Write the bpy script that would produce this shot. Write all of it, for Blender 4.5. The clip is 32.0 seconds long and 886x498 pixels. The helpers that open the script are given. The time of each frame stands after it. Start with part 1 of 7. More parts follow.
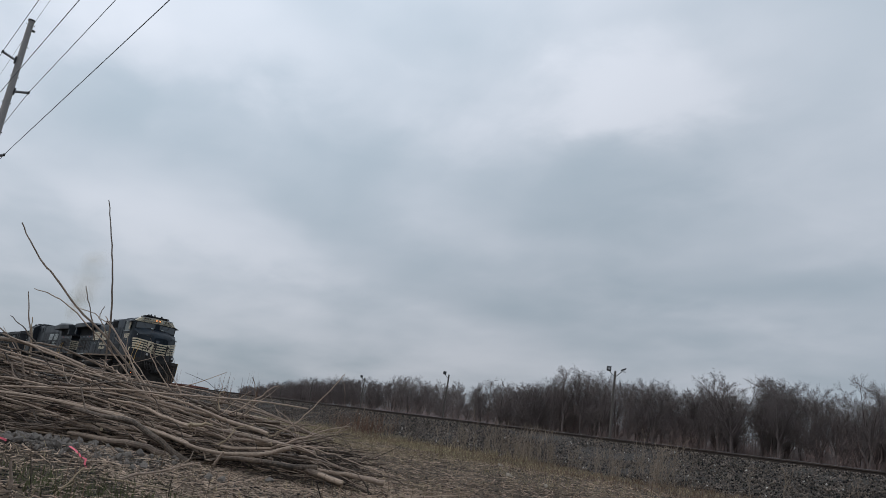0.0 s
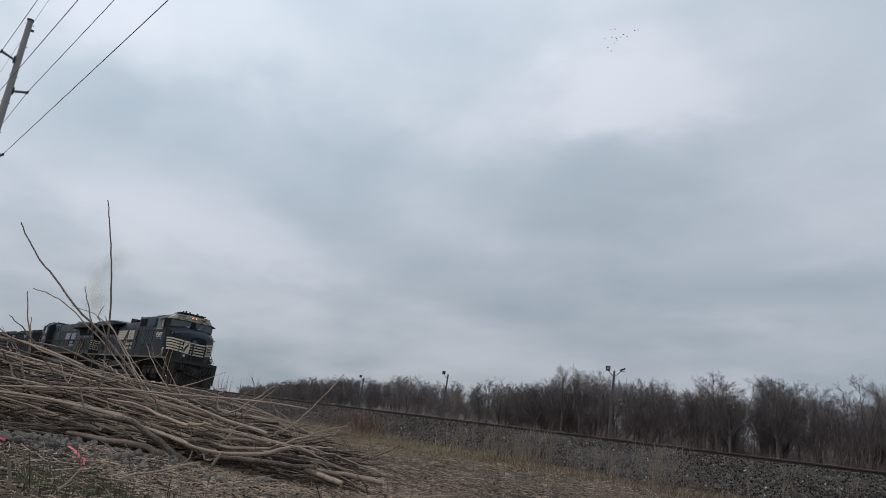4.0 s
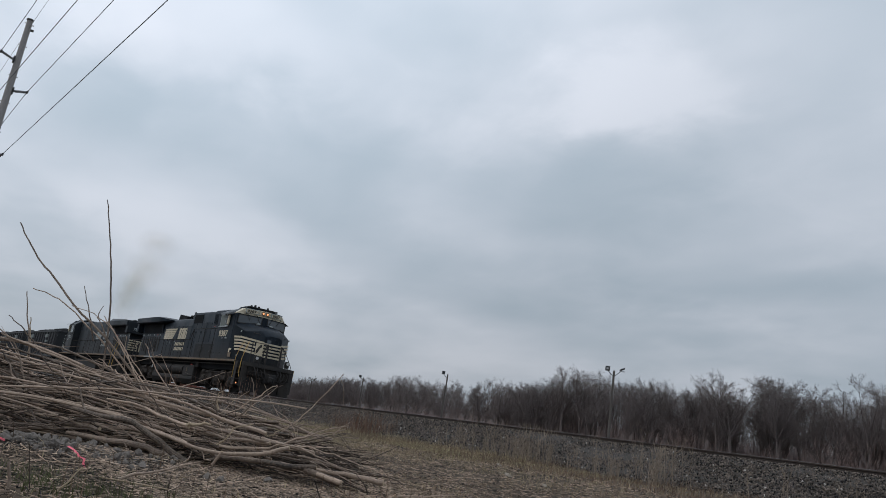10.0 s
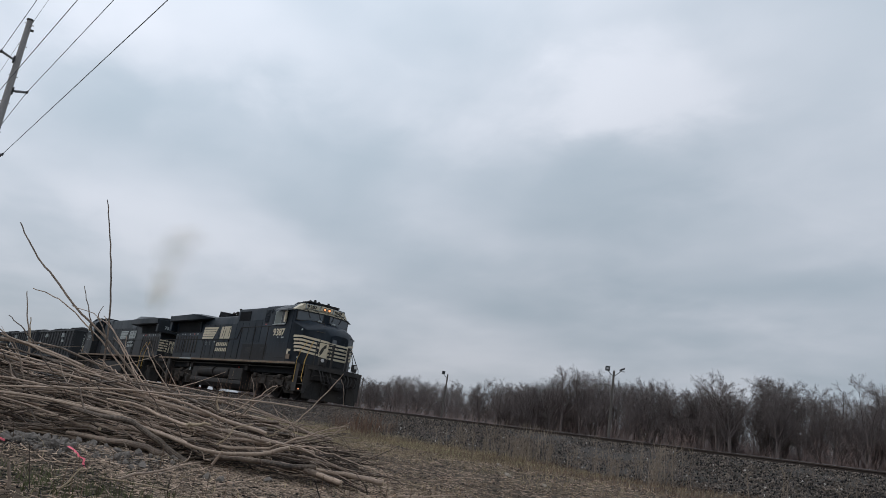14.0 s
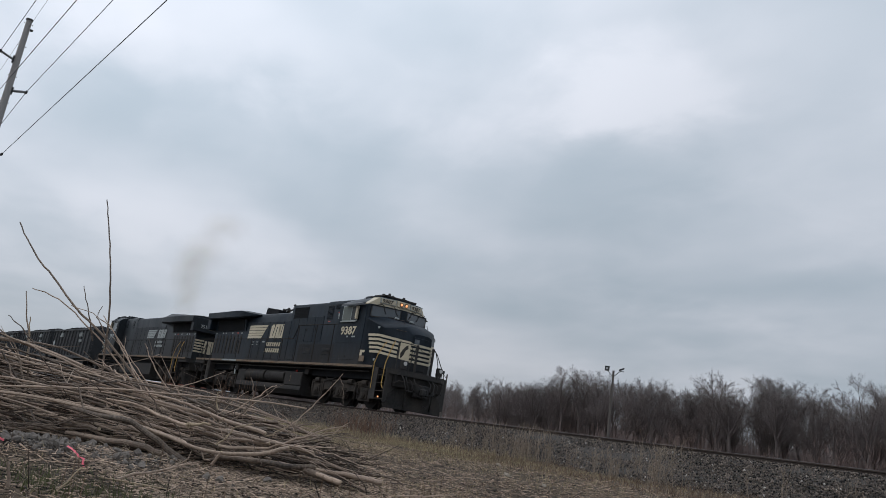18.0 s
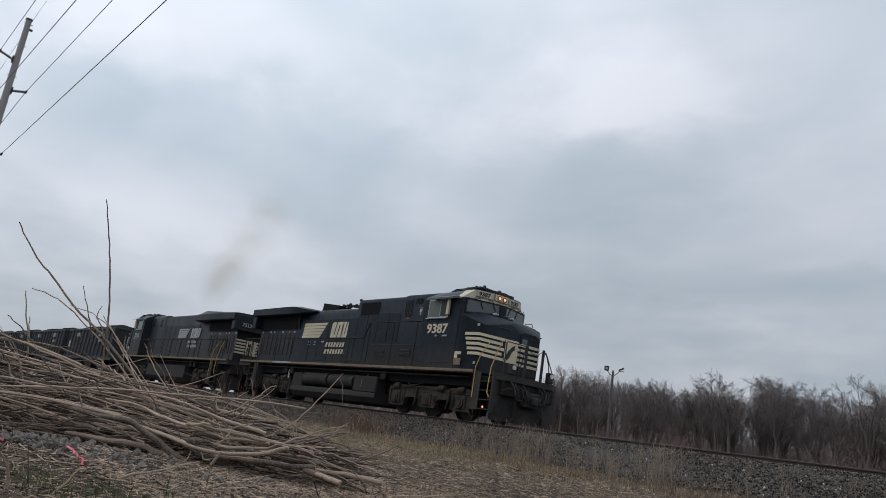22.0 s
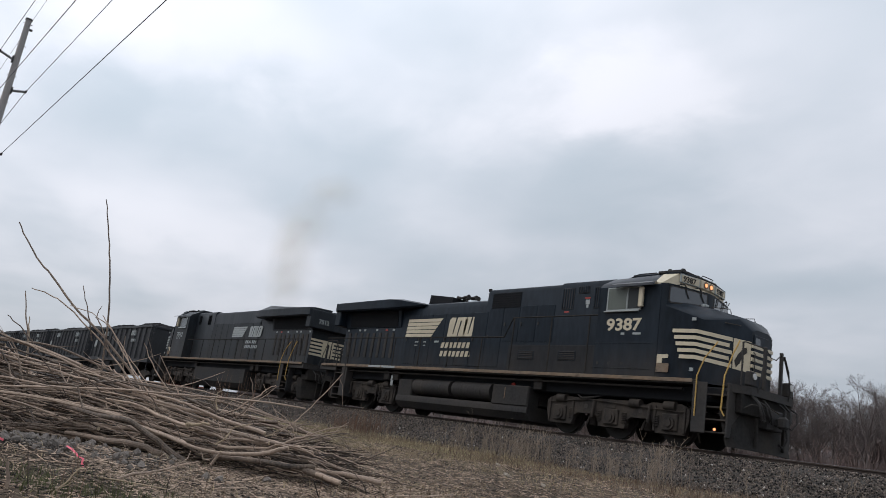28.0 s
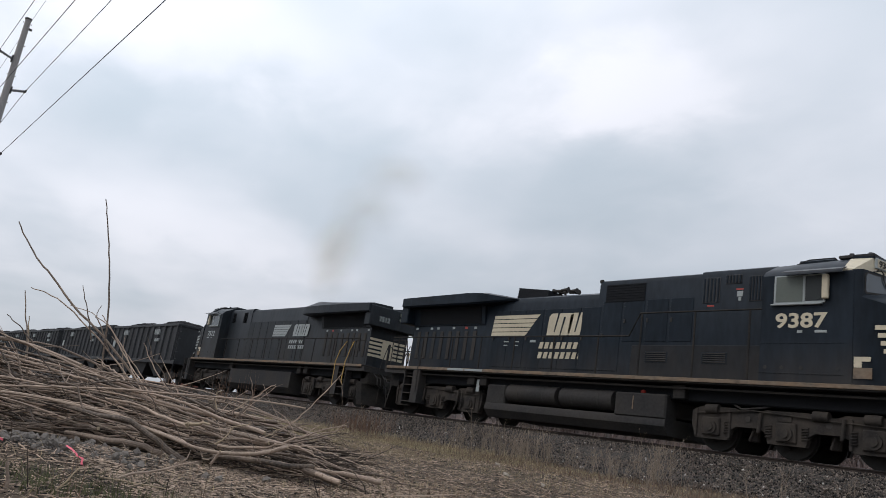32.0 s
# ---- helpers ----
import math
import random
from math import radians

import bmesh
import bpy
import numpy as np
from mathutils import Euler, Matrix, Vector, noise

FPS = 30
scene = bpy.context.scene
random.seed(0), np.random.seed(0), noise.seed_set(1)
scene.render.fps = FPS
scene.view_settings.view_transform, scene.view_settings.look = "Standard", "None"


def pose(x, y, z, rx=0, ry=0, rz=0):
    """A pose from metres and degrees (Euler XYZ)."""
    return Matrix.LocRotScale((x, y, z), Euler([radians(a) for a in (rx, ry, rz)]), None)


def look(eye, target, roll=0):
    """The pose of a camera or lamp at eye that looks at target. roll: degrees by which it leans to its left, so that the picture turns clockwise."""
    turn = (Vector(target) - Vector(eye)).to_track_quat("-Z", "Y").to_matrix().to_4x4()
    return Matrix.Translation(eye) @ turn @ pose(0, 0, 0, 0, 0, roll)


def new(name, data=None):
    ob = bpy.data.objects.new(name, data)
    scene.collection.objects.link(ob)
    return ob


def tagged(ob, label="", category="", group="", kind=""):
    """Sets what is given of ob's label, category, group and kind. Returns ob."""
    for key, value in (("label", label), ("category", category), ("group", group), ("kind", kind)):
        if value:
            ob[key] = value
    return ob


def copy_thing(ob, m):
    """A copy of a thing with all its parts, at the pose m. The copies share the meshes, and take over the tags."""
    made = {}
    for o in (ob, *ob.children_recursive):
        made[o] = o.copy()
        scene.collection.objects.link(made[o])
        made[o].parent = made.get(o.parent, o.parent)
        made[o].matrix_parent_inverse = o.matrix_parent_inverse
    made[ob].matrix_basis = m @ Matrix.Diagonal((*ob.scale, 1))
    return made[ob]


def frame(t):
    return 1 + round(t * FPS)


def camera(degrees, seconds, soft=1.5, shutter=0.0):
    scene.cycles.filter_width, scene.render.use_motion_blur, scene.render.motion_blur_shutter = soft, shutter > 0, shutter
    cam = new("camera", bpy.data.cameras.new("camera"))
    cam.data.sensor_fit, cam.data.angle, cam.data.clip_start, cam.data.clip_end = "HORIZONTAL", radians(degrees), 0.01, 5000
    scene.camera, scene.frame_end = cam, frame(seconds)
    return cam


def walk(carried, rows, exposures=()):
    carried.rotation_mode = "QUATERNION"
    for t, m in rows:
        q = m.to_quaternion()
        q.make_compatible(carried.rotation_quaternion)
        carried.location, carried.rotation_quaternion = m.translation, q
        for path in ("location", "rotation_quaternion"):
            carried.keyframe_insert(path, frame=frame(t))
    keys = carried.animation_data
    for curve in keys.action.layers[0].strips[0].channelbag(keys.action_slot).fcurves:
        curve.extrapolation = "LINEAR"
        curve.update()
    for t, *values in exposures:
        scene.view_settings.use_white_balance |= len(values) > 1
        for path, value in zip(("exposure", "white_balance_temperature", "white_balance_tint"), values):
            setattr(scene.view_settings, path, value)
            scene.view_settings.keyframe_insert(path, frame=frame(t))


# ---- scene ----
EYE = Vector((0.0, 0.0, 0.55))
cam = camera(60.04, 32.0, soft=0.75, shutter=0.5)


def aim(yaw, pitch, roll):
    """A pose at EYE; yaw is degrees from north (+y) towards west (-x)."""
    a, b = radians(yaw), radians(pitch)
    way = Vector((-math.sin(a) * math.cos(b), math.cos(a) * math.cos(b), math.sin(b)))
    return look(EYE, EYE + 10 * way, roll)


YAW, PITCH, ROLL = 52.646, 13.788, 8.897
# the phone on its stand settles by a fraction of a degree
walk(cam, [(0.0, aim(YAW + 0.17, PITCH, ROLL)), (1.5, aim(YAW + 0.15, PITCH, ROLL)), (5.5, aim(YAW + 0.085, PITCH, ROLL)),
           (16.5, aim(YAW + 0.07, PITCH, ROLL)), (19.0, aim(YAW + 0.02, PITCH, ROLL)), (28.0, aim(YAW, PITCH, ROLL)),
           (30.5, aim(YAW - 0.02, PITCH - 0.02, ROLL)), (32.0, aim(YAW - 0.03, PITCH - 0.02, ROLL))],
     exposures=[(0.0, -0.13, 6500, 10), (9.0, -0.09, 6500, 10), (19.0, 0.02, 6600, 11), (24.0, 0.08, 6640, 11), (28.0, 0.25, 6760, 13), (32.0, 0.28, 6760, 13)])

# ---- plan ----
TRACK_Y = 18.519      # centre line of the track
RAIL_Z = 1.29         # top of the rails
LOCO_LEN = 22.3
CAR_LEN = 15.4


def run(t):
    """Where the leading coupler is at t seconds: the train slows down a little."""
    return ((-1.26658e-4 * t - 3.9401e-3) * t + 1.8284) * t - 53.507


# ---- light ----
SUN_EL, SUN_AZ = radians(48), radians(200)
world = bpy.data.worlds.new("overcast_sky")
scene.world = world
world.use_nodes = True


def sky_nodes():
    nt = world.node_tree
    nt.nodes.clear()
    N, L = nt.nodes.new, nt.links.new
    out, bg = N("ShaderNodeOutputWorld"), N("ShaderNodeBackground")
    sky = N("ShaderNodeTexSky")
    sky.sky_type = "NISHITA"
    sky.sun_disc = False
    sky.sun_elevation, sky.sun_rotation = SUN_EL, SUN_AZ
    sky.air_density, sky.dust_density = 1.0, 2.0
    dim = N("ShaderNodeVectorMath")
    dim.operation = "SCALE"
    dim.inputs["Scale"].default_value = 0.10
    L(sky.outputs[0], dim.inputs[0])
    co = N("ShaderNodeTexCoord")
    sep = N("ShaderNodeSeparateXYZ")
    L(co.outputs["Generated"], sep.inputs[0])
    lift = N("ShaderNodeMath")
    lift.operation = "ADD"
    lift.inputs[1].default_value = 0.22
    L(sep.outputs["Z"], lift.inputs[0])
    low = N("ShaderNodeMath")
    low.operation = "MAXIMUM"
    low.inputs[1].default_value = 0.08
    L(lift.outputs[0], low.inputs[0])
    flat = N("ShaderNodeVectorMath")
    flat.operation = "DIVIDE"
    comb = N("ShaderNodeCombineXYZ")
    for k in range(3):
        L(low.outputs[0], comb.inputs[k])
    L(co.outputs["Generated"], flat.inputs[0])
    L(comb.outputs[0], flat.inputs[1])
    shift = N("ShaderNodeMapping")
    shift.inputs["Location"].default_value = CLOUD_SHIFT
    shift.inputs["Rotation"].default_value = (0, 0, radians(25))
    shift.inputs["Scale"].default_value = (1.0, 1.3, 1.0)
    L(flat.outputs[0], shift.inputs[0])
    big, small = N("ShaderNodeTexNoise"), N("ShaderNodeTexNoise")
    for n, s, d, r in ((big, 1.5, 3.0, 0.42), (small, 4.2, 5.0, 0.5)):
        n.inputs["Scale"].default_value = s
        n.inputs["Detail"].default_value = d
        n.inputs["Roughness"].default_value = r
        n.inputs["Distortion"].default_value = 0.25
        L(shift.outputs[0], n.inputs["Vector"])
    mixn = N("ShaderNodeMix")
    mixn.inputs["Factor"].default_value = 0.22
    L(big.outputs[0], mixn.inputs["A"])
    L(small.outputs[0], mixn.inputs["B"])
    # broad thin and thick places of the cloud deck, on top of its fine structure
    calm = N("ShaderNodeMapRange")
    calm.clamp = False
    calm.inputs["From Min"].default_value, calm.inputs["From Max"].default_value = 0.0, 1.0
    calm.inputs["To Min"].default_value, calm.inputs["To Max"].default_value = 0.5 - CLOUD_NOISE / 2, 0.5 + CLOUD_NOISE / 2
    L(mixn.outputs["Result"], calm.inputs["Value"])
    warp, stir = N("ShaderNodeVectorMath"), N("ShaderNodeVectorMath")
    warp.operation, stir.operation = "MULTIPLY_ADD", "SUBTRACT"
    stir.inputs[1].default_value = (0.5, 0.5, 0.5)
    L(small.outputs["Color"], stir.inputs[0])
    warp.inputs[1].default_value = (0.35, 0.35, 0.0)
    L(stir.outputs[0], warp.inputs[0])
    L(flat.outputs[0], warp.inputs[2])
    deck = calm.outputs[0]
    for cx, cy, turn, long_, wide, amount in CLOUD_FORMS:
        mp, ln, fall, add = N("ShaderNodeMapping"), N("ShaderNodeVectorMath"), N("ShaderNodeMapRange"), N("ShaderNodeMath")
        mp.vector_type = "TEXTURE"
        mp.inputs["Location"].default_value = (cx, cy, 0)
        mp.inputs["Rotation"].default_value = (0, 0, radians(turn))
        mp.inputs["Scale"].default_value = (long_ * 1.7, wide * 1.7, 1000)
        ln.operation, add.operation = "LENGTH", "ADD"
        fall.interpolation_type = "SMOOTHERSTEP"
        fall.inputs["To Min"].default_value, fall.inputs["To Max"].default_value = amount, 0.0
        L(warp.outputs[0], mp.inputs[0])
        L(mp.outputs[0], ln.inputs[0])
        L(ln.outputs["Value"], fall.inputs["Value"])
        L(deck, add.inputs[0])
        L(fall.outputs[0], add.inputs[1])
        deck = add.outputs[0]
    ramp = N("ShaderNodeValToRGB")
    cr = ramp.color_ramp
    cr.interpolation = "B_SPLINE"
    cr.elements[0].position, cr.elements[0].color = 0.34, (0.398, 0.476, 0.548, 1)
    cr.elements[1].position, cr.elements[1].color = 0.66, (0.685, 0.725, 0.80, 1)
    mid = cr.elements.new(0.5)
    mid.color = (0.515, 0.575, 0.65, 1)
    L(deck, ramp.inputs[0])
    mix = N("ShaderNodeMix")
    mix.data_type = "RGBA"
    mix.inputs["Factor"].default_value = 0.92
    L(dim.outputs[0], mix.inputs["A"])
    L(ramp.outputs[0], mix.inputs["B"])
    # an overcast sky grows brighter from the horizon to the zenith
    grade = N("ShaderNodeMapRange")
    grade.inputs["From Min"].default_value, grade.inputs["From Max"].default_value = 0.0, 0.8
    grade.inputs["To Min"].default_value, grade.inputs["To Max"].default_value = 0.72, 1.52
    L(sep.outputs["Z"], grade.inputs["Value"])
    lum = N("ShaderNodeVectorMath")
    lum.operation = "SCALE"
    L(mix.outputs["Result"], lum.inputs[0])
    # and towards the veiled sun
    dot, glow_, both = N("ShaderNodeVectorMath"), N("ShaderNodeMapRange"), N("ShaderNodeMath")
    dot.operation, both.operation = "DOT_PRODUCT", "MULTIPLY"
    dot.inputs[1].default_value = (-0.80, -0.10, 0.59)
    L(co.outputs["Generated"], dot.inputs[0])
    glow_.interpolation_type = "SMOOTHSTEP"
    glow_.inputs["From Min"].default_value, glow_.inputs["From Max"].default_value = 0.55, 1.0
    glow_.inputs["To Min"].default_value, glow_.inputs["To Max"].default_value = 0.97, 1.24
    L(dot.outputs["Value"], glow_.inputs["Value"])
    L(grade.outputs[0], both.inputs[0])
    L(glow_.outputs[0], both.inputs[1])
    L(both.outputs[0], lum.inputs["Scale"])
    L(lum.outputs[0], bg.inputs["Color"])
    bg.inputs["Strength"].default_value = 1.0
    L(bg.outputs[0], out.inputs[0])


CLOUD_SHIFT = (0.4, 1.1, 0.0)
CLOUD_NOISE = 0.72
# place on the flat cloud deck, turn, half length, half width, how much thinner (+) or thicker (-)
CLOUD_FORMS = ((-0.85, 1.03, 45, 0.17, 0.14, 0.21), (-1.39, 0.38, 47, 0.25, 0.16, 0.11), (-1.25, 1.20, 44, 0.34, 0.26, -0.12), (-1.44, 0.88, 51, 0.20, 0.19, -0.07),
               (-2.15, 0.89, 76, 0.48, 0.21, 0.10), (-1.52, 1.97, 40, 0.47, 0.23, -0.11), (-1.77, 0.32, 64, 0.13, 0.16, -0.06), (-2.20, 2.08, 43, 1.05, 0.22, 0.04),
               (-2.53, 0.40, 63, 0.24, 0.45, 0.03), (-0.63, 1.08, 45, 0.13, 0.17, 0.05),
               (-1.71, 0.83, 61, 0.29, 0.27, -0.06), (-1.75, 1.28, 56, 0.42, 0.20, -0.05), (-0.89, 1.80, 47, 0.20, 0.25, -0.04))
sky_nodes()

sun = new("sun", bpy.data.lights.new("sun", "SUN"))
sun.data.energy, sun.data.angle, sun.data.color = 0.62, radians(26), (1.0, 0.97, 0.93)
sun.matrix_world = look((0, 0, 60), Vector((0, 0, 60)) - Vector((math.sin(SUN_AZ) * math.cos(SUN_EL), math.cos(SUN_AZ) * math.cos(SUN_EL), math.sin(SUN_EL))))


# ---- materials ----
def mat(name, col, rough=0.7, metal=0.0, var=0.3, big=0.8, fine=30.0, bump=0.2, dust=None, dust_z=None, island=0.0, obj=0.0, spec=0.5, stretch=(1, 1, 1), emit=0.0):
    """A surface with colour that varies at two scales, fine relief, and road dust (colour, amount) that thins out up to the height dust_z."""
    m = bpy.data.materials.new(name)
    m.use_nodes = True
    nt = m.node_tree
    N, L = nt.nodes.new, nt.links.new
    b = nt.nodes["Principled BSDF"]
    b.inputs["Roughness"].default_value, b.inputs["Metallic"].default_value = rough, metal
    b.inputs["Specular IOR Level"].default_value = spec
    co = N("ShaderNodeTexCoord")
    mp = N("ShaderNodeMapping")
    mp.inputs["Scale"].default_value = stretch
    L(co.outputs["Object"], mp.inputs[0])
    n1, n2 = N("ShaderNodeTexNoise"), N("ShaderNodeTexNoise")
    n1.inputs["Scale"].default_value, n1.inputs["Detail"].default_value = big, 4
    n2.inputs["Scale"].default_value, n2.inputs["Detail"].default_value = fine, 3
    L(mp.outputs[0], n1.inputs["Vector"])
    L(mp.outputs[0], n2.inputs["Vector"])
    add = N("ShaderNodeMath")
    add.operation = "ADD"
    L(n1.outputs[0], add.inputs[0])
    L(n2.outputs[0], add.inputs[1])
    last = add.outputs[0]
    for amount, node, sock in ((island, "ShaderNodeNewGeometry", "Random Per Island"), (obj, "ShaderNodeObjectInfo", "Random")):
        if amount:
            g, ma = N(node), N("ShaderNodeMath")
            ma.operation = "MULTIPLY_ADD"
            ma.inputs[1].default_value = amount
            L(g.outputs[sock], ma.inputs[0])
            L(last, ma.inputs[2])
            sub = N("ShaderNodeMath")
            sub.operation = "SUBTRACT"
            sub.inputs[1].default_value = amount / 2
            L(ma.outputs[0], sub.inputs[0])
            last = sub.outputs[0]
    mr = N("ShaderNodeMapRange")
    mr.inputs["From Min"].default_value, mr.inputs["From Max"].default_value = 0.55, 1.45
    mr.inputs["To Min"].default_value, mr.inputs["To Max"].default_value = 1 - var, 1 + var
    mr.clamp = False
    L(last, mr.inputs["Value"])
    mul = N("ShaderNodeVectorMath")
    mul.operation = "SCALE"
    mul.inputs[0].default_value = col
    L(mr.outputs[0], mul.inputs["Scale"])
    colour = mul.outputs[0]
    if dust:
        mx = N("ShaderNodeMix")
        mx.data_type = "RGBA"
        L(colour, mx.inputs["A"])
        mx.inputs["B"].default_value = (*dust[0], 1)
        f = N("ShaderNodeMapRange")
        f.inputs["From Min"].default_value, f.inputs["From Max"].default_value = 0.35, 0.75
        f.inputs["To Max"].default_value = dust[1]
        L(n1.outputs[0], f.inputs["Value"])
        fac = f.outputs[0]
        if dust_z:
            sp, g = N("ShaderNodeSeparateXYZ"), N("ShaderNodeMapRange")
            L(co.outputs["Object"], sp.inputs[0])
            g.inputs["From Min"].default_value, g.inputs["From Max"].default_value = dust_z[0], dust_z[1]
            g.inputs["To Min"].default_value, g.inputs["To Max"].default_value = 1.0, dust_z[2]
            L(sp.outputs["Z"], g.inputs["Value"])
            k = N("ShaderNodeMath")
            k.operation = "MULTIPLY"
            L(fac, k.inputs[0])
            L(g.outputs[0], k.inputs[1])
            fac = k.outputs[0]
        L(fac, mx.inputs["Factor"])
        colour = mx.outputs["Result"]
    L(colour, b.inputs["Base Color"])
    rr = N("ShaderNodeMapRange")
    rr.inputs["From Min"].default_value, rr.inputs["From Max"].default_value = 0.3, 0.7
    rr.inputs["To Min"].default_value, rr.inputs["To Max"].default_value = max(rough - 0.12, 0.02), min(rough + 0.12, 1)
    L(n1.outputs[0], rr.inputs["Value"])
    L(rr.outputs[0], b.inputs["Roughness"])
    if bump:
        bp = N("ShaderNodeBump")
        bp.inputs["Strength"].default_value, bp.inputs["Distance"].default_value = bump, 0.01
        L(n2.outputs[0], bp.inputs["Height"])
        L(bp.outputs[0], b.inputs["Normal"])
    if emit:
        b.inputs["Emission Color"].default_value = (*col, 1)
        b.inputs["Emission Strength"].default_value = emit
    return m


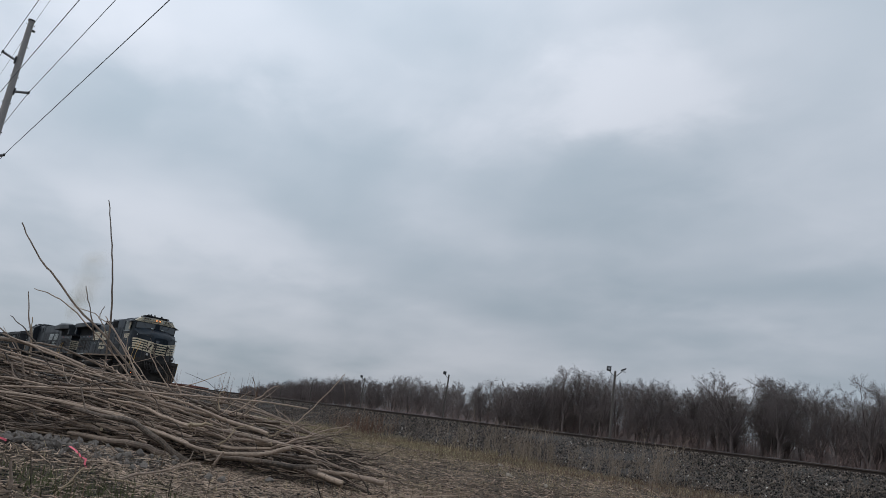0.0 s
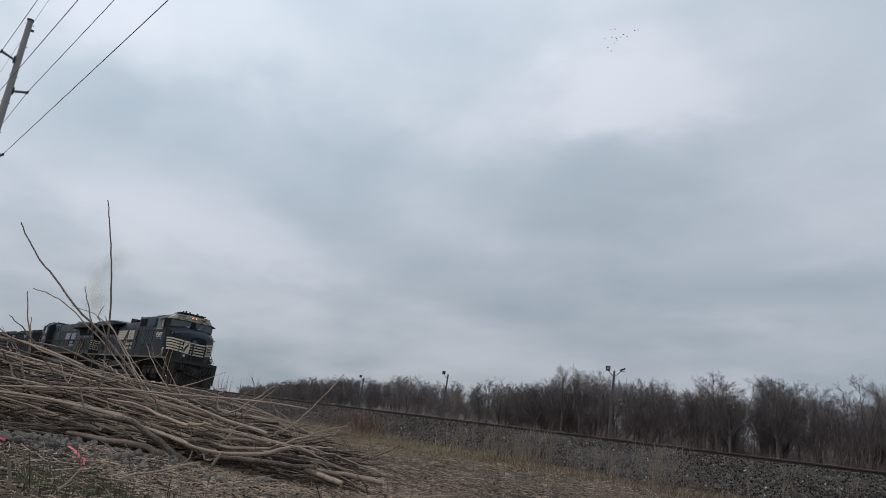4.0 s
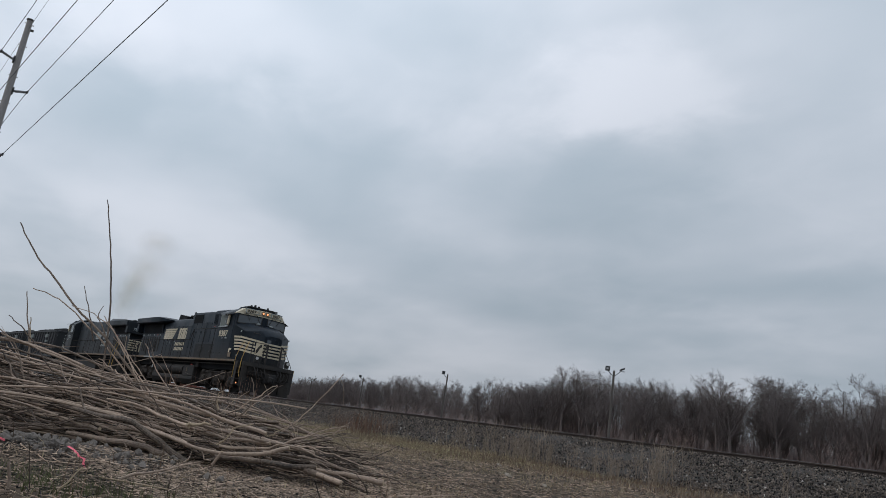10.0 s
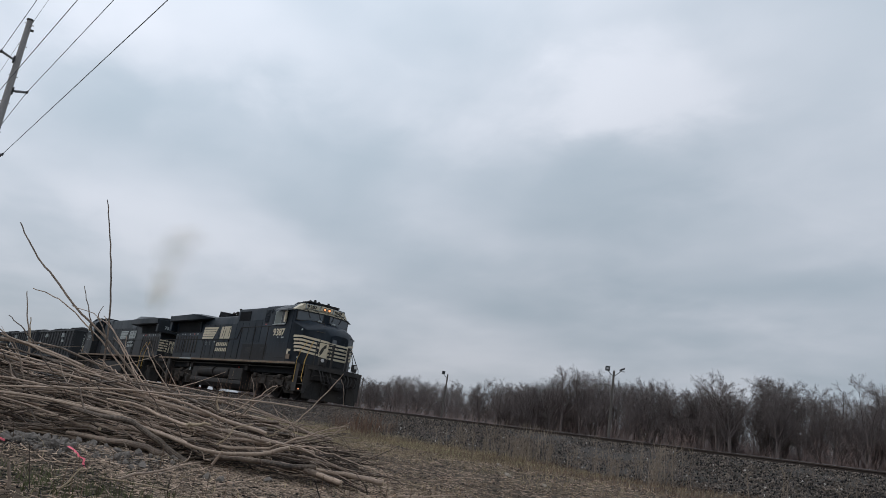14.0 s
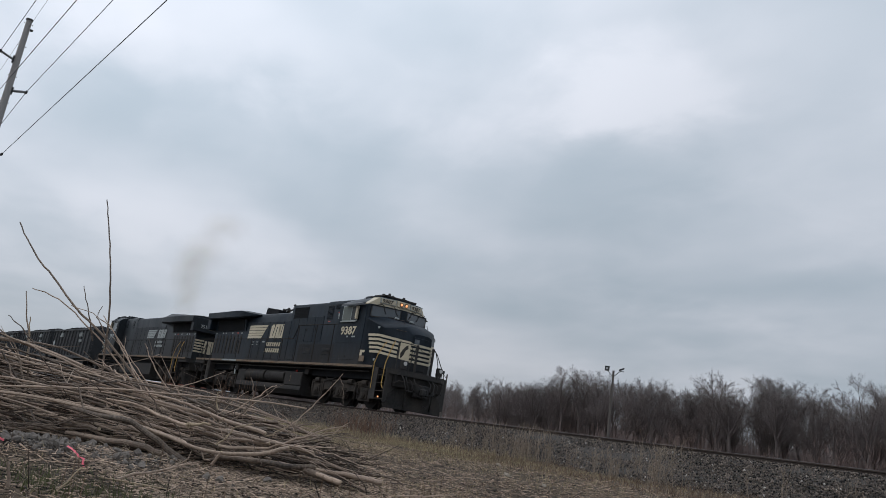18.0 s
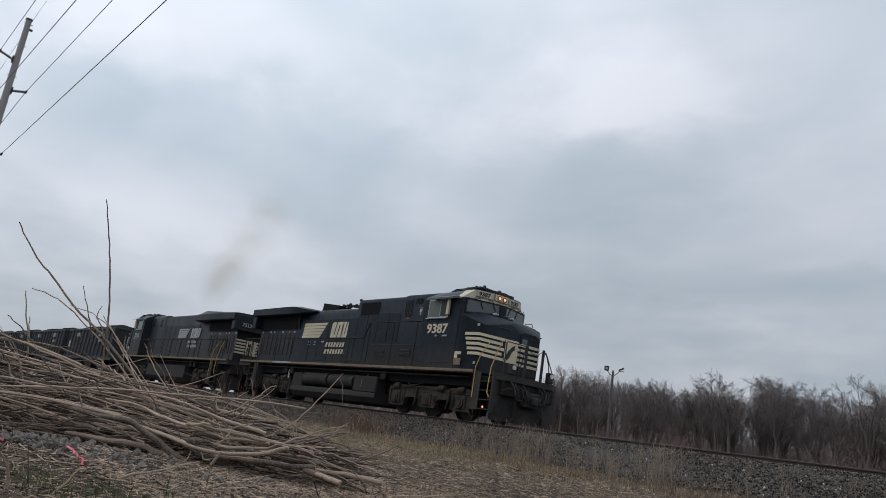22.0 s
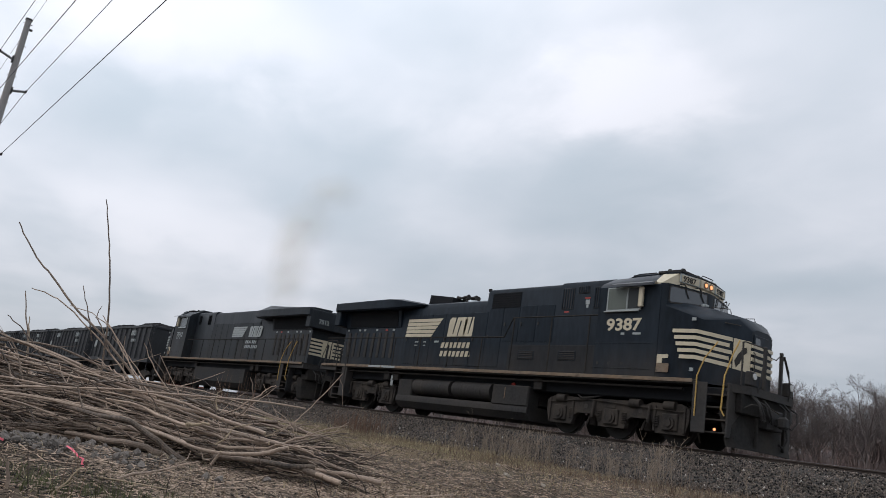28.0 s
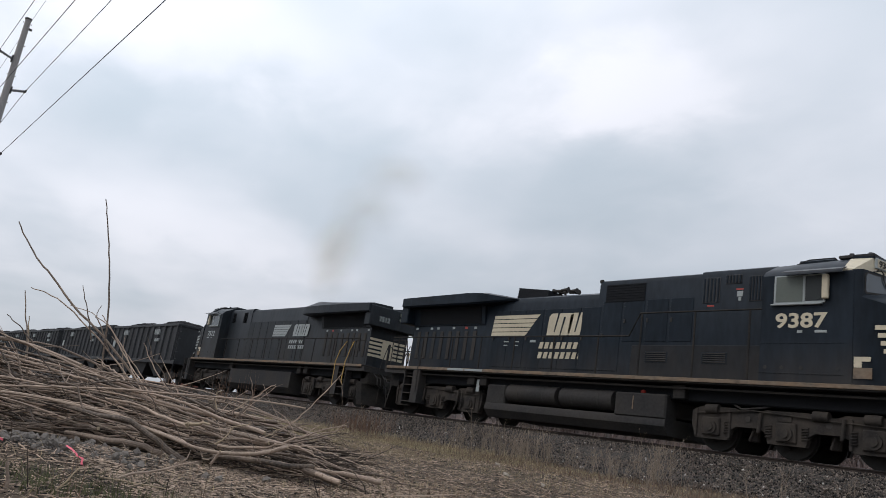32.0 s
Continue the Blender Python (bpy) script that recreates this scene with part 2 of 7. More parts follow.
DUST = (0.085, 0.068, 0.052)
M = dict(
    black=mat("black_paint", (0.0115, 0.0175, 0.0250), 0.42, var=0.55, big=0.9, fine=7, bump=0.05, spec=0.12, dust=(DUST, 0.50), dust_z=(1.6, 2.7, 0.03), stretch=(1, 1, 0.3)),
    black2=mat("faded_black_paint", (0.0155, 0.0205, 0.0260), 0.5, var=0.55, big=0.8, fine=7, bump=0.05, spec=0.2, dust=(DUST, 0.50), dust_z=(1.6, 4.0, 0.10), stretch=(1, 1, 0.3)),
    # these two near-blacks also put the shade under the locomotive floor into colour
    plow=mat("worn_plow_steel_and_sill_shade", (0.0215, 0.0205, 0.0200), 0.8, var=0.5, big=1.5, fine=14, bump=0.2, spec=0.15, dust=(DUST, 0.25)),
    soot_and_shade=mat("sooty_mesh_and_underframe_shade", (0.0130, 0.0140, 0.0160), 0.8, var=0.4, fine=30, bump=0.2, spec=0.1),
    dark=mat("grimy_black_steel", (0.030, 0.030, 0.031), 0.75, var=0.4, fine=14, bump=0.2, spec=0.25, dust=(DUST, 0.4)),
    truck=mat("dusty_cast_steel", (0.032, 0.029, 0.027), 0.85, var=0.5, big=2.2, fine=18, bump=0.4, spec=0.2, dust=((0.078, 0.064, 0.052), 0.7)),
    grime=mat("grime_browned_paint", (0.0150, 0.0185, 0.0230), 0.6, var=0.5, big=0.8, fine=7, bump=0.05, spec=0.15, dust=((0.070, 0.056, 0.044), 0.65), dust_z=(1.6, 3.0, 0.3), stretch=(1, 1, 0.5)),
    tank=mat("dusty_black_tank", (0.027, 0.027, 0.028), 0.75, var=0.45, fine=14, bump=0.15, spec=0.2, dust=(DUST, 0.35)),
    cream=mat("cream_paint", (0.60, 0.53, 0.39), 0.5, var=0.15, fine=12, bump=0.05, dust=(DUST, 0.35)),
    white=mat("white_paint", (0.7, 0.7, 0.68), 0.5, var=0.1, fine=12, bump=0.05),
    rusty=mat("rust_stained_sill", (0.15, 0.118, 0.085), 0.7, var=0.7, big=1.9, fine=12, bump=0.1, dust=((0.20, 0.115, 0.06), 0.8), stretch=(0.6, 1, 1)),
    yellow=mat("yellow_handrail_paint", (0.52, 0.33, 0.09), 0.5, var=0.25, bump=0.05),
    wheel=mat("wheel_steel", (0.022, 0.020, 0.018), 0.8, 0.1, var=0.3),
    coal=mat("coal", (0.010, 0.010, 0.011), 0.9, var=0.5, big=3, fine=20, bump=0.8, spec=0.08),
    hopper=mat("black_hopper_paint", (0.0125, 0.0155, 0.0195), 0.6, var=0.45, big=0.9, fine=11, bump=0.1, dust=(DUST, 0.10), stretch=(1, 1, 0.4), obj=0.4),
    rail=mat("rusty_rail", (0.045, 0.033, 0.027), 0.8, 0.1, var=0.3, fine=40),
    railtop=mat("polished_rail_head", (0.25, 0.25, 0.26), 0.3, 0.9, var=0.2, fine=40),
    tie=mat("creosoted_tie", (0.10, 0.09, 0.08), 0.9, var=0.4, big=2, fine=25, bump=0.5, obj=0.5, stretch=(1, 0.2, 1)),
    stone=mat("ballast_stone", (0.090, 0.073, 0.061), 0.9, var=0.75, big=6, fine=60, bump=0.4, island=1.5),
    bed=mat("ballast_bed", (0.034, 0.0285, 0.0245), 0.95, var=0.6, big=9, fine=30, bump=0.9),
    pale=mat("pale_field_stone", (0.30, 0.26, 0.21), 0.9, var=0.3, big=4, fine=30),
    rock=mat("grey_rock", (0.108, 0.095, 0.084), 0.9, var=0.8, big=5, fine=40, bump=0.5, island=0.8),
    bark=mat("grey_brown_bark", (0.252, 0.190, 0.146), 0.75, var=0.50, big=4, fine=50, bump=0.7, obj=1.35),
    cut=mat("fresh_cut_wood", (0.36, 0.28, 0.19), 0.8, var=0.2, big=10, fine=60),
    bough=mat("bare_tree_bark", (0.138, 0.116, 0.112), 0.9, var=0.4, big=0.4, fine=8, obj=0.5),
    bole=mat("pale_tree_trunk", (0.116, 0.096, 0.091), 0.9, var=0.4, big=0.5, fine=8, obj=0.6),
    brush=mat("bare_brush", (0.182, 0.128, 0.115), 0.95, var=0.45, big=0.15, fine=3, island=0.5),
    # darker than bark: shade inside the heap put into the colour; also dead sticks
    tangle=mat("dead_twig_and_gap_shade", (0.060, 0.045, 0.036), 0.95, var=0.6, big=3, fine=30, island=0.8),
    palegreen=mat("pale_green_grass", (0.31, 0.262, 0.150), 0.9, var=0.45, big=0.6, fine=6, island=0.8),
    clod=mat("crumbled_earth", (0.070, 0.056, 0.045), 0.95, var=0.7, big=3, fine=40, bump=0.4, island=1.0),
    straw=mat("dry_grass", (0.31, 0.25, 0.152), 0.9, var=0.55, big=0.6, fine=6, island=0.8),
    brown=mat("brown_dead_grass", (0.15, 0.10, 0.068), 0.9, var=0.5, big=0.6, fine=6, island=0.9),
    blind=mat("window_with_blind", (0.085, 0.10, 0.085), 0.35, var=0.15, bump=0),
    pane=mat("dark_cab_pane", (0.02, 0.024, 0.024), 0.3, var=0.1, bump=0, spec=0.3),
    green=mat("green_grass", (0.078, 0.086, 0.036), 0.8, var=0.4, island=0.6),
    weed=mat("dry_weed_stalk", (0.25, 0.196, 0.148), 0.9, var=0.4, big=3, fine=20, island=0.5, obj=0.3),
    redweed=mat("red_brown_weed", (0.145, 0.088, 0.060), 0.9, var=0.4, big=3, fine=20, island=0.5),
    chips=mat("pale_wood_chips", (0.31, 0.236, 0.178), 0.9, var=0.7, big=1.5, fine=20, island=1.0),
    litter=mat("wood_litter", (0.245, 0.182, 0.136), 0.9, var=0.9, big=1.2, fine=20, island=1.3),
    pole=mat("weathered_wood_pole", (0.30, 0.29, 0.285), 0.85, var=0.25, big=1.2, fine=20, bump=0.4, stretch=(3, 3, 0.25)),
    polymer=mat("grey_polymer", (0.2, 0.2, 0.21), 0.5, var=0.15),
    wire=mat("weathered_conductor", (0.13, 0.135, 0.15), 0.6, 0.3, var=0.1),
    yardpole=mat("creosoted_pole", (0.105, 0.094, 0.086), 0.9, var=0.3, big=1.5, fine=15, stretch=(3, 3, 0.3)),
    lampmetal=mat("dark_lamp_metal", (0.035, 0.037, 0.04), 0.5, var=0.2),
    lens=mat("floodlight_glass", (0.55, 0.57, 0.6), 0.2, var=0.1, bump=0),
    tape=mat("pink_flagging_tape", (0.85, 0.16, 0.22), 0.5, var=0.15, bump=0),
    glow=mat("amber_headlight", (1.0, 0.40, 0.16), 0.3, var=0.05, bump=0, emit=1.0),
    lit=mat("white_ditch_light", (0.5, 0.5, 0.49), 0.2, var=0.05, bump=0),
    red=mat("red_decal", (0.35, 0.04, 0.03), 0.5, var=0.1, bump=0),
    # base colour lifted to blue-grey: sky reflected in the panes put into it
    glass=mat("sky_tinted_window_glass", (0.048, 0.060, 0.072), 0.10, var=0.1, fine=3, bump=0, spec=0.9),
    shade=mat("grey_sun_blind", (0.30, 0.33, 0.33), 0.6, var=0.15, bump=0),
    bird=mat("dark_feathers", (0.03, 0.03, 0.035), 0.8, var=0.2),
    gond=mat("rust_red_wagon_paint", (0.16, 0.062, 0.045), 0.8, var=0.35, big=0.4, fine=8, bump=0.1),
)


# ---- mesh helpers ----
class Geo:
    """Gathers faces for one mesh."""

    def __init__(self):
        self.v, self.f = [], []

    def add(self, verts, faces):
        k = len(self.v)
        self.v.extend(tuple(p) for p in verts)
        self.f.extend(tuple(i + k for i in f) for f in faces)
        return self

    def box(self, x0, x1, y0, y1, z0, z1, c=0.012):
        """A box with chamfered edges."""
        lo, hi = (min(x0, x1), min(y0, y1), min(z0, z1)), (max(x0, x1), max(y0, y1), max(z0, z1))
        c = min(c, *((hi[k] - lo[k]) * 0.3 for k in range(3)))
        if c <= 0:
            return self
        idx, vs = {}, []
        for s in ((a, b, d) for a in (0, 1) for b in (0, 1) for d in (0, 1)):
            for ax in range(3):
                p = [(hi[k] if s[k] else lo[k]) for k in range(3)]
                for k in range(3):
                    if k != ax:
                        p[k] += -c if s[k] else c
                idx[s, ax] = len(vs)
                vs.append(p)
        fs = []
        for ax in range(3):
            b, d = (ax + 1) % 3, (ax + 2) % 3
            for side in (0, 1):
                ring = []
                for pb, pd in ((0, 0), (1, 0), (1, 1), (0, 1)):
                    s = [0, 0, 0]
                    s[ax], s[b], s[d] = side, pb, pd
                    ring.append(idx[tuple(s), ax])
                fs.append(ring if side else ring[::-1])
            for pb in (0, 1):
                for pd in (0, 1):
                    s0, s1 = [0, 0, 0], [0, 0, 0]
                    s0[ax], s0[b], s0[d] = 0, pb, pd
                    s1[ax], s1[b], s1[d] = 1, pb, pd
                    q = [idx[tuple(s0), b], idx[tuple(s1), b], idx[tuple(s1), d], idx[tuple(s0), d]]
                    fs.append(q if pb == pd else q[::-1])
        for s in ((a, b, d) for a in (0, 1) for b in (0, 1) for d in (0, 1)):
            t = [idx[s, 0], idx[s, 1], idx[s, 2]]
            fs.append(t if sum(s) % 2 else t[::-1])
        return self.add(vs, fs)

    def tube(self, pts, r, n=8, r1=None, caps=True):
        """A round bar along the points, tapering from r to r1."""
        pts = [Vector(p) for p in pts]
        r1 = r if r1 is None else r1
        vs, up = [], None
        for i, p in enumerate(pts):
            d = (pts[min(i + 1, len(pts) - 1)] - pts[max(i - 1, 0)]).normalized()
            if up is None:
                up = d.orthogonal().normalized()
            up = (up - d * up.dot(d)).normalized()
            w = d.cross(up)
            q = r + (r1 - r) * i / (len(pts) - 1)
            vs += [p + (up * math.cos(2 * math.pi * k / n) + w * math.sin(2 * math.pi * k / n)) * q for k in range(n)]
        fs = [(i * n + k, i * n + (k + 1) % n, (i + 1) * n + (k + 1) % n, (i + 1) * n + k) for i in range(len(pts) - 1) for k in range(n)]
        if caps:
            fs += [tuple(range(n))[::-1], tuple(range((len(pts) - 1) * n, len(pts) * n))]
        return self.add(vs, fs)

    def loft(self, rings):
        """Closed rings of equal length, joined and capped."""
        n = len(rings[0])
        vs = [p for r in rings for p in r]
        fs = [(i * n + k, i * n + (k + 1) % n, (i + 1) * n + (k + 1) % n, (i + 1) * n + k) for i in range(len(rings) - 1) for k in range(n)]
        fs += [tuple(range(n))[::-1], tuple(range((len(rings) - 1) * n, len(rings) * n))]
        return self.add(vs, fs)

    def prism(self, prof, axis, a, b):
        """A profile of (u, v) pushed along an axis: 'x' takes (y, z), 'y' takes (x, z), 'z' takes (x, y)."""
        put = {"x": lambda u, v, w: (w, u, v), "y": lambda u, v, w: (u, w, v), "z": lambda u, v, w: (u, v, w)}[axis]
        return self.loft([[put(u, v, w) for u, v in prof] for w in (a, b)])

    def disc(self, p, d, r, h, n=16):
        p, d = Vector(p), Vector(d).normalized()
        return self.tube([p - d * h / 2, p + d * h / 2], r, n)

    def mesh(self, name, material, smooth=35):
        me = bpy.data.meshes.new(name)
        me.from_pydata(self.v, [], self.f)
        bm = bmesh.new()
        bm.from_mesh(me)
        bmesh.ops.recalc_face_normals(bm, faces=bm.faces)
        bm.to_mesh(me)
        bm.free()
        me.materials.append(material)
        if smooth:
            me.polygons.foreach_set("use_smooth", [True] * len(me.polygons))
            me.set_sharp_from_angle(angle=radians(smooth))
        return me


def part(name, geo, material, parent, label="", smooth=35):
    ob = new(name, geo.mesh(name, material, smooth) if isinstance(geo, Geo) else geo)
    ob.parent = parent
    return tagged(ob, label)


def thing(name, label, category, group="", kind="", m=None):
    ob = new(name)
    if m is not None:
        ob.matrix_basis = m
    return tagged(ob, label, category, group, kind)


def fast_mesh(name, verts, faces, material, smooth=False):
    """A mesh from arrays, for large numbers of small pieces; faces is an array of triangles or quads."""
    me = bpy.data.meshes.new(name)
    verts, faces = np.asarray(verts, dtype=np.float32), np.asarray(faces, dtype=np.int32)
    k = faces.shape[1]
    me.vertices.add(len(verts))
    me.vertices.foreach_set("co", verts.ravel())
    me.loops.add(faces.size)
    me.loops.foreach_set("vertex_index", faces.ravel())
    me.polygons.add(len(faces))
    me.polygons.foreach_set("loop_start", np.arange(0, faces.size, k, dtype=np.int32))
    if smooth:
        me.polygons.foreach_set("use_smooth", np.ones(len(faces), dtype=bool))
    me.update(calc_edges=True)
    me.materials.append(material)
    return me


def lettering(text, size, material, name="number", thick=0.004):
    """Raised characters in the built-in font, in the xz plane, facing -y."""
    cu = bpy.data.curves.new("lettering", "FONT")
    cu.body, cu.size, cu.extrude, cu.align_x = text, size, thick, "LEFT"
    cu.offset = size * 0.026
    cu.resolution_u = 3
    ob = bpy.data.objects.new("lettering", cu)
    scene.collection.objects.link(ob)
    bpy.context.view_layer.update()
    me = bpy.data.meshes.new_from_object(ob.evaluated_get(bpy.context.evaluated_depsgraph_get()))
    bpy.data.objects.remove(ob)
    me.name = name
    me.transform(Matrix.Rotation(radians(90), 4, "X"))
    me.materials.clear()
    me.materials.append(material)
    return me


# ---- ground, ballast, track ----
def smooth_step(a, b, v):
    v = min(max((v - a) / (b - a), 0.0), 1.0)
    return v * v * (3 - 2 * v)


def ground_z(x, y):
    """Height of the bare ground: flat near the stand, rising gently to the foot of the ballast."""
    z = 0.30 * smooth_step(5.5, 13.5, y) * (1.0 - smooth_step(24, 40, y) * 0.6)
    r = math.hypot(x, y)
    if r < 60:
        z += 0.035 * noise.noise((x * 0.45, y * 0.45, 0.3)) * min(1, r / 4) + 0.018 * noise.noise((x * 1.7, y * 1.7, 2.1))
        # a low heap of rubble under the brush
        z += 0.07 * math.exp(-(((x + 6.3) / 0.8) ** 2 + ((y - 1.4) / 1.1) ** 2))
    return z


def ground_sheet():
    radii = [0.0] + list(np.geomspace(0.6, 30, 95)) + list(np.geomspace(33, 4500, 45))
    n = 288
    vs, fs = [(0, 0, ground_z(0, 0))], []
    for r in radii[1:]:
        for k in range(n):
            a = 2 * math.pi * k / n
            x, y = r * math.cos(a), r * math.sin(a)
            vs.append((x, y, ground_z(x, y)))
    for k in range(n):
        fs.append((0, 1 + k, 1 + (k + 1) % n, 1 + (k + 1) % n))
    for i in range(len(radii) - 2):
        a, b = 1 + i * n, 1 + (i + 1) * n
        fs += [(a + k, b + k, b + (k + 1) % n, a + (k + 1) % n) for k in range(n)]
    m = bpy.data.materials.new("bare_earth_and_dry_grass")
    m.use_nodes = True
    nt = m.node_tree
    N, L = nt.nodes.new, nt.links.new
    b = nt.nodes["Principled BSDF"]
    b.inputs["Roughness"].default_value = 0.95
    b.inputs["Specular IOR Level"].default_value = 0.15
    co = N("ShaderNodeTexCoord")
    ns = []
    for s, d in ((0.35, 5), (3.0, 5), (28.0, 4)):
        t = N("ShaderNodeTexNoise")
        t.inputs["Scale"].default_value, t.inputs["Detail"].default_value = s, d
        L(co.outputs["Object"], t.inputs["Vector"])
        ns.append(t)
    r1, r2 = N("ShaderNodeValToRGB"), N("ShaderNodeValToRGB")
    for r, cols in ((r1, ((0.30, (0.045, 0.034, 0.026)), (0.5, (0.108, 0.082, 0.060)), (0.7, (0.16, 0.12, 0.084)))),
                    (r2, ((0.38, (0.022, 0.017, 0.013)), (0.52, (0.075, 0.059, 0.044)), (0.64, (0.165, 0.122, 0.085))))):
        e = r.color_ramp.elements
        e[0].position, e[0].color = cols[0][0], (*cols[0][1], 1)
        e[1].position, e[1].color = cols[2][0], (*cols[2][1], 1)
        q = e.new(cols[1][0])
        q.color = (*cols[1][1], 1)
    L(ns[0].outputs[0], r1.inputs[0])
    L(ns[1].outputs[0], r2.inputs[0])
    mx = N("ShaderNodeMix")
    mx.data_type = "RGBA"
    mx.inputs["Factor"].default_value = 0.55
    L(r1.outputs[0], mx.inputs["A"])
    L(r2.outputs[0], mx.inputs["B"])
    L(mx.outputs["Result"], b.inputs["Base Color"])
    bp = N("ShaderNodeBump")
    bp.inputs["Strength"].default_value, bp.inputs["Distance"].default_value = 0.8, 0.03
    L(ns[2].outputs[0], bp.inputs["Height"])
    L(bp.outputs[0], b.inputs["Normal"])
    ob = new("ground", fast_mesh("ground", vs, fs, m, True))
    return tagged(ob, "bare earth with dead grass and wood litter", "ground", kind="structure")


ground_sheet()

BED_Z = RAIL_Z - 0.16


def bed_z(y):
    """Height of the ballast across the track."""
    u = abs(y - TRACK_Y)
    return BED_Z - max(0.0, u - 1.75) * 0.36


def ballast():
    xs = np.concatenate([np.arange(-700, -80, 6.0), np.arange(-80, 12, 0.5), np.arange(12, 320, 8.0)])
    ys = np.concatenate([[-4.6], np.arange(-4.3, -1.5, 0.2), np.arange(-1.5, 1.6, 0.5), np.arange(1.7, 4.4, 0.3), [4.6]]) + TRACK_Y
    vs, fs = [], []
    for x in xs:
        for j, y in enumerate(ys):
            z = bed_z(y) + 0.03 * noise.noise((x * 1.3, y * 1.3, 5)) + 0.02 * noise.noise((x * 4, y * 4, 1))
            vs.append((x, y + 0.12 * noise.noise((x * 0.6, 3.3, j * 0.2)), z))
    k = len(ys)
    for i in range(len(xs) - 1):
        fs += [(i * k + j, (i + 1) * k + j, (i + 1) * k + j + 1, i * k + j + 1) for j in range(k - 1)]
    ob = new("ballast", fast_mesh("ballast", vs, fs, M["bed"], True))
    tagged(ob, "grey crushed-stone railway ballast bank", "ballast", kind="structure")
    # loose stones on the near slope
    rng = np.random.default_rng(5)
    base = np.array([(1, 0, 0), (-1, 0, 0), (0, 1, 0), (0, -1, 0), (0, 0, 1), (0, 0, -1)], dtype=float)
    tri = np.array([(0, 2, 4), (2, 1, 4), (1, 3, 4), (3, 0, 4), (2, 0, 5), (1, 2, 5), (3, 1, 5), (0, 3, 5)])
    count = 84000
    x = np.where(rng.random(count) < 0.72, rng.uniform(-28, 0, count), rng.uniform(-46, -28, count))
    y = TRACK_Y - 1.3 - 3.3 * rng.random(count) ** 0.9
    z = np.array([bed_z(v) for v in y]) + rng.uniform(-0.005, 0.03, count)
    z = np.maximum(z, np.array([ground_z(a, c) for a, c in zip(x, y)]))
    size = rng.uniform(0.012, 0.027, count) * np.where(rng.random(count) > 0.96, 1.5, 1)
    v = base[None] * (1 + rng.uniform(-0.35, 0.35, (count, 6, 3))) * size[:, None, None]
    v = v + rng.uniform(-0.4, 0.4, (count, 6, 3)) * size[:, None, None] + np.stack([x, y, z], 1)[:, None]
    f = tri[None] + (np.arange(count) * 6)[:, None, None]
    ob = new("ballast_stones", fast_mesh("ballast_stones", v.reshape(-1, 3), f.reshape(-1, 3), M["stone"]))
    tagged(ob, "loose grey ballast stones on the bank", "stones", kind="stuff")
    # a few pale stones catch the eye
    n2 = 520
    x, y = rng.uniform(-40, 6, n2), TRACK_Y - rng.uniform(1.9, 4.6, n2)
    z = np.array([bed_z(q) for q in y]) + 0.02
    v = base[None] * (1 + rng.uniform(-0.3, 0.3, (n2, 6, 3))) * rng.uniform(0.012, 0.036, n2)[:, None, None] + np.stack([x, y, z], 1)[:, None]
    f = tri[None] + (np.arange(n2) * 6)[:, None, None]
    pale = mat("pale_limestone", (0.42, 0.40, 0.37), 0.9, var=0.3, island=0.6)
    tagged(new("pale_stones", fast_mesh("pale_stones", v.reshape(-1, 3), f.reshape(-1, 3), pale)), "pale limestone pieces among the ballast", "stones", kind="stuff")


ballast()


def track():
    root = thing("track", "single railway track on wooden ties", "track", kind="structure")
    prof = [(-0.07, -0.17), (0.07, -0.17), (0.07, -0.155), (0.01, -0.13), (0.01, -0.045), (0.035, -0.03), (0.035, -0.006), (0.028, 0),
            (-0.028, 0), (-0.035, -0.006), (-0.035, -0.03), (-0.01, -0.045), (-0.01, -0.13), (-0.07, -0.155)]
    for s in (-1, 1):
        y = TRACK_Y + s * 0.753
        rail = part("rail", Geo().prism([(u + y, v + RAIL_Z) for u, v in prof], "x", -700, 320), M["rail"], root, "rusty steel rail")
        part("rail_head", Geo().box(-700, 320, y - 0.027, y + 0.027, RAIL_Z, RAIL_Z + 0.004, 0.001), M["railtop"], rail, "polished running surface")
    plank = Geo().box(-0.115, 0.115, -1.3, 1.3, -0.09, 0.09, 0.012).mesh("tie", M["tie"])
    rng = random.Random(3)
    x = -62.0
    while x < 9:
        ob = new("tie", plank)
        ob.parent = root
        ob.matrix_basis = pose(x, TRACK_Y + rng.uniform(-0.05, 0.05), RAIL_Z - 0.17 - 0.087, 0, rng.uniform(-0.5, 0.5), rng.uniform(-1.2, 1.2))
        x += 0.5 + rng.uniform(-0.02, 0.02)
    g = Geo()
    for x in np.arange(-250, -62.5, 0.5):
        g.box(x - 0.115, x + 0.115, TRACK_Y - 1.3, TRACK_Y + 1.3, RAIL_Z - 0.347, RAIL_Z - 0.172)
    tagged(part("far_ties", g, M["tie"], root, "distant wooden ties"), kind="stuff")


track()


# ---- train ----
# A locomotive's own space: x = 0 at the front coupler face and negative to the rear, z = 0 on the rail, y = 0 on the centre line.
def hood_door(g, d0, d1, y, z0, z1, s):
    """A raised door panel with a frame, on the hood side."""
    g.box(-d1 + 0.02, -d0 - 0.02, s * (y - 0.02), s * (y + 0.014), z0, z1, 0.006)


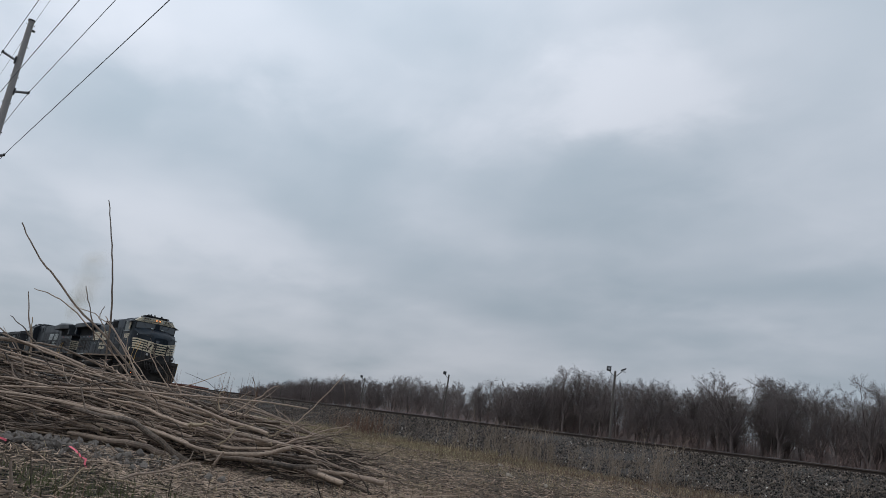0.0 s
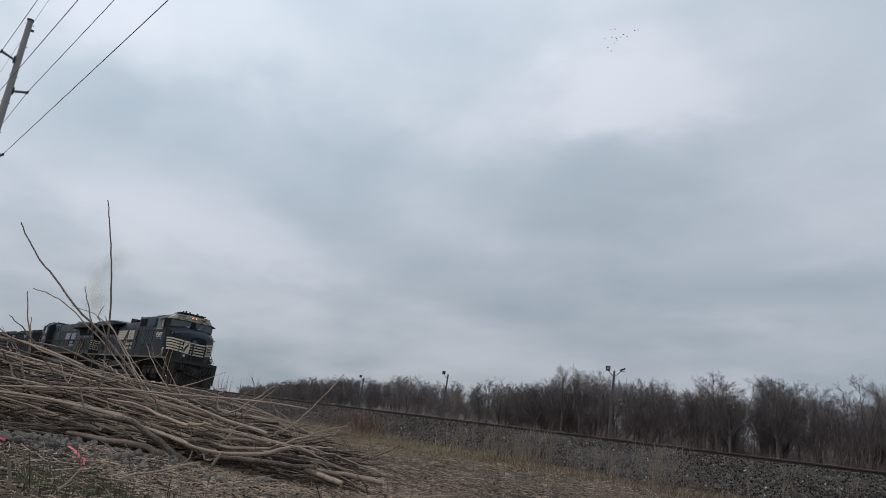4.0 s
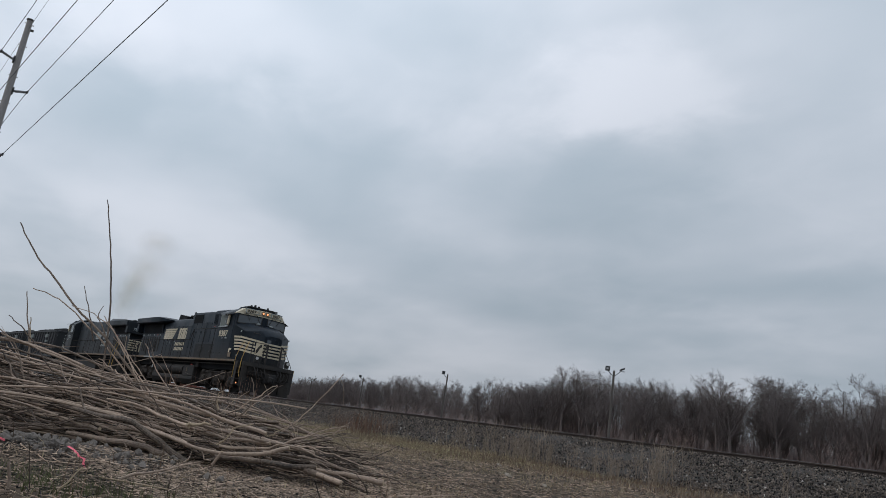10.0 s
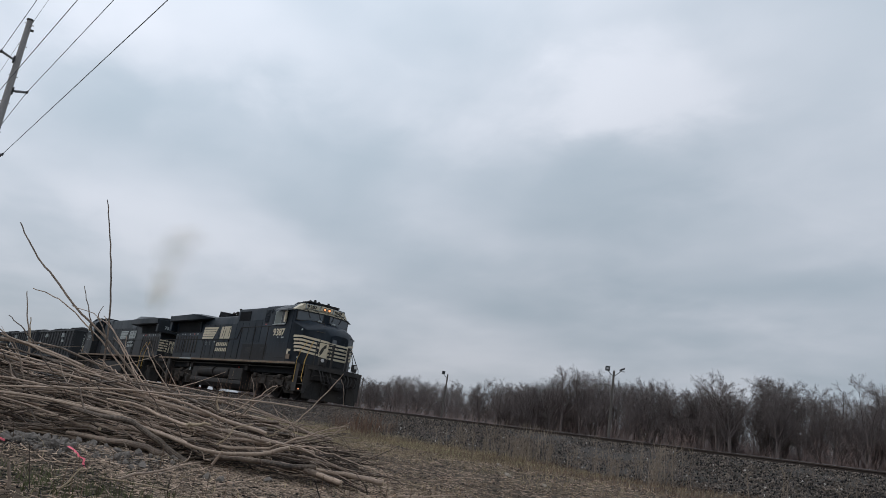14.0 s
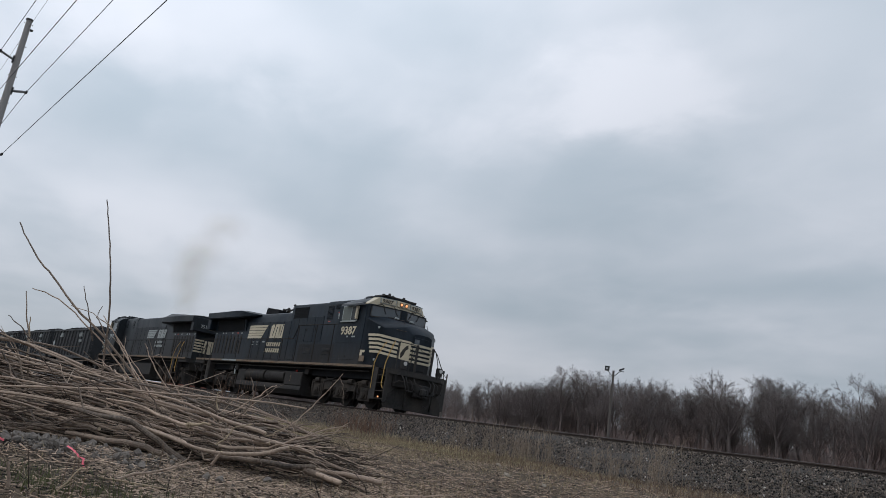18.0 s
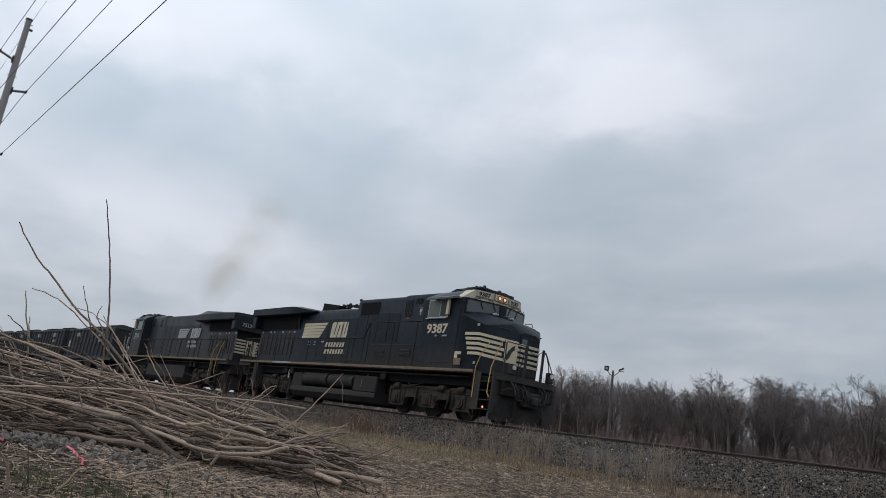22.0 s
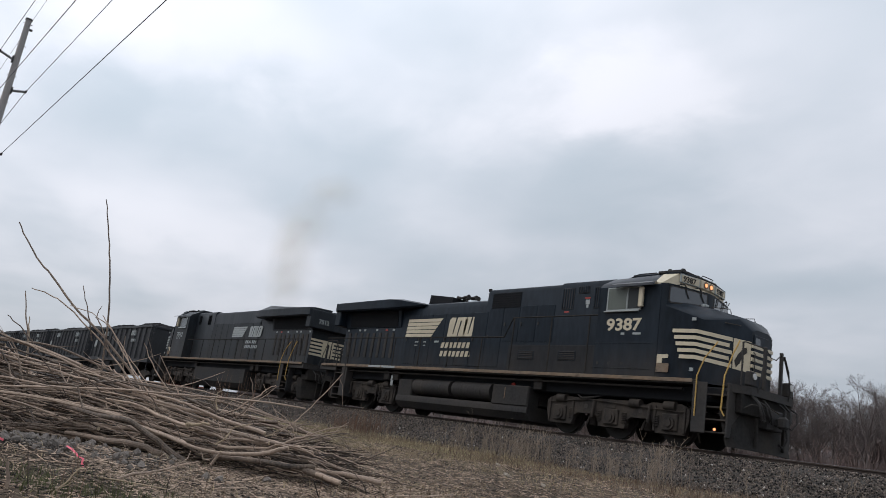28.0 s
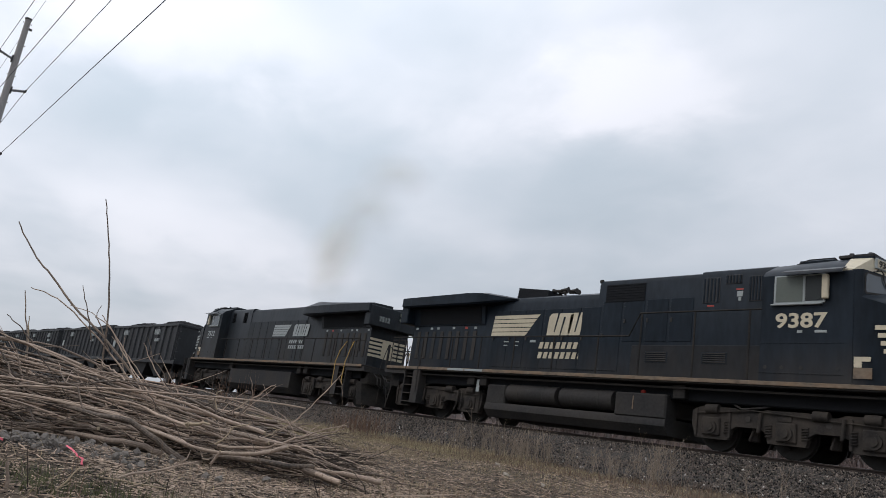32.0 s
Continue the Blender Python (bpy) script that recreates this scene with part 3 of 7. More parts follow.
def wheelset(parent, r):
    g = Geo()
    for s in (-1, 1):
        g.disc((0, s * 0.76, 0), (0, 1, 0), r, 0.11, 28)
        g.disc((0, s * 0.70, 0), (0, 1, 0), r + 0.028, 0.03, 28)
        for k in range(5):
            a = k * 2 * math.pi / 5
            g.disc((math.cos(a) * r * 0.55, s * 0.82, math.sin(a) * r * 0.55), (0, 1, 0), 0.05, 0.02, 8)
    g.tube([(0, -1.05, 0), (0, 1.05, 0)], 0.09, 12)
    return part("wheelset", g, M["wheel"], parent, "steel wheels on an axle")


def loco_truck(root, d):
    """A three-axle truck whose middle is d behind the coupler."""
    t = new("truck")
    t.parent = root
    t.matrix_basis = pose(-d, 0, 0)
    tagged(t, "dust-covered cast steel three-axle truck")
    axles = (1.9, 0.0, -1.9)
    for s in (-1, 1):
        y0, y1 = s * 1.0, s * 1.16
        prof = [(-2.45, 0.62), (-2.45, 0.92), (-2.2, 1.04), (-1.3, 1.04), (-1.1, 0.96), (-0.75, 0.96), (-0.5, 1.04), (0.5, 1.04), (0.75, 0.96), (1.1, 0.96),
                (1.3, 1.04), (2.2, 1.04), (2.45, 0.92), (2.45, 0.60), (2.34, 0.26), (1.46, 0.26), (1.38, 0.52), (1.25, 0.60), (0.65, 0.60), (0.52, 0.52),
                (0.44, 0.28), (-0.44, 0.28), (-0.52, 0.52), (-0.65, 0.60), (-1.25, 0.60), (-1.38, 0.52), (-1.46, 0.26), (-2.34, 0.26)]
        part("side_frame", Geo().prism(prof, "y", y0, y1), M["truck"], t)
        for a in axles:
            g = Geo().box(a - 0.24, a + 0.24, s * 1.14, s * 1.22, 0.34, 0.78, 0.03)
            g.disc((a, s * 1.23, 0.54), (0, 1, 0), 0.17, 0.07, 18)
            g.disc((a, s * 1.27, 0.54), (0, 1, 0), 0.10, 0.05, 14)
            part("journal_box", g, M["truck"], t)
        for a in (1.47, 0.43, -0.43, -1.47):
            g = Geo()
            pts = [(a + 0.085 * math.cos(k * 0.9), s * 1.13 + 0.085 * math.sin(k * 0.9), 0.40 + k * 0.0088) for k in range(36)]
            g.tube(pts, 0.018, 5)
            part("coil_spring", g, M["truck"], t)
        for a, dx in ((2.05, -1), (-2.05, 1), (0.95, -1)):
            part("brake_cylinder", Geo().tube([(a, s * 1.16, 0.98), (a + dx * 0.34, s * 1.16, 0.98)], 0.12, 14), M["truck"], t)
        part("brake_rod", Geo().tube([(-2.3, s * 1.2, 0.86), (-0.8, s * 1.2, 1.0), (0.9, s * 1.2, 0.9), (2.3, s * 1.2, 0.84)], 0.018, 6), M["truck"], t)
        for a in (0.95, -0.95):
            part("frame_hole", Geo().disc((a, s * 1.16, 0.80), (0, 1, 0), 0.07, 0.02, 12), M["dark"], t)
            part("shock_absorber", Geo().tube([(a + 0.30, s * 1.22, 0.50), (a + 0.34, s * 1.22, 0.96)], 0.045, 8), M["truck"], t)
            part("brake_shoe", Geo().box(a - 0.1, a + 0.12, s * 0.70, s * 0.84, 0.30, 0.62, 0.03), M["truck"], t)
            part("brake_hanger", Geo().tube([(a, s * 1.05, 0.30), (a + 0.1, s * 1.02, 0.62)], 0.03, 6), M["truck"], t)
        for a in (2.32, 1.42, -1.42, -2.32):
            part("frame_rib", Geo().box(a - 0.035, a + 0.035, s * 1.15, s * 1.20, 0.30, 0.98, 0.012), M["truck"], t)
        part("bolt_plate", Geo().box(-0.2, 0.12, s * 1.15, s * 1.18, 0.8, 1.02, 0.01), M["truck"], t)
        part("air_hose", Geo().tube([(-1.4, s * 1.1, 1.15), (-1.1, s * 1.2, 1.02), (-0.6, s * 1.18, 1.08), (-0.2, s * 1.05, 1.2)], 0.025, 6), M["dark"], t)
        part("sand_pipe", Geo().tube([(2.2, s * 1.0, 1.2), (2.5, s * 0.9, 0.7), (2.55, s * 0.78, 0.15)], 0.022, 6), M["truck"], t)
    part("bolster", Geo().box(-2.2, 2.2, -0.98, 0.98, 0.72, 1.0, 0.04), M["dark"], t)
    sets = []
    for a in axles:
        w = wheelset(t, 0.53)
        w.matrix_basis = pose(a, 0, 0.53)
        sets.append((w, a, 0.53))
    return sets


def tube_rail(root, pts, material="plow", name="handrail", r=0.023):
    return part(name, Geo().tube(pts, r, 7), M[material], root)


def nose_half(d):
    """Half width of the nose and cab front, d behind the coupler."""
    if d > 3.75:
        return 1.52
    if d > 3.1:
        return 1.42 + (d - 3.1) / 0.65 * 0.10
    return 0.49 + (d - 2.1) * 0.93


def locomotive(number, late, label):
    """A six-axle wide-cab diesel. late: the newer kind with the taller radiator and faded paint."""
    root = thing("locomotive", label, "locomotive")
    body = M["black2"] if late else M["black"]
    sets = loco_truck(root, 5.75) + loco_truck(root, 18.6)

    # underframe and walkways, near black so that the colour holds the shade below the sill
    g = Geo().box(-21.35, -2.05, -1.2, 1.2, 1.12, 1.52, 0.03)
    part("underframe", g, M["soot_and_shade"], root)
    part("walkway", Geo().box(-21.4, -3.0, -1.53, 1.53, 1.53, 1.66, 0.015), M["plow"], root)
    for s in (-1, 1):
        part("side_sill", Geo().box(-21.4, -3.05, s * 1.53, s * 1.555, 1.575, 1.67, 0.006), M["rusty"], root, "rust-stained tan sill stripe")
        if not late and s < 0:
            for a, b in ((16.85, 17.7), (15.9, 16.8)):
                part("bright_sill_plate", Geo().box(-b, -a, s * 1.556, s * 1.562, 1.585, 1.66, 0.002), M["shade"], root, "bare pale sill plate")

    # cab
    def cab_ring(d, zt, w, zs):
        return [(-d, -w, 1.66), (-d, -w, zs), (-d, -w + 0.10, zs + 0.13), (-d, -0.92, zt - 0.06), (-d, -0.55, zt), (-d, 0.55, zt), (-d, 0.92, zt - 0.06), (-d, w - 0.10, zs + 0.13), (-d, w, zs), (-d, w, 1.66)]

    g = Geo().loft([cab_ring(6.3, 4.64, 1.52, 4.18), cab_ring(4.28, 4.70, 1.52, 4.18), cab_ring(4.2, 4.69, 1.515, 4.17)])
    part("cab", g, body, root)
    # cab front below the brow: a shallow vee in plan
    plan = [(-4.24, -1.51), (-4.02, -1.47), (-3.66, -0.14), (-3.66, 0.14), (-4.02, 1.47), (-4.24, 1.51)]
    part("cab_front", Geo().prism(plan, "z", 1.66, 4.22), body, root)
    # number-board brow, faceted like the front and pointed at its ends
    secs = ((1.50, 4.20, 4.235), (1.12, 3.96, 4.56), (0.34, 3.82, 4.60))
    rings = [[(-df, y, 4.195), (-df - 0.01, y, zt), (-4.45, y, zt + 0.02), (-4.45, y, 4.195)]
             for y, df, zt in [(-a, b, c) for a, b, c in secs] + [(a, b, c) for a, b, c in reversed(secs)]]
    part("brow", Geo().loft(rings), M["cream"] if not late else body, root, "cream band above the windscreen" if not late else "")
    roof = [[(-df + 0.03, y, zt + 0.005), (-df + 0.02, y, zt + 0.035), (-4.4, y, zt + 0.09), (-4.4, y, zt + 0.005)]
            for y, df, zt in [(-a, b, c) for a, b, c in secs[1:]] + [(a, b, c) for a, b, c in reversed(secs[1:])]]
    part("brow_roof", Geo().loft(roof), body, root)
    vee = math.atan2(3.96 - 3.82, 1.12 - 0.34)
    for s in (-1, 1):
        b = part("number_board", Geo().box(-0.005, 0.05, -0.37, 0.37, 4.325, 4.565, 0.012), M["shade"], root, "pale number board")
        b.matrix_basis = Matrix.Translation((-3.89, s * 0.73, 0)) @ Matrix.Rotation(s * vee, 4, "Z")
        part("board_face", Geo().box(0.05, 0.054, -0.33, 0.33, 4.35, 4.54, 0.002), M["cream"], b)
        me = lettering(number, 0.205, M["dark"])
        n = part("digits", me, None, b)
        n.matrix_basis = Matrix.Translation((0.058, -0.285, 4.372)) @ Matrix.Rotation(radians(90), 4, "Z")
        n.scale = (1.18, 1, 1)
        part("flag_holder", Geo().tube([(-3.93, s * 1.2, 4.22), (-3.86, s * 1.22, 4.20), (-3.82, s * 1.2, 4.26)], 0.012, 6), M["dark"], root)
    hl = part("headlight", Geo().box(-3.84, -3.765, -0.33, 0.33, 4.325, 4.575, 0.02), M["cream"], root)
    for s in (-1, 1):
        part("lamp_rim", Geo().disc((-3.765, s * 0.125, 4.45), (1, 0, 0), 0.10, 0.03, 18), M["rusty"], hl)
        part("lamp", Geo().disc((-3.755, s * 0.125, 4.45), (1, 0, 0), 0.056, 0.03, 16), M["glow"] if not late else M["lit"], hl, "amber glowing headlamp" if not late else "unlit headlamp")
    tube_rail(root, [(-3.85, 0.25, 4.63), (-3.80, 0.25, 4.70), (-3.80, -0.25, 4.70), (-3.85, -0.25, 4.63)], name="roof_grab", r=0.012)
    # windscreen: two wide panes that follow the vee
    for s in (-1, 1):
        def wp(u, z, off):
            """u from the middle post to the corner."""
            return (-3.66 - (u - 0.14) / 1.33 * 0.36 + off, s * (u + off * 0.27), z)
        for name, ring, off, m in (("screen_gasket", ((0.15, 3.83), (1.38, 3.68), (1.44, 3.74), (1.43, 4.12), (1.36, 4.18), (0.15, 4.19)), (-0.02, 0.006), M["dark"]),
                                   ("windscreen", ((0.19, 3.865), (1.36, 3.72), (1.405, 3.765), (1.395, 4.09), (1.34, 4.145), (0.19, 4.155)), (-0.01, 0.012), M["glass"])):
            part(name, Geo().loft([[wp(u, z, o) for u, z in ring] for o in off]), m, root, "dark windscreen pane" if name == "windscreen" else "")
        for k in (0.42, 0.92):
            part("wiper", Geo().tube([wp(k, 4.20, 0.03), wp(k - 0.04, 4.05, 0.035), wp(k - 0.13, 3.92, 0.03)], 0.014, 5), M["dark"], root)
            part("wiper_arm", Geo().tube([wp(k + 0.22, 4.24, 0.05), wp(k + 0.1, 4.27, 0.07), wp(k, 4.20, 0.05)], 0.016, 5), M["dark"], root)
        part("screen_rail", Geo().tube([wp(1.2, 3.62, 0.02), wp(1.16, 3.70, 0.05), wp(0.45, 3.80, 0.05), wp(0.4, 3.74, 0.02)], 0.014, 6), M["dark"], root)
        part("screen_heater", Geo().box(-3.66, -3.5, s * 0.30, s * 0.46, 3.76, 3.84, 0.015), M["shade"], root, "small pale casing below the windscreen")
    # side windows, sunshade and mirror
    for s in (-1, 1):
        y = s * 1.52
        fr = part("side_window", Geo().box(-6.0, -4.80, y, s * 1.55, 3.48, 4.16, 0.015), M["shade"], root, "cab side window in a bare metal frame")
        part("pane", Geo().box(-5.95, -5.31, s * 1.55, s * 1.556, 3.52, 4.13, 0.003), M["blind"] if not late else M["glass"], fr, "pane with a pale blind" if not late else "dark pane")
        part("pane", Geo().box(-5.25, -4.84, s * 1.55, s * 1.556, 3.53, 4.12, 0.003), M["pane"] if not late else M["glass"], fr, "dark pane")
        part("sash_bar", Geo().box(-5.30, -5.26, s * 1.55, s * 1.562, 3.52, 4.12, 0.004), M["shade"], fr)
        part("sill_ledge", Geo().box(-6.05, -4.85, s * 1.52, s * 1.60, 3.44, 3.48, 0.01), M["shade"], fr)
        part("sunshade", Geo().prism([(s * 1.52, 4.26), (s * 1.52, 4.29), (s * 1.82, 4.17), (s * 1.82, 4.15)], "x", -5.72, -4.36), M["lampmetal"], root, "grey sheet metal awning")
        part("mirror", Geo().box(-4.84, -4.70, s * 1.56, s * 1.66, 3.55, 4.12, 0.02), M["cream"], root, "cream wind deflector")
        me = lettering(number, 0.47 if not late else 0.39, M["cream"] if not late else M["shade"])
        n = part("road_number", me, None, root, "large cream painted number")
        if s < 0:
            n.matrix_basis = Matrix.Translation((-5.95, -1.524, 2.93))
        else:
            n.matrix_basis = Matrix.Translation((-4.75, 1.524, 2.93)) @ Matrix.Rotation(radians(180), 4, "Z")
        n.scale = (1.26, 1, 1)
        for a, b in ((5.3, 5.42), (4.75, 5.02)):
            part("small_marking", Geo().box(-b, -a, s * 1.521, s * 1.527, 2.80, 2.86, 0.002), M["shade"], root)
        part("emblem_patch", Geo().prism([(-4.16, 2.27), (-3.82, 2.27), (-3.82, 2.17), (-4.0, 2.17), (-4.0, 2.04), (-4.16, 2.04)], "y", s * 1.521, s * 1.527), M["cream"], root)
        part("rust_patch", Geo().box(-4.17, -3.79, s * 1.521, s * 1.526, 1.80, 2.035, 0.002), M["rusty"], root, "rusted panel")
        part("step_plate", Geo().box(-3.2, -3.1, s * 1.45, s * 1.468, 1.86, 1.95, 0.004), M["shade"], root)
        part("cab_seam", Geo().box(-6.3, -4.35, s * 1.52, s * 1.528, 2.56, 2.58, 0.003), body, root)
        part("cab_seam", Geo().box(-6.3, -4.4, s * 1.52, s * 1.53, 1.86, 1.885, 0.003), body, root)
        for a in (6.15, 5.75, 5.3, 4.5):
            part("lifting_hole", Geo().disc((-a, s * 1.522, 2.0), (0, 1, 0), 0.045, 0.012, 10), M["dark"], root)

    # roof gear
    part("roof_hatch", Geo().box(-5.9, -5.0, -0.62, 0.62, 4.64, 4.78, 0.03), body, root)
    for a, b in ((4.35, 0.35), (4.55, -0.1), (4.3, -0.45), (4.7, -0.5)):
        part("antenna_dome", Geo().tube([(-a, b, 4.74), (-a, b, 4.85), (-a, b, 4.89)], 0.075, 12, 0.05), M["dark"], root)
    part("antenna_plate", Geo().box(-4.85, -4.05, -0.85, 0.85, 4.68, 4.76, 0.015), M["dark"], root)
    tube_rail(root, [(-5.9, -0.7, 4.66), (-5.6, -0.7, 4.76), (-5.0, -0.7, 4.76), (-4.9, -0.7, 4.66)], name="roof_rail", r=0.014)

    # nose
    def nose_ring(d, zt, ze, zb=1.60):
        w = nose_half(d)
        return [(-d, -w, zb), (-d, -w, ze - 0.05), (-d, -w + 0.05, ze), (-d, -w * 0.55, zt), (-d, w * 0.55, zt), (-d, w - 0.05, ze), (-d, w, ze - 0.05), (-d, w, zb)]

    g = Geo().loft([nose_ring(4.02, 3.84, 3.63), nose_ring(2.98, 3.60, 3.27), nose_ring(2.36, 3.42, 3.36), nose_ring(2.10, 3.14, 3.08)])
    part("nose", g, body, root)
    d = part("nose_door", Geo().box(-2.11, -2.075, -0.42, 0.30, 1.70, 3.0, 0.012), body, root)
    part("door_window", Geo().box(-2.076, -2.066, -0.38, -0.14, 2.66, 2.93, 0.006), M["glass"], d)
    part("grab_bar", Geo().tube([(-2.07, -0.44, 1.9), (-2.02, -0.46, 1.95), (-2.02, -0.46, 2.5), (-2.07, -0.44, 2.55)], 0.013, 6), M["dark"], d)
    for s in (-1, 1):
        part("grab_iron", Geo().tube([(-3.2, s * 0.72, 3.58), (-3.15, s * 0.72, 3.68), (-2.7, s * 0.6, 3.64), (-2.65, s * 0.6, 3.52)], 0.012, 6), M["dark"], root)
        part("nose_notice", Geo().box(-3.24, -3.12, s * 1.43, s * 1.452, 3.17, 3.25, 0.003), M["shade"], root)
        part("side_grab", Geo().tube([(-2.55, s * 0.93, 3.2), (-2.58, s * 0.99, 3.2), (-2.30, s * 0.76, 3.17), (-2.30, s * 0.70, 3.17)], 0.012, 6), M["dark"], root)
    # stripes along the nose, wrapped round its sides and front
    def skin(d, s):
        return s * (nose_half(d) + 0.006)

    paint = M["shade"] if late else M["cream"]
    for k in range(5):
        zt = 2.95 - 0.168 * k
        for s in (-1, 1):
            rings = []
            for d in (3.74 - 0.055 * k, 3.42, 3.1, 2.75, 2.44 + 0.05 * (k % 2)):
                dz = -0.16 * max(0.0, 3.1 - d)
                y = skin(d, s)
                rings.append([(-d, y, zt + dz), (-d, y + s * 0.006, zt + dz), (-d, y + s * 0.006, zt + dz - 0.098), (-d, y, zt + dz - 0.098)])
            part("stripe", Geo().loft(rings), paint, root)
            part("front_stripe", Geo().box(-2.11, -2.068, s * 0.30, s * 0.50, zt - 0.30, zt - 0.21, 0.004), paint, root)
        part("front_stripe", Geo().box(-2.08, -2.062, -0.42, 0.30, zt - 0.30, zt - 0.21, 0.004), paint, root)
    # plain panel and dark device at the corner of the nose
    for s in (-1, 1):
        rings = []
        for d in (2.42, 2.11):
            y, dz = skin(d, s), -0.16 * (3.1 - d)
            rings.append([(-d, y, 2.95 + dz), (-d, y + s * 0.005, 2.95 + dz), (-d, y + s * 0.005, 2.17 + dz), (-d, y, 2.17 + dz)])
        pn = part("device_panel", Geo().loft(rings), paint, root, "cream panel with a plain dark shape")
        shape = [(2.36, 2.10), (2.29, 2.22), (2.24, 2.42), (2.17, 2.50), (2.18, 2.64), (2.24, 2.60), (2.33, 2.44), (2.39, 2.26)]
        g = Geo().loft([[(-d, skin(d, s) + s * 0.006, z) for d, z in shape], [(-d, skin(d, s) + s * 0.011, z) for d, z in shape]])
        part("dark_shape", g, M["dark"], pn)

    # long hood
    hw = 0.96

    def hood(d0, d1, zt, w=hw, z0=1.66, round_=0.16, name="hood_section"):
        prof = [(-w, z0), (-w, zt - round_), (-w + round_ * 0.35, zt - round_ * 0.3), (-w + round_, zt), (w - round_, zt), (w - round_ * 0.35, zt - round_ * 0.3), (w, zt - round_), (w, z0)]
        return part(name, Geo().prism(prof, "x", -d1, -d0), body, root)

    if not late:
        hood(6.3, 8.32, 4.62, 1.0)
        hood(8.32, 11.76, 4.58, 0.98)
        hood(11.76, 20.8, 4.26, hw, round_=0.3)
        grilles = ((10.1, 11.5, 3.86, 4.40),)
    else:
        hood(6.3, 9.0, 4.52, 1.0)
        hood(9.0, 15.2, 4.44, 0.98)
        hood(15.2, 20.8, 4.2, hw, round_=0.2)
        grilles = ((6.6, 7.0, 3.75, 4.3), (8.0, 8.5, 3.7, 4.3))
    for s in (-1, 1):
        for a, b, z0, z1 in grilles:
            fr = part("intake_grille", Geo().box(-b, -a, s * 0.96, s * 1.0, z0, z1, 0.01), M["soot_and_shade"], root, "dark mesh intake")
            for k in range(7):
                z = z0 + (k + 0.5) * (z1 - z0) / 7
                part("slat", Geo().box(-b + 0.03, -a - 0.03, s * 1.0, s * 1.008, z - 0.012, z + 0.012, 0.003), M["soot_and_shade"], fr)
        if not late:
            for a, b, z0, z1 in ((6.55, 6.95, 3.72, 4.38), (7.15, 7.6, 4.2, 4.44), (7.75, 8.25, 3.72, 4.40)):
                fr = part("louvre_bank", Geo().box(-b, -a, s * 1.0, s * 1.012, z0, z1, 0.004), M["hopper"], root)
                for k in range(5):
                    x = -b + (k + 0.5) * (b - a) / 5
                    part("slat", Geo().box(x - 0.025, x + 0.02, s * 1.012, s * 1.03, z0 + 0.02, z1 - 0.02, 0.005), body, fr)
            part("red_decal", Geo().box(-7.3, -7.1, s * 1.0, s * 1.006, 4.03, 4.07, 0.002), M["red"], root)
            part("red_decal", Geo().box(-8.1, -7.9, s * 1.0, s * 1.006, 3.62, 3.66, 0.002), M["red"], root)
            part("notice", Geo().box(-7.27, -7.11, s * 1.0, s * 1.006, 3.86, 4.0, 0.002), M["shade"], root, "small white notice plate")
            part("notice", Geo().box(-7.23, -7.15, s * 1.0, s * 1.006, 3.75, 3.85, 0.002), M["shade"], root)
            part("notice", Geo().box(-9.78, -9.68, s * 0.98, s * 0.986, 3.2, 3.45, 0.002), M["white"], root)
            for d in (9.55, 7.8):
                fr = part("louvre", Geo().box(-d - 0.36, -d + 0.36, s * 1.0, s * 1.02, 2.12, 2.42, 0.004), body, root)
                for k in range(5):
                    z = 2.15 + k * 0.055
                    part("slat", Geo().box(-d - 0.32, -d + 0.32, s * 1.02, s * 1.036, z, z + 0.03, 0.006), M["dark"], fr)
            part("lower_casing", Geo().box(-10.4, -6.3, s * 0.97, s * 1.012, 1.68, 2.6, 0.012), M["grime"], root, "dust-browned lower casing")
        doors = np.arange(8.5, 16.2, 0.78) if not late else np.arange(7.2, 15.0, 0.8)
        for d in doors:
            z1 = 3.9 if d < 11.6 and not late else 3.75
            z0 = 2.7 if d < 10.2 and not late else 1.85
            g = Geo()
            hood_door(g, d, d + 0.74, 0.98 if (d < 11.7 or late) else hw, z0, z1, s)
            door = part("hood_door", g, body, root)
            part("latch", Geo().box(-d - 0.70, -d - 0.64, s * 0.99, s * 1.015, (z0 + z1) / 2 - 0.06, (z0 + z1) / 2 + 0.06, 0.006), M["dark"], door)
        # radiator wing that overhangs the walkway
        if not late:
            secs = ((21.1, 1.50, 3.94, 4.29, 4.36), (17.25, 1.50, 3.94, 4.33, 4.43), (16.5, 1.48, 3.95, 4.29, 4.40), (15.9, 1.22, 4.04, 4.22, 4.33), (15.35, 0.93, 4.12, 4.16, 4.25))
        else:
            secs = ((21.15, 1.50, 3.87, 4.24, 4.32), (17.3, 1.50, 3.87, 4.27, 4.56), (16.6, 1.50, 3.87, 4.26, 4.68), (15.58, 1.50, 3.87, 4.23, 4.42), (15.5, 1.46, 3.88, 4.21, 4.40), (15.44, 0.95, 3.90, 4.16, 4.36))
        rings = [[(-a, s * 0.3, zb), (-a, s * (w - 0.05), zb), (-a, s * w, zb + 0.05), (-a, s * w, zs), (-a, s * (w - 0.22), zs + (zt - zs) * 0.6), (-a, s * 0.3, zt)] for a, w, zb, zs, zt in secs]
        part("radiator_wing", Geo().loft(rings), body, root)
        part("radiator_screen", Geo().prism([(s * hw, 3.3), (s * 0.99, 3.3), (s * 1.10, 3.95), (s * hw, 3.95)], "x", -20.8, -16.7), body, root)
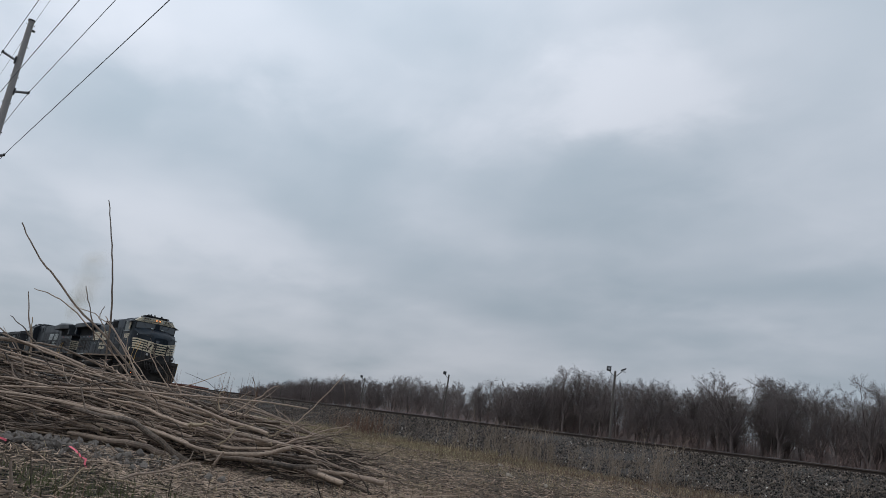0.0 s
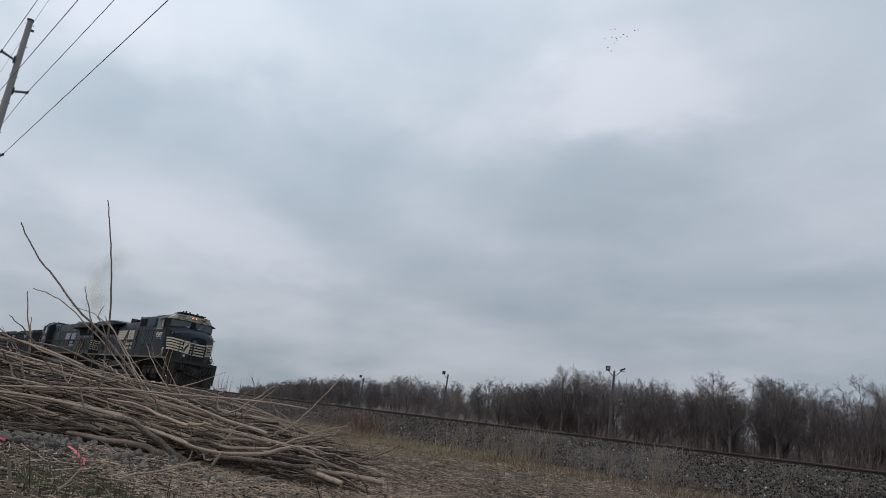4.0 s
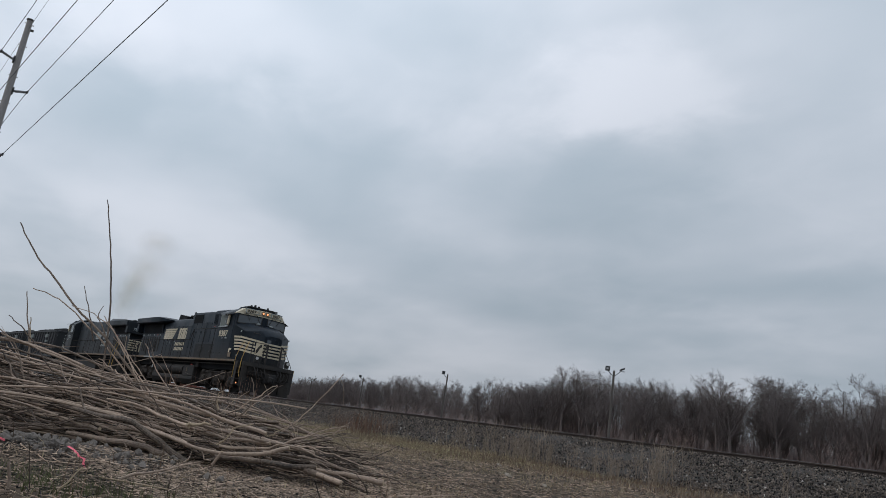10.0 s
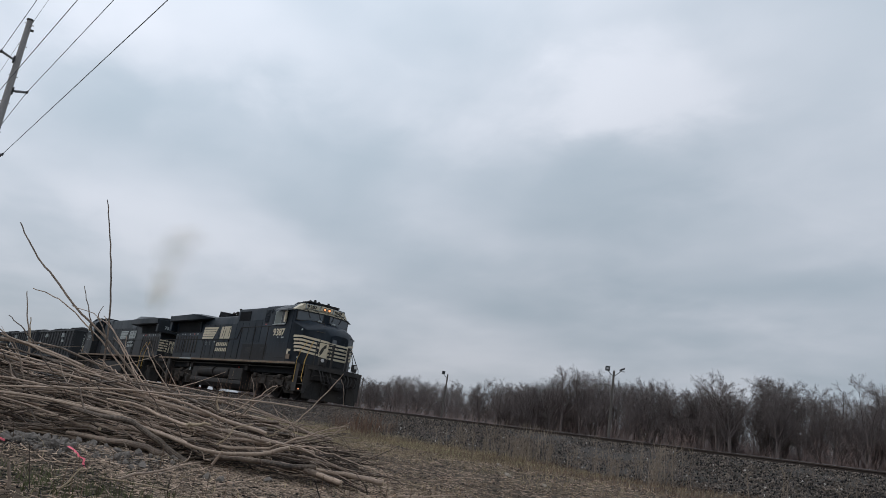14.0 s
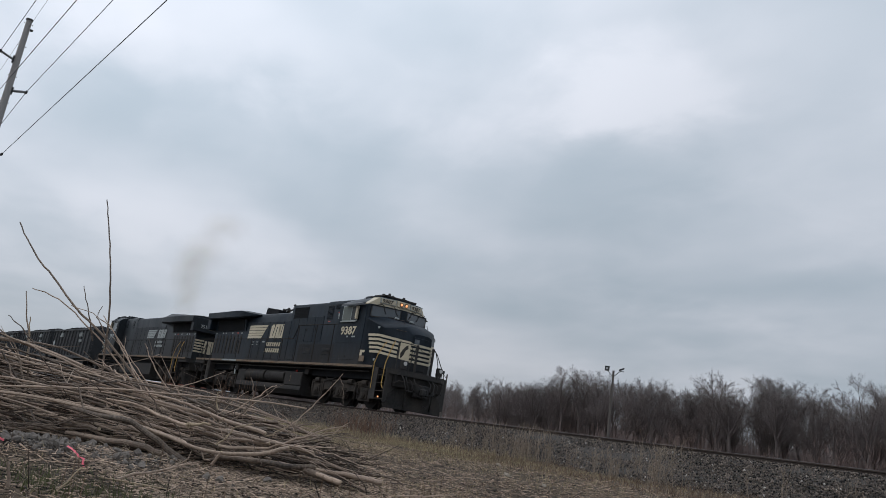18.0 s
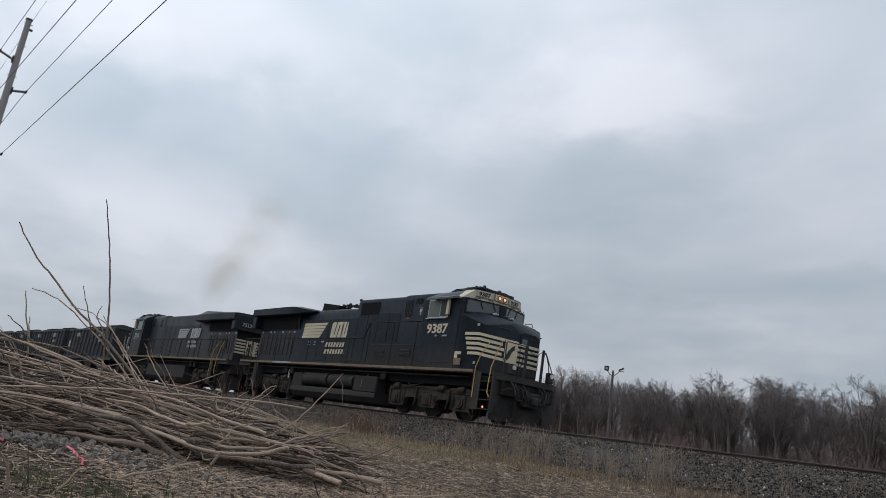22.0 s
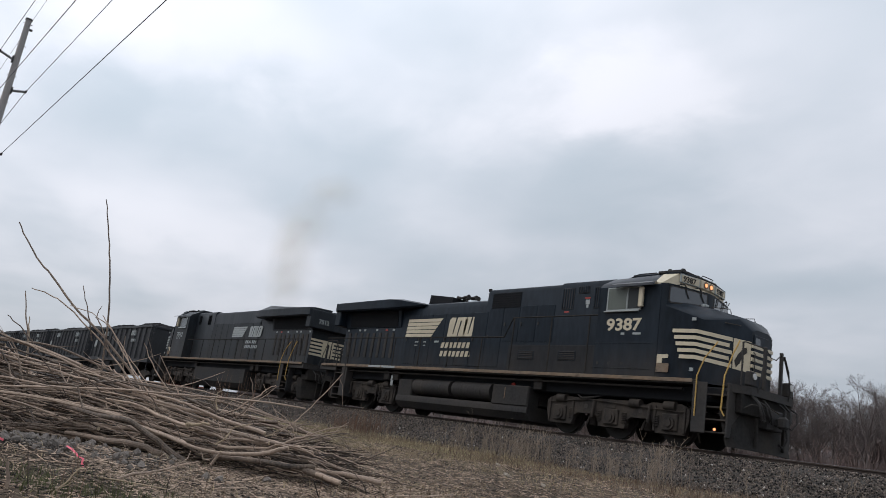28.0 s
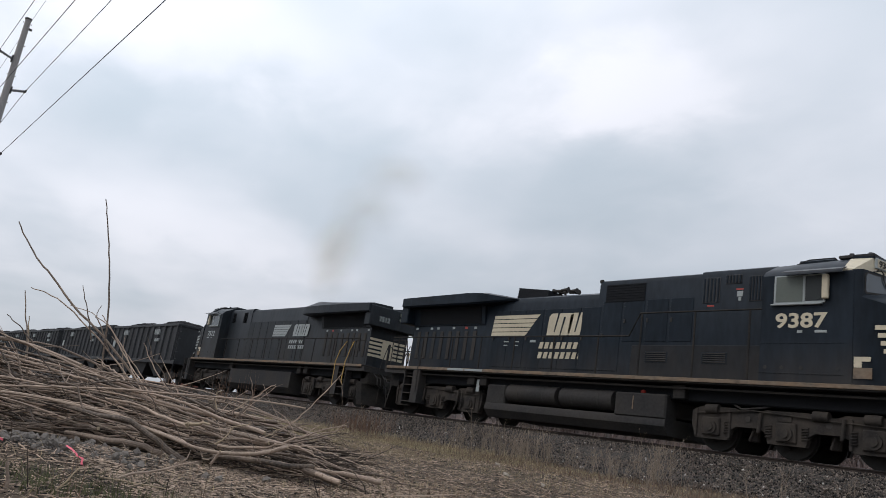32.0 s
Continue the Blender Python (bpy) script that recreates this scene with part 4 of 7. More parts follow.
        part("intake_screen", Geo().prism([(s * 0.99, 3.34), (s * 1.01, 3.34), (s * 1.115, 3.93), (s * 1.09, 3.93)], "x", -20.4, -16.9), M["soot_and_shade"], root, "dark sloping radiator intake mesh")
        for k in range(8):
            d = 17.2 + k * 0.46
            part("intake_slat", Geo().box(-d - 0.09, -d + 0.09, s * (hw - 0.01), s * (hw + 0.025), 2.05, 3.08, 0.01), M["dark"], root)
        for d in (20.6, 19.7, 19.3, 18.4, 17.7, 17.2):
            part("small_notice", Geo().box(-d - 0.07, -d + 0.07, s * hw, s * (hw + 0.012), 3.16, 3.24, 0.002), M["shade"] if d != 17.7 else M["red"], root)
        # striped flag, dark wedge and two slanted blocks for the painted emblem, with two rows of bars below
        y = hw + 0.016 if not late else 0.996
        size = 1.0 if not late else 0.83
        far = (16.37 if s < 0 else 10.0) if not late else (16.4 if s < 0 else 11.85)
        z0 = 2.90 if not late else 2.96

        def at(u, v):
            """u metres along the side as read from outside, v up from the foot of the emblem."""
            return (-far + u * size if s < 0 else -far - u * size, z0 + v * size)

        def flat_shape(name, pts, y0, y1, material, parent):
            return part(name, Geo().prism([at(*q) for q in pts], "y", s * y0, s * y1), material, parent)

        faded = M["cream"] if not late else M["shade"]
        for k in range(5):
            v = 0.572 - k * 0.143
            flat_shape("flag_stripe", ((0.04 + v * 0.12, v), (1.66 + v * 0.84, v), (1.78 + v * 0.84, v + 0.118), (0.06 + v * 0.12, v + 0.118)), y, y + 0.006, faded, root)
        for u, wide in ((2.62, 0.92), (3.50, 0.82)):
            em = flat_shape("emblem_block", ((u, 0.0), (u + wide - 0.08, 0.0), (u + wide + 0.04, 0.06), (u + wide + 0.15, 0.64), (u + wide + 0.05, 0.70), (u + 0.16, 0.70), (u + 0.05, 0.6)), y, y + 0.006, faded, root)
            for q, lo, hi in ((0.30, 0.10, 0.70), (0.60, 0.0, 0.58)):
                c = u + wide * q
                flat_shape("emblem_gap", ((c + lo * 0.18, lo), (c + 0.05 + lo * 0.18, lo), (c + 0.09 + hi * 0.18, hi), (c + 0.01 + hi * 0.18, hi)), y + 0.006, y + 0.009, body, em)
        for lo, hi, v, n in ((2.34, 4.0, -0.42, 7), (2.33, 4.22, -0.73, 8)):
            w = (hi - lo) / n
            for k in range(n):
                u = lo + k * w
                flat_shape("letter_bar", ((u, v), (u + w * 0.66, v), (u + w * 0.66 + 0.05, v + 0.20), (u + 0.05, v + 0.20)), y + 0.002, y + 0.007, faded, root)
        if not late:
            for u, v, w, h in ((0.72, -0.22, 0.22, 0.04), (0.72, -0.34, 0.18, 0.03), (1.26, -0.22, 0.16, 0.04), (1.26, -0.34, 0.14, 0.03), (1.92, -0.22, 0.26, 0.07)):
                flat_shape("small_marking", ((u, v), (u + w, v), (u + w, v + h), (u, v + h)), y, y + 0.005, M["shade"], root)

    # hood end: number, stripes and lamps
    me = lettering(number, 0.28, M["shade"])
    n = part("end_number", me, None, root, "painted number on the hood end")
    n.matrix_basis = Matrix.Translation((-21.215, 0.95, 3.58)) @ Matrix.Rotation(radians(-90), 4, "Z")
    part("end_wall", Geo().box(-21.2, -20.78, -1.4, 1.4, 3.34, 4.2, 0.03), body, root)
    for k in range(5):
        for a, b in ((-0.96, -0.28), (0.28, 0.96)):
            part("end_stripe", Geo().box(-20.812, -20.8, a, b, 2.80 - 0.17 * k, 2.90 - 0.17 * k, 0.003), M["cream"], root)
    part("end_panel", Geo().box(-20.814, -20.8, -0.3, 0.3, 2.1, 2.9, 0.003), M["cream"], root)
    for s in (-1, 1):
        part("end_lamp", Geo().disc((-21.21, -0.15, 3.93 + s * 0.11), (1, 0, 0), 0.08, 0.05, 14), M["blind"], root)

    # exhaust stack, horn, roof bits
    if not late:
        part("exhaust_port", Geo().loft([[(-15.85, -0.45, 4.24), (-14.4, -0.45, 4.24), (-14.4, 0.45, 4.24), (-15.85, 0.45, 4.24)],
                                          [(-15.85, -0.4, 4.70), (-14.45, -0.4, 4.55), (-14.45, 0.4, 4.55), (-15.85, 0.4, 4.70)]]), M["soot_and_shade"], root)
        h = part("horn", Geo().tube([(-14.05, 0, 4.24), (-14.05, 0, 4.55)], 0.04, 8), M["dark"], root, "five-chime air horn")
        for k, (a, b) in enumerate(((0.5, 0.0), (0.42, 0.2), (-0.45, -0.1), (-0.35, 0.12), (0.3, -0.2))):
            g = Geo().tube([(-14.05, b, 4.58), (-14.05 + a * 0.7, b, 4.58), (-14.05 + a * 0.9, b, 4.58), (-14.05 + a, b, 4.58)], 0.035, 10, 0.09)
            part("trumpet", g, M["dark"], h)
        part("hood_lamp", Geo().disc((-11.78, -0.9, 4.55), (1, 0, 0), 0.06, 0.08, 10), M["dark"], root)
        part("bell_box", Geo().box(-12.6, -12.2, -0.2, 0.2, 4.25, 4.36, 0.02), M["dark"], root)
    else:
        part("exhaust_port", Geo().box(-15.2, -14.0, -0.35, 0.35, 4.40, 4.56, 0.03), M["dark"], root)
        for d in (16.2, 17.6, 19.2):
            part("fan_cap", Geo().disc((-d, 0, 4.44), (0, 0, 1), 0.55, 0.10, 24), M["dark"], root)
        h = part("horn", Geo().tube([(-13.2, 0, 4.4), (-13.2, 0, 4.54)], 0.03, 8), M["dark"], root)
        for a in (0.35, -0.3):
            part("trumpet", Geo().tube([(-13.2, 0, 4.55), (-13.2 + a, 0, 4.55)], 0.03, 8, 0.08), M["dark"], h)

    # handrails along the walkways
    for s in (-1, 1):
        y = s * 1.50
        if not late:
            tube_rail(root, [(-21.3, y, 2.76), (-10.13, y, 2.76), (-9.80, y, 3.39), (-6.3, y, 3.39)])
            posts = [(d, 2.76) for d in (20.9, 19.4, 17.7, 16.2, 14.6, 12.9, 11.2)] + [(9.75, 3.38), (8.1, 3.38), (6.6, 3.38)]
        else:
            tube_rail(root, [(-21.0, y, 2.2), (-20.9, y, 2.74), (-7.4, y, 2.74), (-6.8, y, 2.74)])
            posts = [(d, 2.74) for d in (20.3, 18.9, 17.2, 15.6, 14.0, 12.4, 10.8, 9.2, 7.6)]
        for d, z in posts:
            part("stanchion", Geo().box(-d - 0.025, -d + 0.025, y - 0.012, y + 0.012, 1.64, z, 0.004), M["plow"], root)

    # fuel tank and air reservoirs
    if not late:
        prof = [(-1.34, 0.64), (-1.38, 0.56), (-1.38, 0.42), (-1.2, 0.20), (1.2, 0.20), (1.38, 0.42), (1.38, 0.56), (1.34, 0.64)]
        part("fuel_tank", Geo().prism(prof, "x", -15.75, -8.85), M["tank"], root)
        part("tank_core", Geo().box(-15.7, -8.9, -0.85, 0.85, 0.7, 1.2, 0.03), M["dark"], root)
        for s in (-1, 1):
            for a, b in ((12.72, 14.82), (10.62, 12.55)):
                tk = part("air_reservoir", Geo().tube([(-b, s * 1.13, 1.0), (-b + 0.06, s * 1.13, 1.0), (-a - 0.06, s * 1.13, 1.0), (-a, s * 1.13, 1.0)], 0.285, 20), M["tank"], root, "dusty cylindrical air reservoir")
                for q in (0.25, 0.75):
                    part("strap", Geo().tube([(-b + (b - a) * q - 0.025, s * 1.13, 1.0), (-b + (b - a) * q + 0.025, s * 1.13, 1.0)], 0.292, 20), M["dark"], tk)
            part("tank_box", Geo().box(-10.5, -8.85, s * 0.85, s * 1.39, 0.6, 1.24, 0.04), M["tank"], root)
            part("tank_box", Geo().box(-15.77, -14.9, s * 0.85, s * 1.35, 0.6, 1.22, 0.04), M["tank"], root)
            part("sight_glass", Geo().box(-9.9, -9.87, s * 1.39, s * 1.40, 0.8, 1.15, 0.004), M["rusty"], root)
            part("filler_cap", Geo().disc((-9.7, s * 1.2, 1.28), (0, 1, 0.3), 0.07, 0.1, 12), M["red"], root)
            part("notice", Geo().box(-16.35, -16.2, s * 1.3, s * 1.32, 0.95, 1.35, 0.004), M["shade"], root)
    else:
        prof = [(-1.42, 1.18), (-1.42, 0.46), (-1.2, 0.2), (1.2, 0.2), (1.42, 0.46), (1.42, 1.18)]
        part("fuel_tank", Geo().prism(prof, "x", -15.4, -8.7), M["tank"], root)
    # boxes and pipe: under-floor shade is put into their near-black colour
    for s in (-1, 1):
        for d in (8.5, 16.0, 16.6):
            part("under_box", Geo().box(-d - 0.18, -d + 0.18, s * 1.1, s * 1.38, 1.15, 1.5, 0.02), M["plow"], root)
        part("pipe", Geo().tube([(-20.9, s * 1.4, 1.42), (-3.4, s * 1.4, 1.42)], 0.03, 6), M["plow"], root)

    # ends: steps, platform, plow, coupler
    for end in (0, 1):
        def ex(d):
            return -d if end == 0 else -LOCO_LEN + d
        ex0 = ex
        front = end == 0
        grab = "yellow" if front != late else "dark"
        tip = 1.74 if front else 0.76          # edge of the end platform
        half = 1.0 if front else 1.5          # its half width at that edge
        plan = [(ex0(tip), -half), (ex0(2.12), -1.5), (ex0(2.12), 1.5), (ex0(tip), half)]
        part("platform", Geo().prism(plan, "z", 1.40, 1.60), M["dark"], root)
        for s in (-1, 1):
            w = part("step_well", Geo().box(ex(3.02), ex(2.96), s * 1.05, s * 1.53, 0.36, 1.60, 0.01), M["dark"], root)
            part("side_plate", Geo().box(ex(2.98), ex(2.62), s * 1.50, s * 1.53, 0.36, 1.6, 0.01), M["dark"], w)
            part("side_plate", Geo().box(ex(2.1), ex(2.04), s * 0.95, s * 1.5, 0.30, 1.6, 0.01), M["dark"], w)
            for k in range(4):
                part("step", Geo().box(ex(2.66), ex(2.08), s * (1.12), s * 1.50, 0.38 + k * 0.30, 0.42 + k * 0.30, 0.008), M["truck"], w)
            far_front = front and s > 0
            tube_rail(root, [(ex(2.92), s * 1.55, 0.75), (ex(2.9), s * 1.57, 1.6)] if far_front else [(ex(2.92), s * 1.55, 0.75), (ex(2.9), s * 1.57, 1.75), (ex(2.72), s * 1.55, 2.2), (ex(2.45), s * 1.45, 2.62)], grab, "step_rail", 0.016)
            tube_rail(root, [(ex(2.12), s * 1.53, 0.8), (ex(2.2), s * 1.56, 0.95), (ex0(2.16), s * 1.56, 1.6)] if far_front else [(ex(2.12), s * 1.53, 0.8), (ex(2.2), s * 1.56, 0.95), (ex0(2.15), s * 1.56, 1.75), (ex0(2.0), s * 1.5, 2.3), (ex0(1.86), s * 1.46, 2.64)], grab, "step_rail", 0.018)
            d1, d2 = (1.90, tip + 0.04) if front else (1.75, 0.9)
            ye = 1.24 if front else 1.46
            yb = 0.42 if front else 1.42
            if front and s > 0:
                tube_rail(root, [(ex0(d2), s * yb, 2.64), (ex0(d2 + 0.02), s * 0.62, 2.5), (ex0(d2 + 0.06), s * 1.14, 1.75), (ex0(d2 + 0.06), s * 1.16, 1.55)], "dark", "end_rail", 0.018)
            else:
                tube_rail(root, [(ex0(d1), s * ye, 2.64), (ex0(d1 - 0.05), s * (ye - 0.02), 2.66), (ex0(d2 + 0.05), s * (yb + 0.05), 2.66), (ex0(d2), s * yb, 2.6), (ex0(d2 + 0.03), s * yb, 1.6)], "dark", "end_rail", 0.018)
                part("end_stanchion", Geo().box(ex0(d1 + 0.02), ex0(d1 - 0.02), s * (ye - 0.03), s * (ye + 0.01), 1.58, 2.66, 0.008), M["dark"], root)
            part("corner_post", Geo().box(ex0(tip + 0.08), ex0(tip), s * 0.36, s * 0.44, 1.6, 2.68, 0.01), M["dark"], root)
            tube_rail(root, [(ex0(tip), s * 0.48, 2.6), (ex0(tip - 0.05), s * 0.62, 2.2), (ex0(tip - 0.04), s * 0.74, 1.7), (ex0(tip), s * 0.74, 1.5)], "dark", "end_rail", 0.018)
            if end == 0:
                dl = part("ditch_light", Geo().box(ex0(1.95), ex0(1.76), s * 0.9 - 0.12, s * 0.9 + 0.12, 1.62, 1.98, 0.03), M["dark"], root)
                part("lens", Geo().disc((ex0(1.75), s * 0.9, 1.86), (1, 0, 0), 0.078, 0.04, 16), M["lit"], dl)
            if end == 0:
                part("step_light", Geo().disc((ex(2.36), s * 1.515, 0.47), (0, 1, 0), 0.035, 0.02, 12), M["glow"] if not late else M["lit"], root, "small amber step light")
            for k in range(4):
                a, r_ = 0.36 + 0.2 * k, random.Random(40 + k + 10 * end + s)
                x = tip - 0.06 - r_.uniform(0.0, 0.16)
                tube_rail(root, [(ex0(tip + 0.05), s * a, 1.42 - r_.uniform(0, 0.15)), (ex0(x), s * (a + r_.gauss(0, 0.05)), 1.22), (ex0(x - 0.05), s * (a - 0.06), 0.96), (ex0(x), s * (a - 0.2 + r_.gauss(0, 0.06)), 0.76 + r_.uniform(0, 0.1)),
                                 (ex0(x + 0.06), s * (a - 0.34), 0.86), (ex0(x + 0.12), s * (a - 0.3), 1.0)], "dark", "air_hose", r_.uniform(0.018, 0.03))
        # snow plow
        sgn = 1 if end == 0 else -1
        base = -1.30 if end == 0 else -LOCO_LEN
        lip = 0.40 if end == 0 else 0.62
        rings = []
        for y, dd in ((-1.42, 0.36), (-1.3, 0.22), (-0.75, 0.10), (0.0, 0.04), (0.75, 0.10), (1.3, 0.22), (1.42, 0.36)):
            rings.append([(base - sgn * (q + lip + dd), y, z) for q, z in ((0.20, 0.94), (0.12, 0.62), (0.05, 0.32), (0.0, 0.10), (0.05, 0.10), (0.11, 0.34), (0.20, 0.66), (0.28, 0.94))])
        part("snow_plow", Geo().loft(rings), M["plow"], root, "dusty dark steel snow plow")
        for s in (-1, 1):
            part("plow_rib", Geo().box(base - sgn * (lip + 0.04), base - sgn * (lip + 0.12), s * 0.62, s * 0.68, 0.2, 0.9, 0.01), M["plow"], root)
        part("end_sill", Geo().box(base - sgn * (lip + 0.16), base - sgn * (lip + 0.75), -1.2, 1.2, 0.92, 1.42, 0.03), M["plow"], root)
        part("coupler_pocket", Geo().box(base - sgn * (lip - 0.06), base - sgn * (lip + 0.2), -0.36, 0.36, 0.66, 1.16, 0.03), M["dark"], root)
        part("coupler", Geo().box(base - sgn * 0.6, base - sgn * 0.2, -0.10, 0.10, 0.78, 0.98, 0.03), M["dark"], root)
        part("coupler_knuckle", Geo().box(base - sgn * 0.24, base, -0.19, 0.0, 0.72, 1.02, 0.06).box(base - sgn * 0.20, base - sgn * 0.06, 0.02, 0.14, 0.74, 1.0, 0.05), M["dark"], root)
        part("uncoupling_lever", Geo().tube([(base - sgn * (lip + 0.05), -1.3, 1.05), (base - sgn * (lip - 0.08), -1.2, 1.15), (base - sgn * (lip - 0.06), -0.3, 1.18), (base - sgn * 0.2, -0.12, 1.08)], 0.018, 6), M["truck"], root)
        part("train_line_hose", Geo().tube([(base - sgn * (lip + 0.1), 0.36, 0.9), (base - sgn * (lip - 0.1), 0.42, 0.8), (base - sgn * (lip - 0.16), 0.4, 0.5), (base - sgn * (lip - 0.1), 0.3, 0.3), (base - sgn * (lip - 0.05), 0.2, 0.36)], 0.032, 8), M["dark"], root)
        part("chain", Geo().tube([(ex0(tip + 0.03), -0.36, 2.62), (ex0(tip + 0.03), -0.15, 2.46), (ex0(tip + 0.03), 0.12, 2.44), (ex0(tip + 0.03), 0.36, 2.62)], 0.012, 5), M["dark"], root)
    return root, sets


def hopper():
    """A loaded coal hopper; x = 0 at the leading coupler."""
    root = thing("hopper_car", "black ribbed steel hopper car heaped with coal", "hopper car", "coal hoppers of the train")
    n = CAR_LEN
    body = Geo()
    prof = [(-1.45, 1.25), (-1.5, 1.45), (-1.5, 3.62), (1.5, 3.62), (1.5, 1.45), (1.45, 1.25)]
    body.loft([[(-0.95, y, z) for y, z in prof], [(-n + 0.95, y, z) for y, z in prof]])
    part("body", body, M["hopper"], root)
    part("top_chord", Geo().box(-n + 0.9, -0.9, -1.6, -1.48, 3.58, 3.74, 0.015), M["hopper"], root)
    part("top_chord", Geo().box(-n + 0.9, -0.9, 1.48, 1.6, 3.58, 3.74, 0.015), M["hopper"], root)
    part("end_chord", Geo().box(-1.0, -0.88, -1.5, 1.5, 3.58, 3.74, 0.015), M["hopper"], root)
    part("end_chord", Geo().box(-n + 0.88, -n + 1.0, -1.5, 1.5, 3.58, 3.74, 0.015), M["hopper"], root)
    part("side_sill", Geo().box(-n + 0.5, -0.5, -1.56, -1.46, 1.2, 1.42, 0.015), M["hopper"], root)
    part("side_sill", Geo().box(-n + 0.5, -0.5, 1.46, 1.56, 1.2, 1.42, 0.015), M["hopper"], root)
    rib = Geo().prism([(-0.09, 0.0), (-0.05, -0.10), (0.05, -0.10), (0.09, 0.0)], "z", 1.4, 3.6).mesh("rib", M["hopper"])
    for s in (-1, 1):
        for k in range(13):
            ob = new("rib", rib)
            ob.parent = root
            ob.matrix_basis = Matrix.Translation((-1.1 - k * (n - 2.2) / 12, s * 1.5, 0)) @ Matrix.Rotation(0 if s < 0 else math.pi, 4, "Z")
        for a, w, z, h in ((4.6, 0.9, 3.05, 0.34), (4.4, 0.75, 2.6, 0.2), (n - 4.2, 0.9, 3.05, 0.34)):
            for k in range(4):
                part("letter_bar", Geo().box(-a - w / 2 + k * w / 4, -a - w / 2 + k * w / 4 + w * 0.15, s * 1.5, s * 1.608, z, z + h, 0.003), M["shade"], root)
        part("reporting_panel", Geo().box(-n + 2.2, -n + 1.65, s * 1.5, s * 1.606, 2.2, 2.7, 0.003), M["shade"], root, "pale stencilled data panel")
        for d in (0.72, n - 0.72):
            part("ladder_rail", Geo().box(-d - 0.02, -d + 0.02, s * 1.46, s * 1.5, 0.6, 3.6, 0.005), M["hopper"], root)
            for k in range(7):
                part("rung", Geo().tube([(-d, s * 1.48, 0.7 + k * 0.42), (-d + (0.3 if d < 3 else -0.3), s * 1.48, 0.7 + k * 0.42)], 0.012, 5), M["hopper"], root)
    # slope sheets and bays below
    for k in range(3):
        x = -n / 2 + (k - 1) * 3.4
        part("discharge_bay", Geo().loft([[(x - 1.6, -1.3, 1.25), (x + 1.6, -1.3, 1.25), (x + 1.6, 1.3, 1.25), (x - 1.6, 1.3, 1.25)], [(x - 0.5, -1.1, 0.4), (x + 0.5, -1.1, 0.4), (x + 0.5, 1.1, 0.4), (x - 0.5, 1.1, 0.4)]]), M["hopper"], root)
    for e in (0, 1):
        def ex(d):
            return -d if e == 0 else -n + d
        part("slope_end", Geo().loft([[(ex(0.96), -1.4, 2.7), (ex(0.96), 1.4, 2.7), (ex(0.96), 1.4, 2.6), (ex(0.96), -1.4, 2.6)], [(ex(3.2), -1.4, 1.3), (ex(3.2), 1.4, 1.3), (ex(3.2), 1.4, 1.2), (ex(3.2), -1.4, 1.2)]]), M["hopper"], root)
        part("draft_sill", Geo().box(ex(0.3), ex(3.0), -0.25, 0.25, 0.75, 1.15, 0.02), M["dark"], root)
        part("coupler", Geo().box(ex(0.0), ex(0.35), -0.15, 0.15, 0.74, 1.0, 0.04), M["truck"], root)
    # heap of coal
    nx, ny = 44, 12
    g = Geo()
    vs = []
    for i in range(nx + 1):
        for j in range(ny + 1):
            u, v = i / nx, j / ny
            x, y = -1.0 - u * (n - 2.0), -1.46 + 2.92 * v
            h = math.sin(math.pi * v) ** 0.7 * (0.43 - 0.15 * math.cos(u * math.pi * 4) + 0.12 * noise.noise((x * 1.2, y * 1.2, 3))) * min(1, 9 * u, 9 * (1 - u)) + 0.07 * noise.noise((x * 3.1, y * 3.1, 9)) + 0.05 * noise.noise((x * 7, y * 7, 4))
            vs.append((x, y, 3.62 + h))
    fs = [(i * (ny + 1) + j, i * (ny + 1) + j + 1, (i + 1) * (ny + 1) + j + 1, (i + 1) * (ny + 1) + j) for i in range(nx) for j in range(ny)]
    part("coal_load", g.add(vs, fs), M["coal"], root, "heap of black coal", smooth=0)
    sets = []
    for d in (2.0, n - 2.0):
        t = new("truck")
        t.parent = root
        t.matrix_basis = pose(-d, 0, 0)
        for s in (-1, 1):
            part("side_frame", Geo().prism([(-1.15, 0.45), (-1.1, 0.62), (-0.4, 0.72), (0.4, 0.72), (1.1, 0.62), (1.15, 0.45), (0.75, 0.42), (0.35, 0.22), (-0.35, 0.22), (-0.75, 0.42)], "y", s * 0.98, s * 1.12), M["truck"], t)
        part("bolster", Geo().box(-0.3, 0.3, -1.0, 1.0, 0.4, 0.75, 0.03), M["truck"], t)
        for a in (0.89, -0.89):
            w = wheelset(t, 0.46)
            w.matrix_basis = pose(a, 0, 0.46)
            sets.append((w, a, 0.46))
    return root, sets


lead, lead_sets = locomotive("9387", False, "black wide-cab diesel freight locomotive with cream nose stripes")
second, second_sets = locomotive("7512", True, "faded black diesel locomotive running hood first, dusty")
first_car, car_sets = hopper()
cars = [first_car] + [copy_thing(first_car, pose(0, 0, 0)) for _ in range(7)]


def place_train():
    """Each vehicle with its distance behind the leading coupler; the second locomotive faces backwards."""
    rows = [(lead, 0.0, 1), (second, 2 * LOCO_LEN, -1)]
    rows += [(c, 2 * LOCO_LEN - 0.95 + k * CAR_LEN, 1) for k, c in enumerate(cars)]
    return rows


def vehicle_pose(t, back, way):
    return pose(run(t) - back, TRACK_Y, RAIL_Z + 0.004, 0, 0, 0 if way > 0 else 180)


for vehicle, back, way in place_train():
    vehicle.matrix_basis = vehicle_pose(0, back, way)


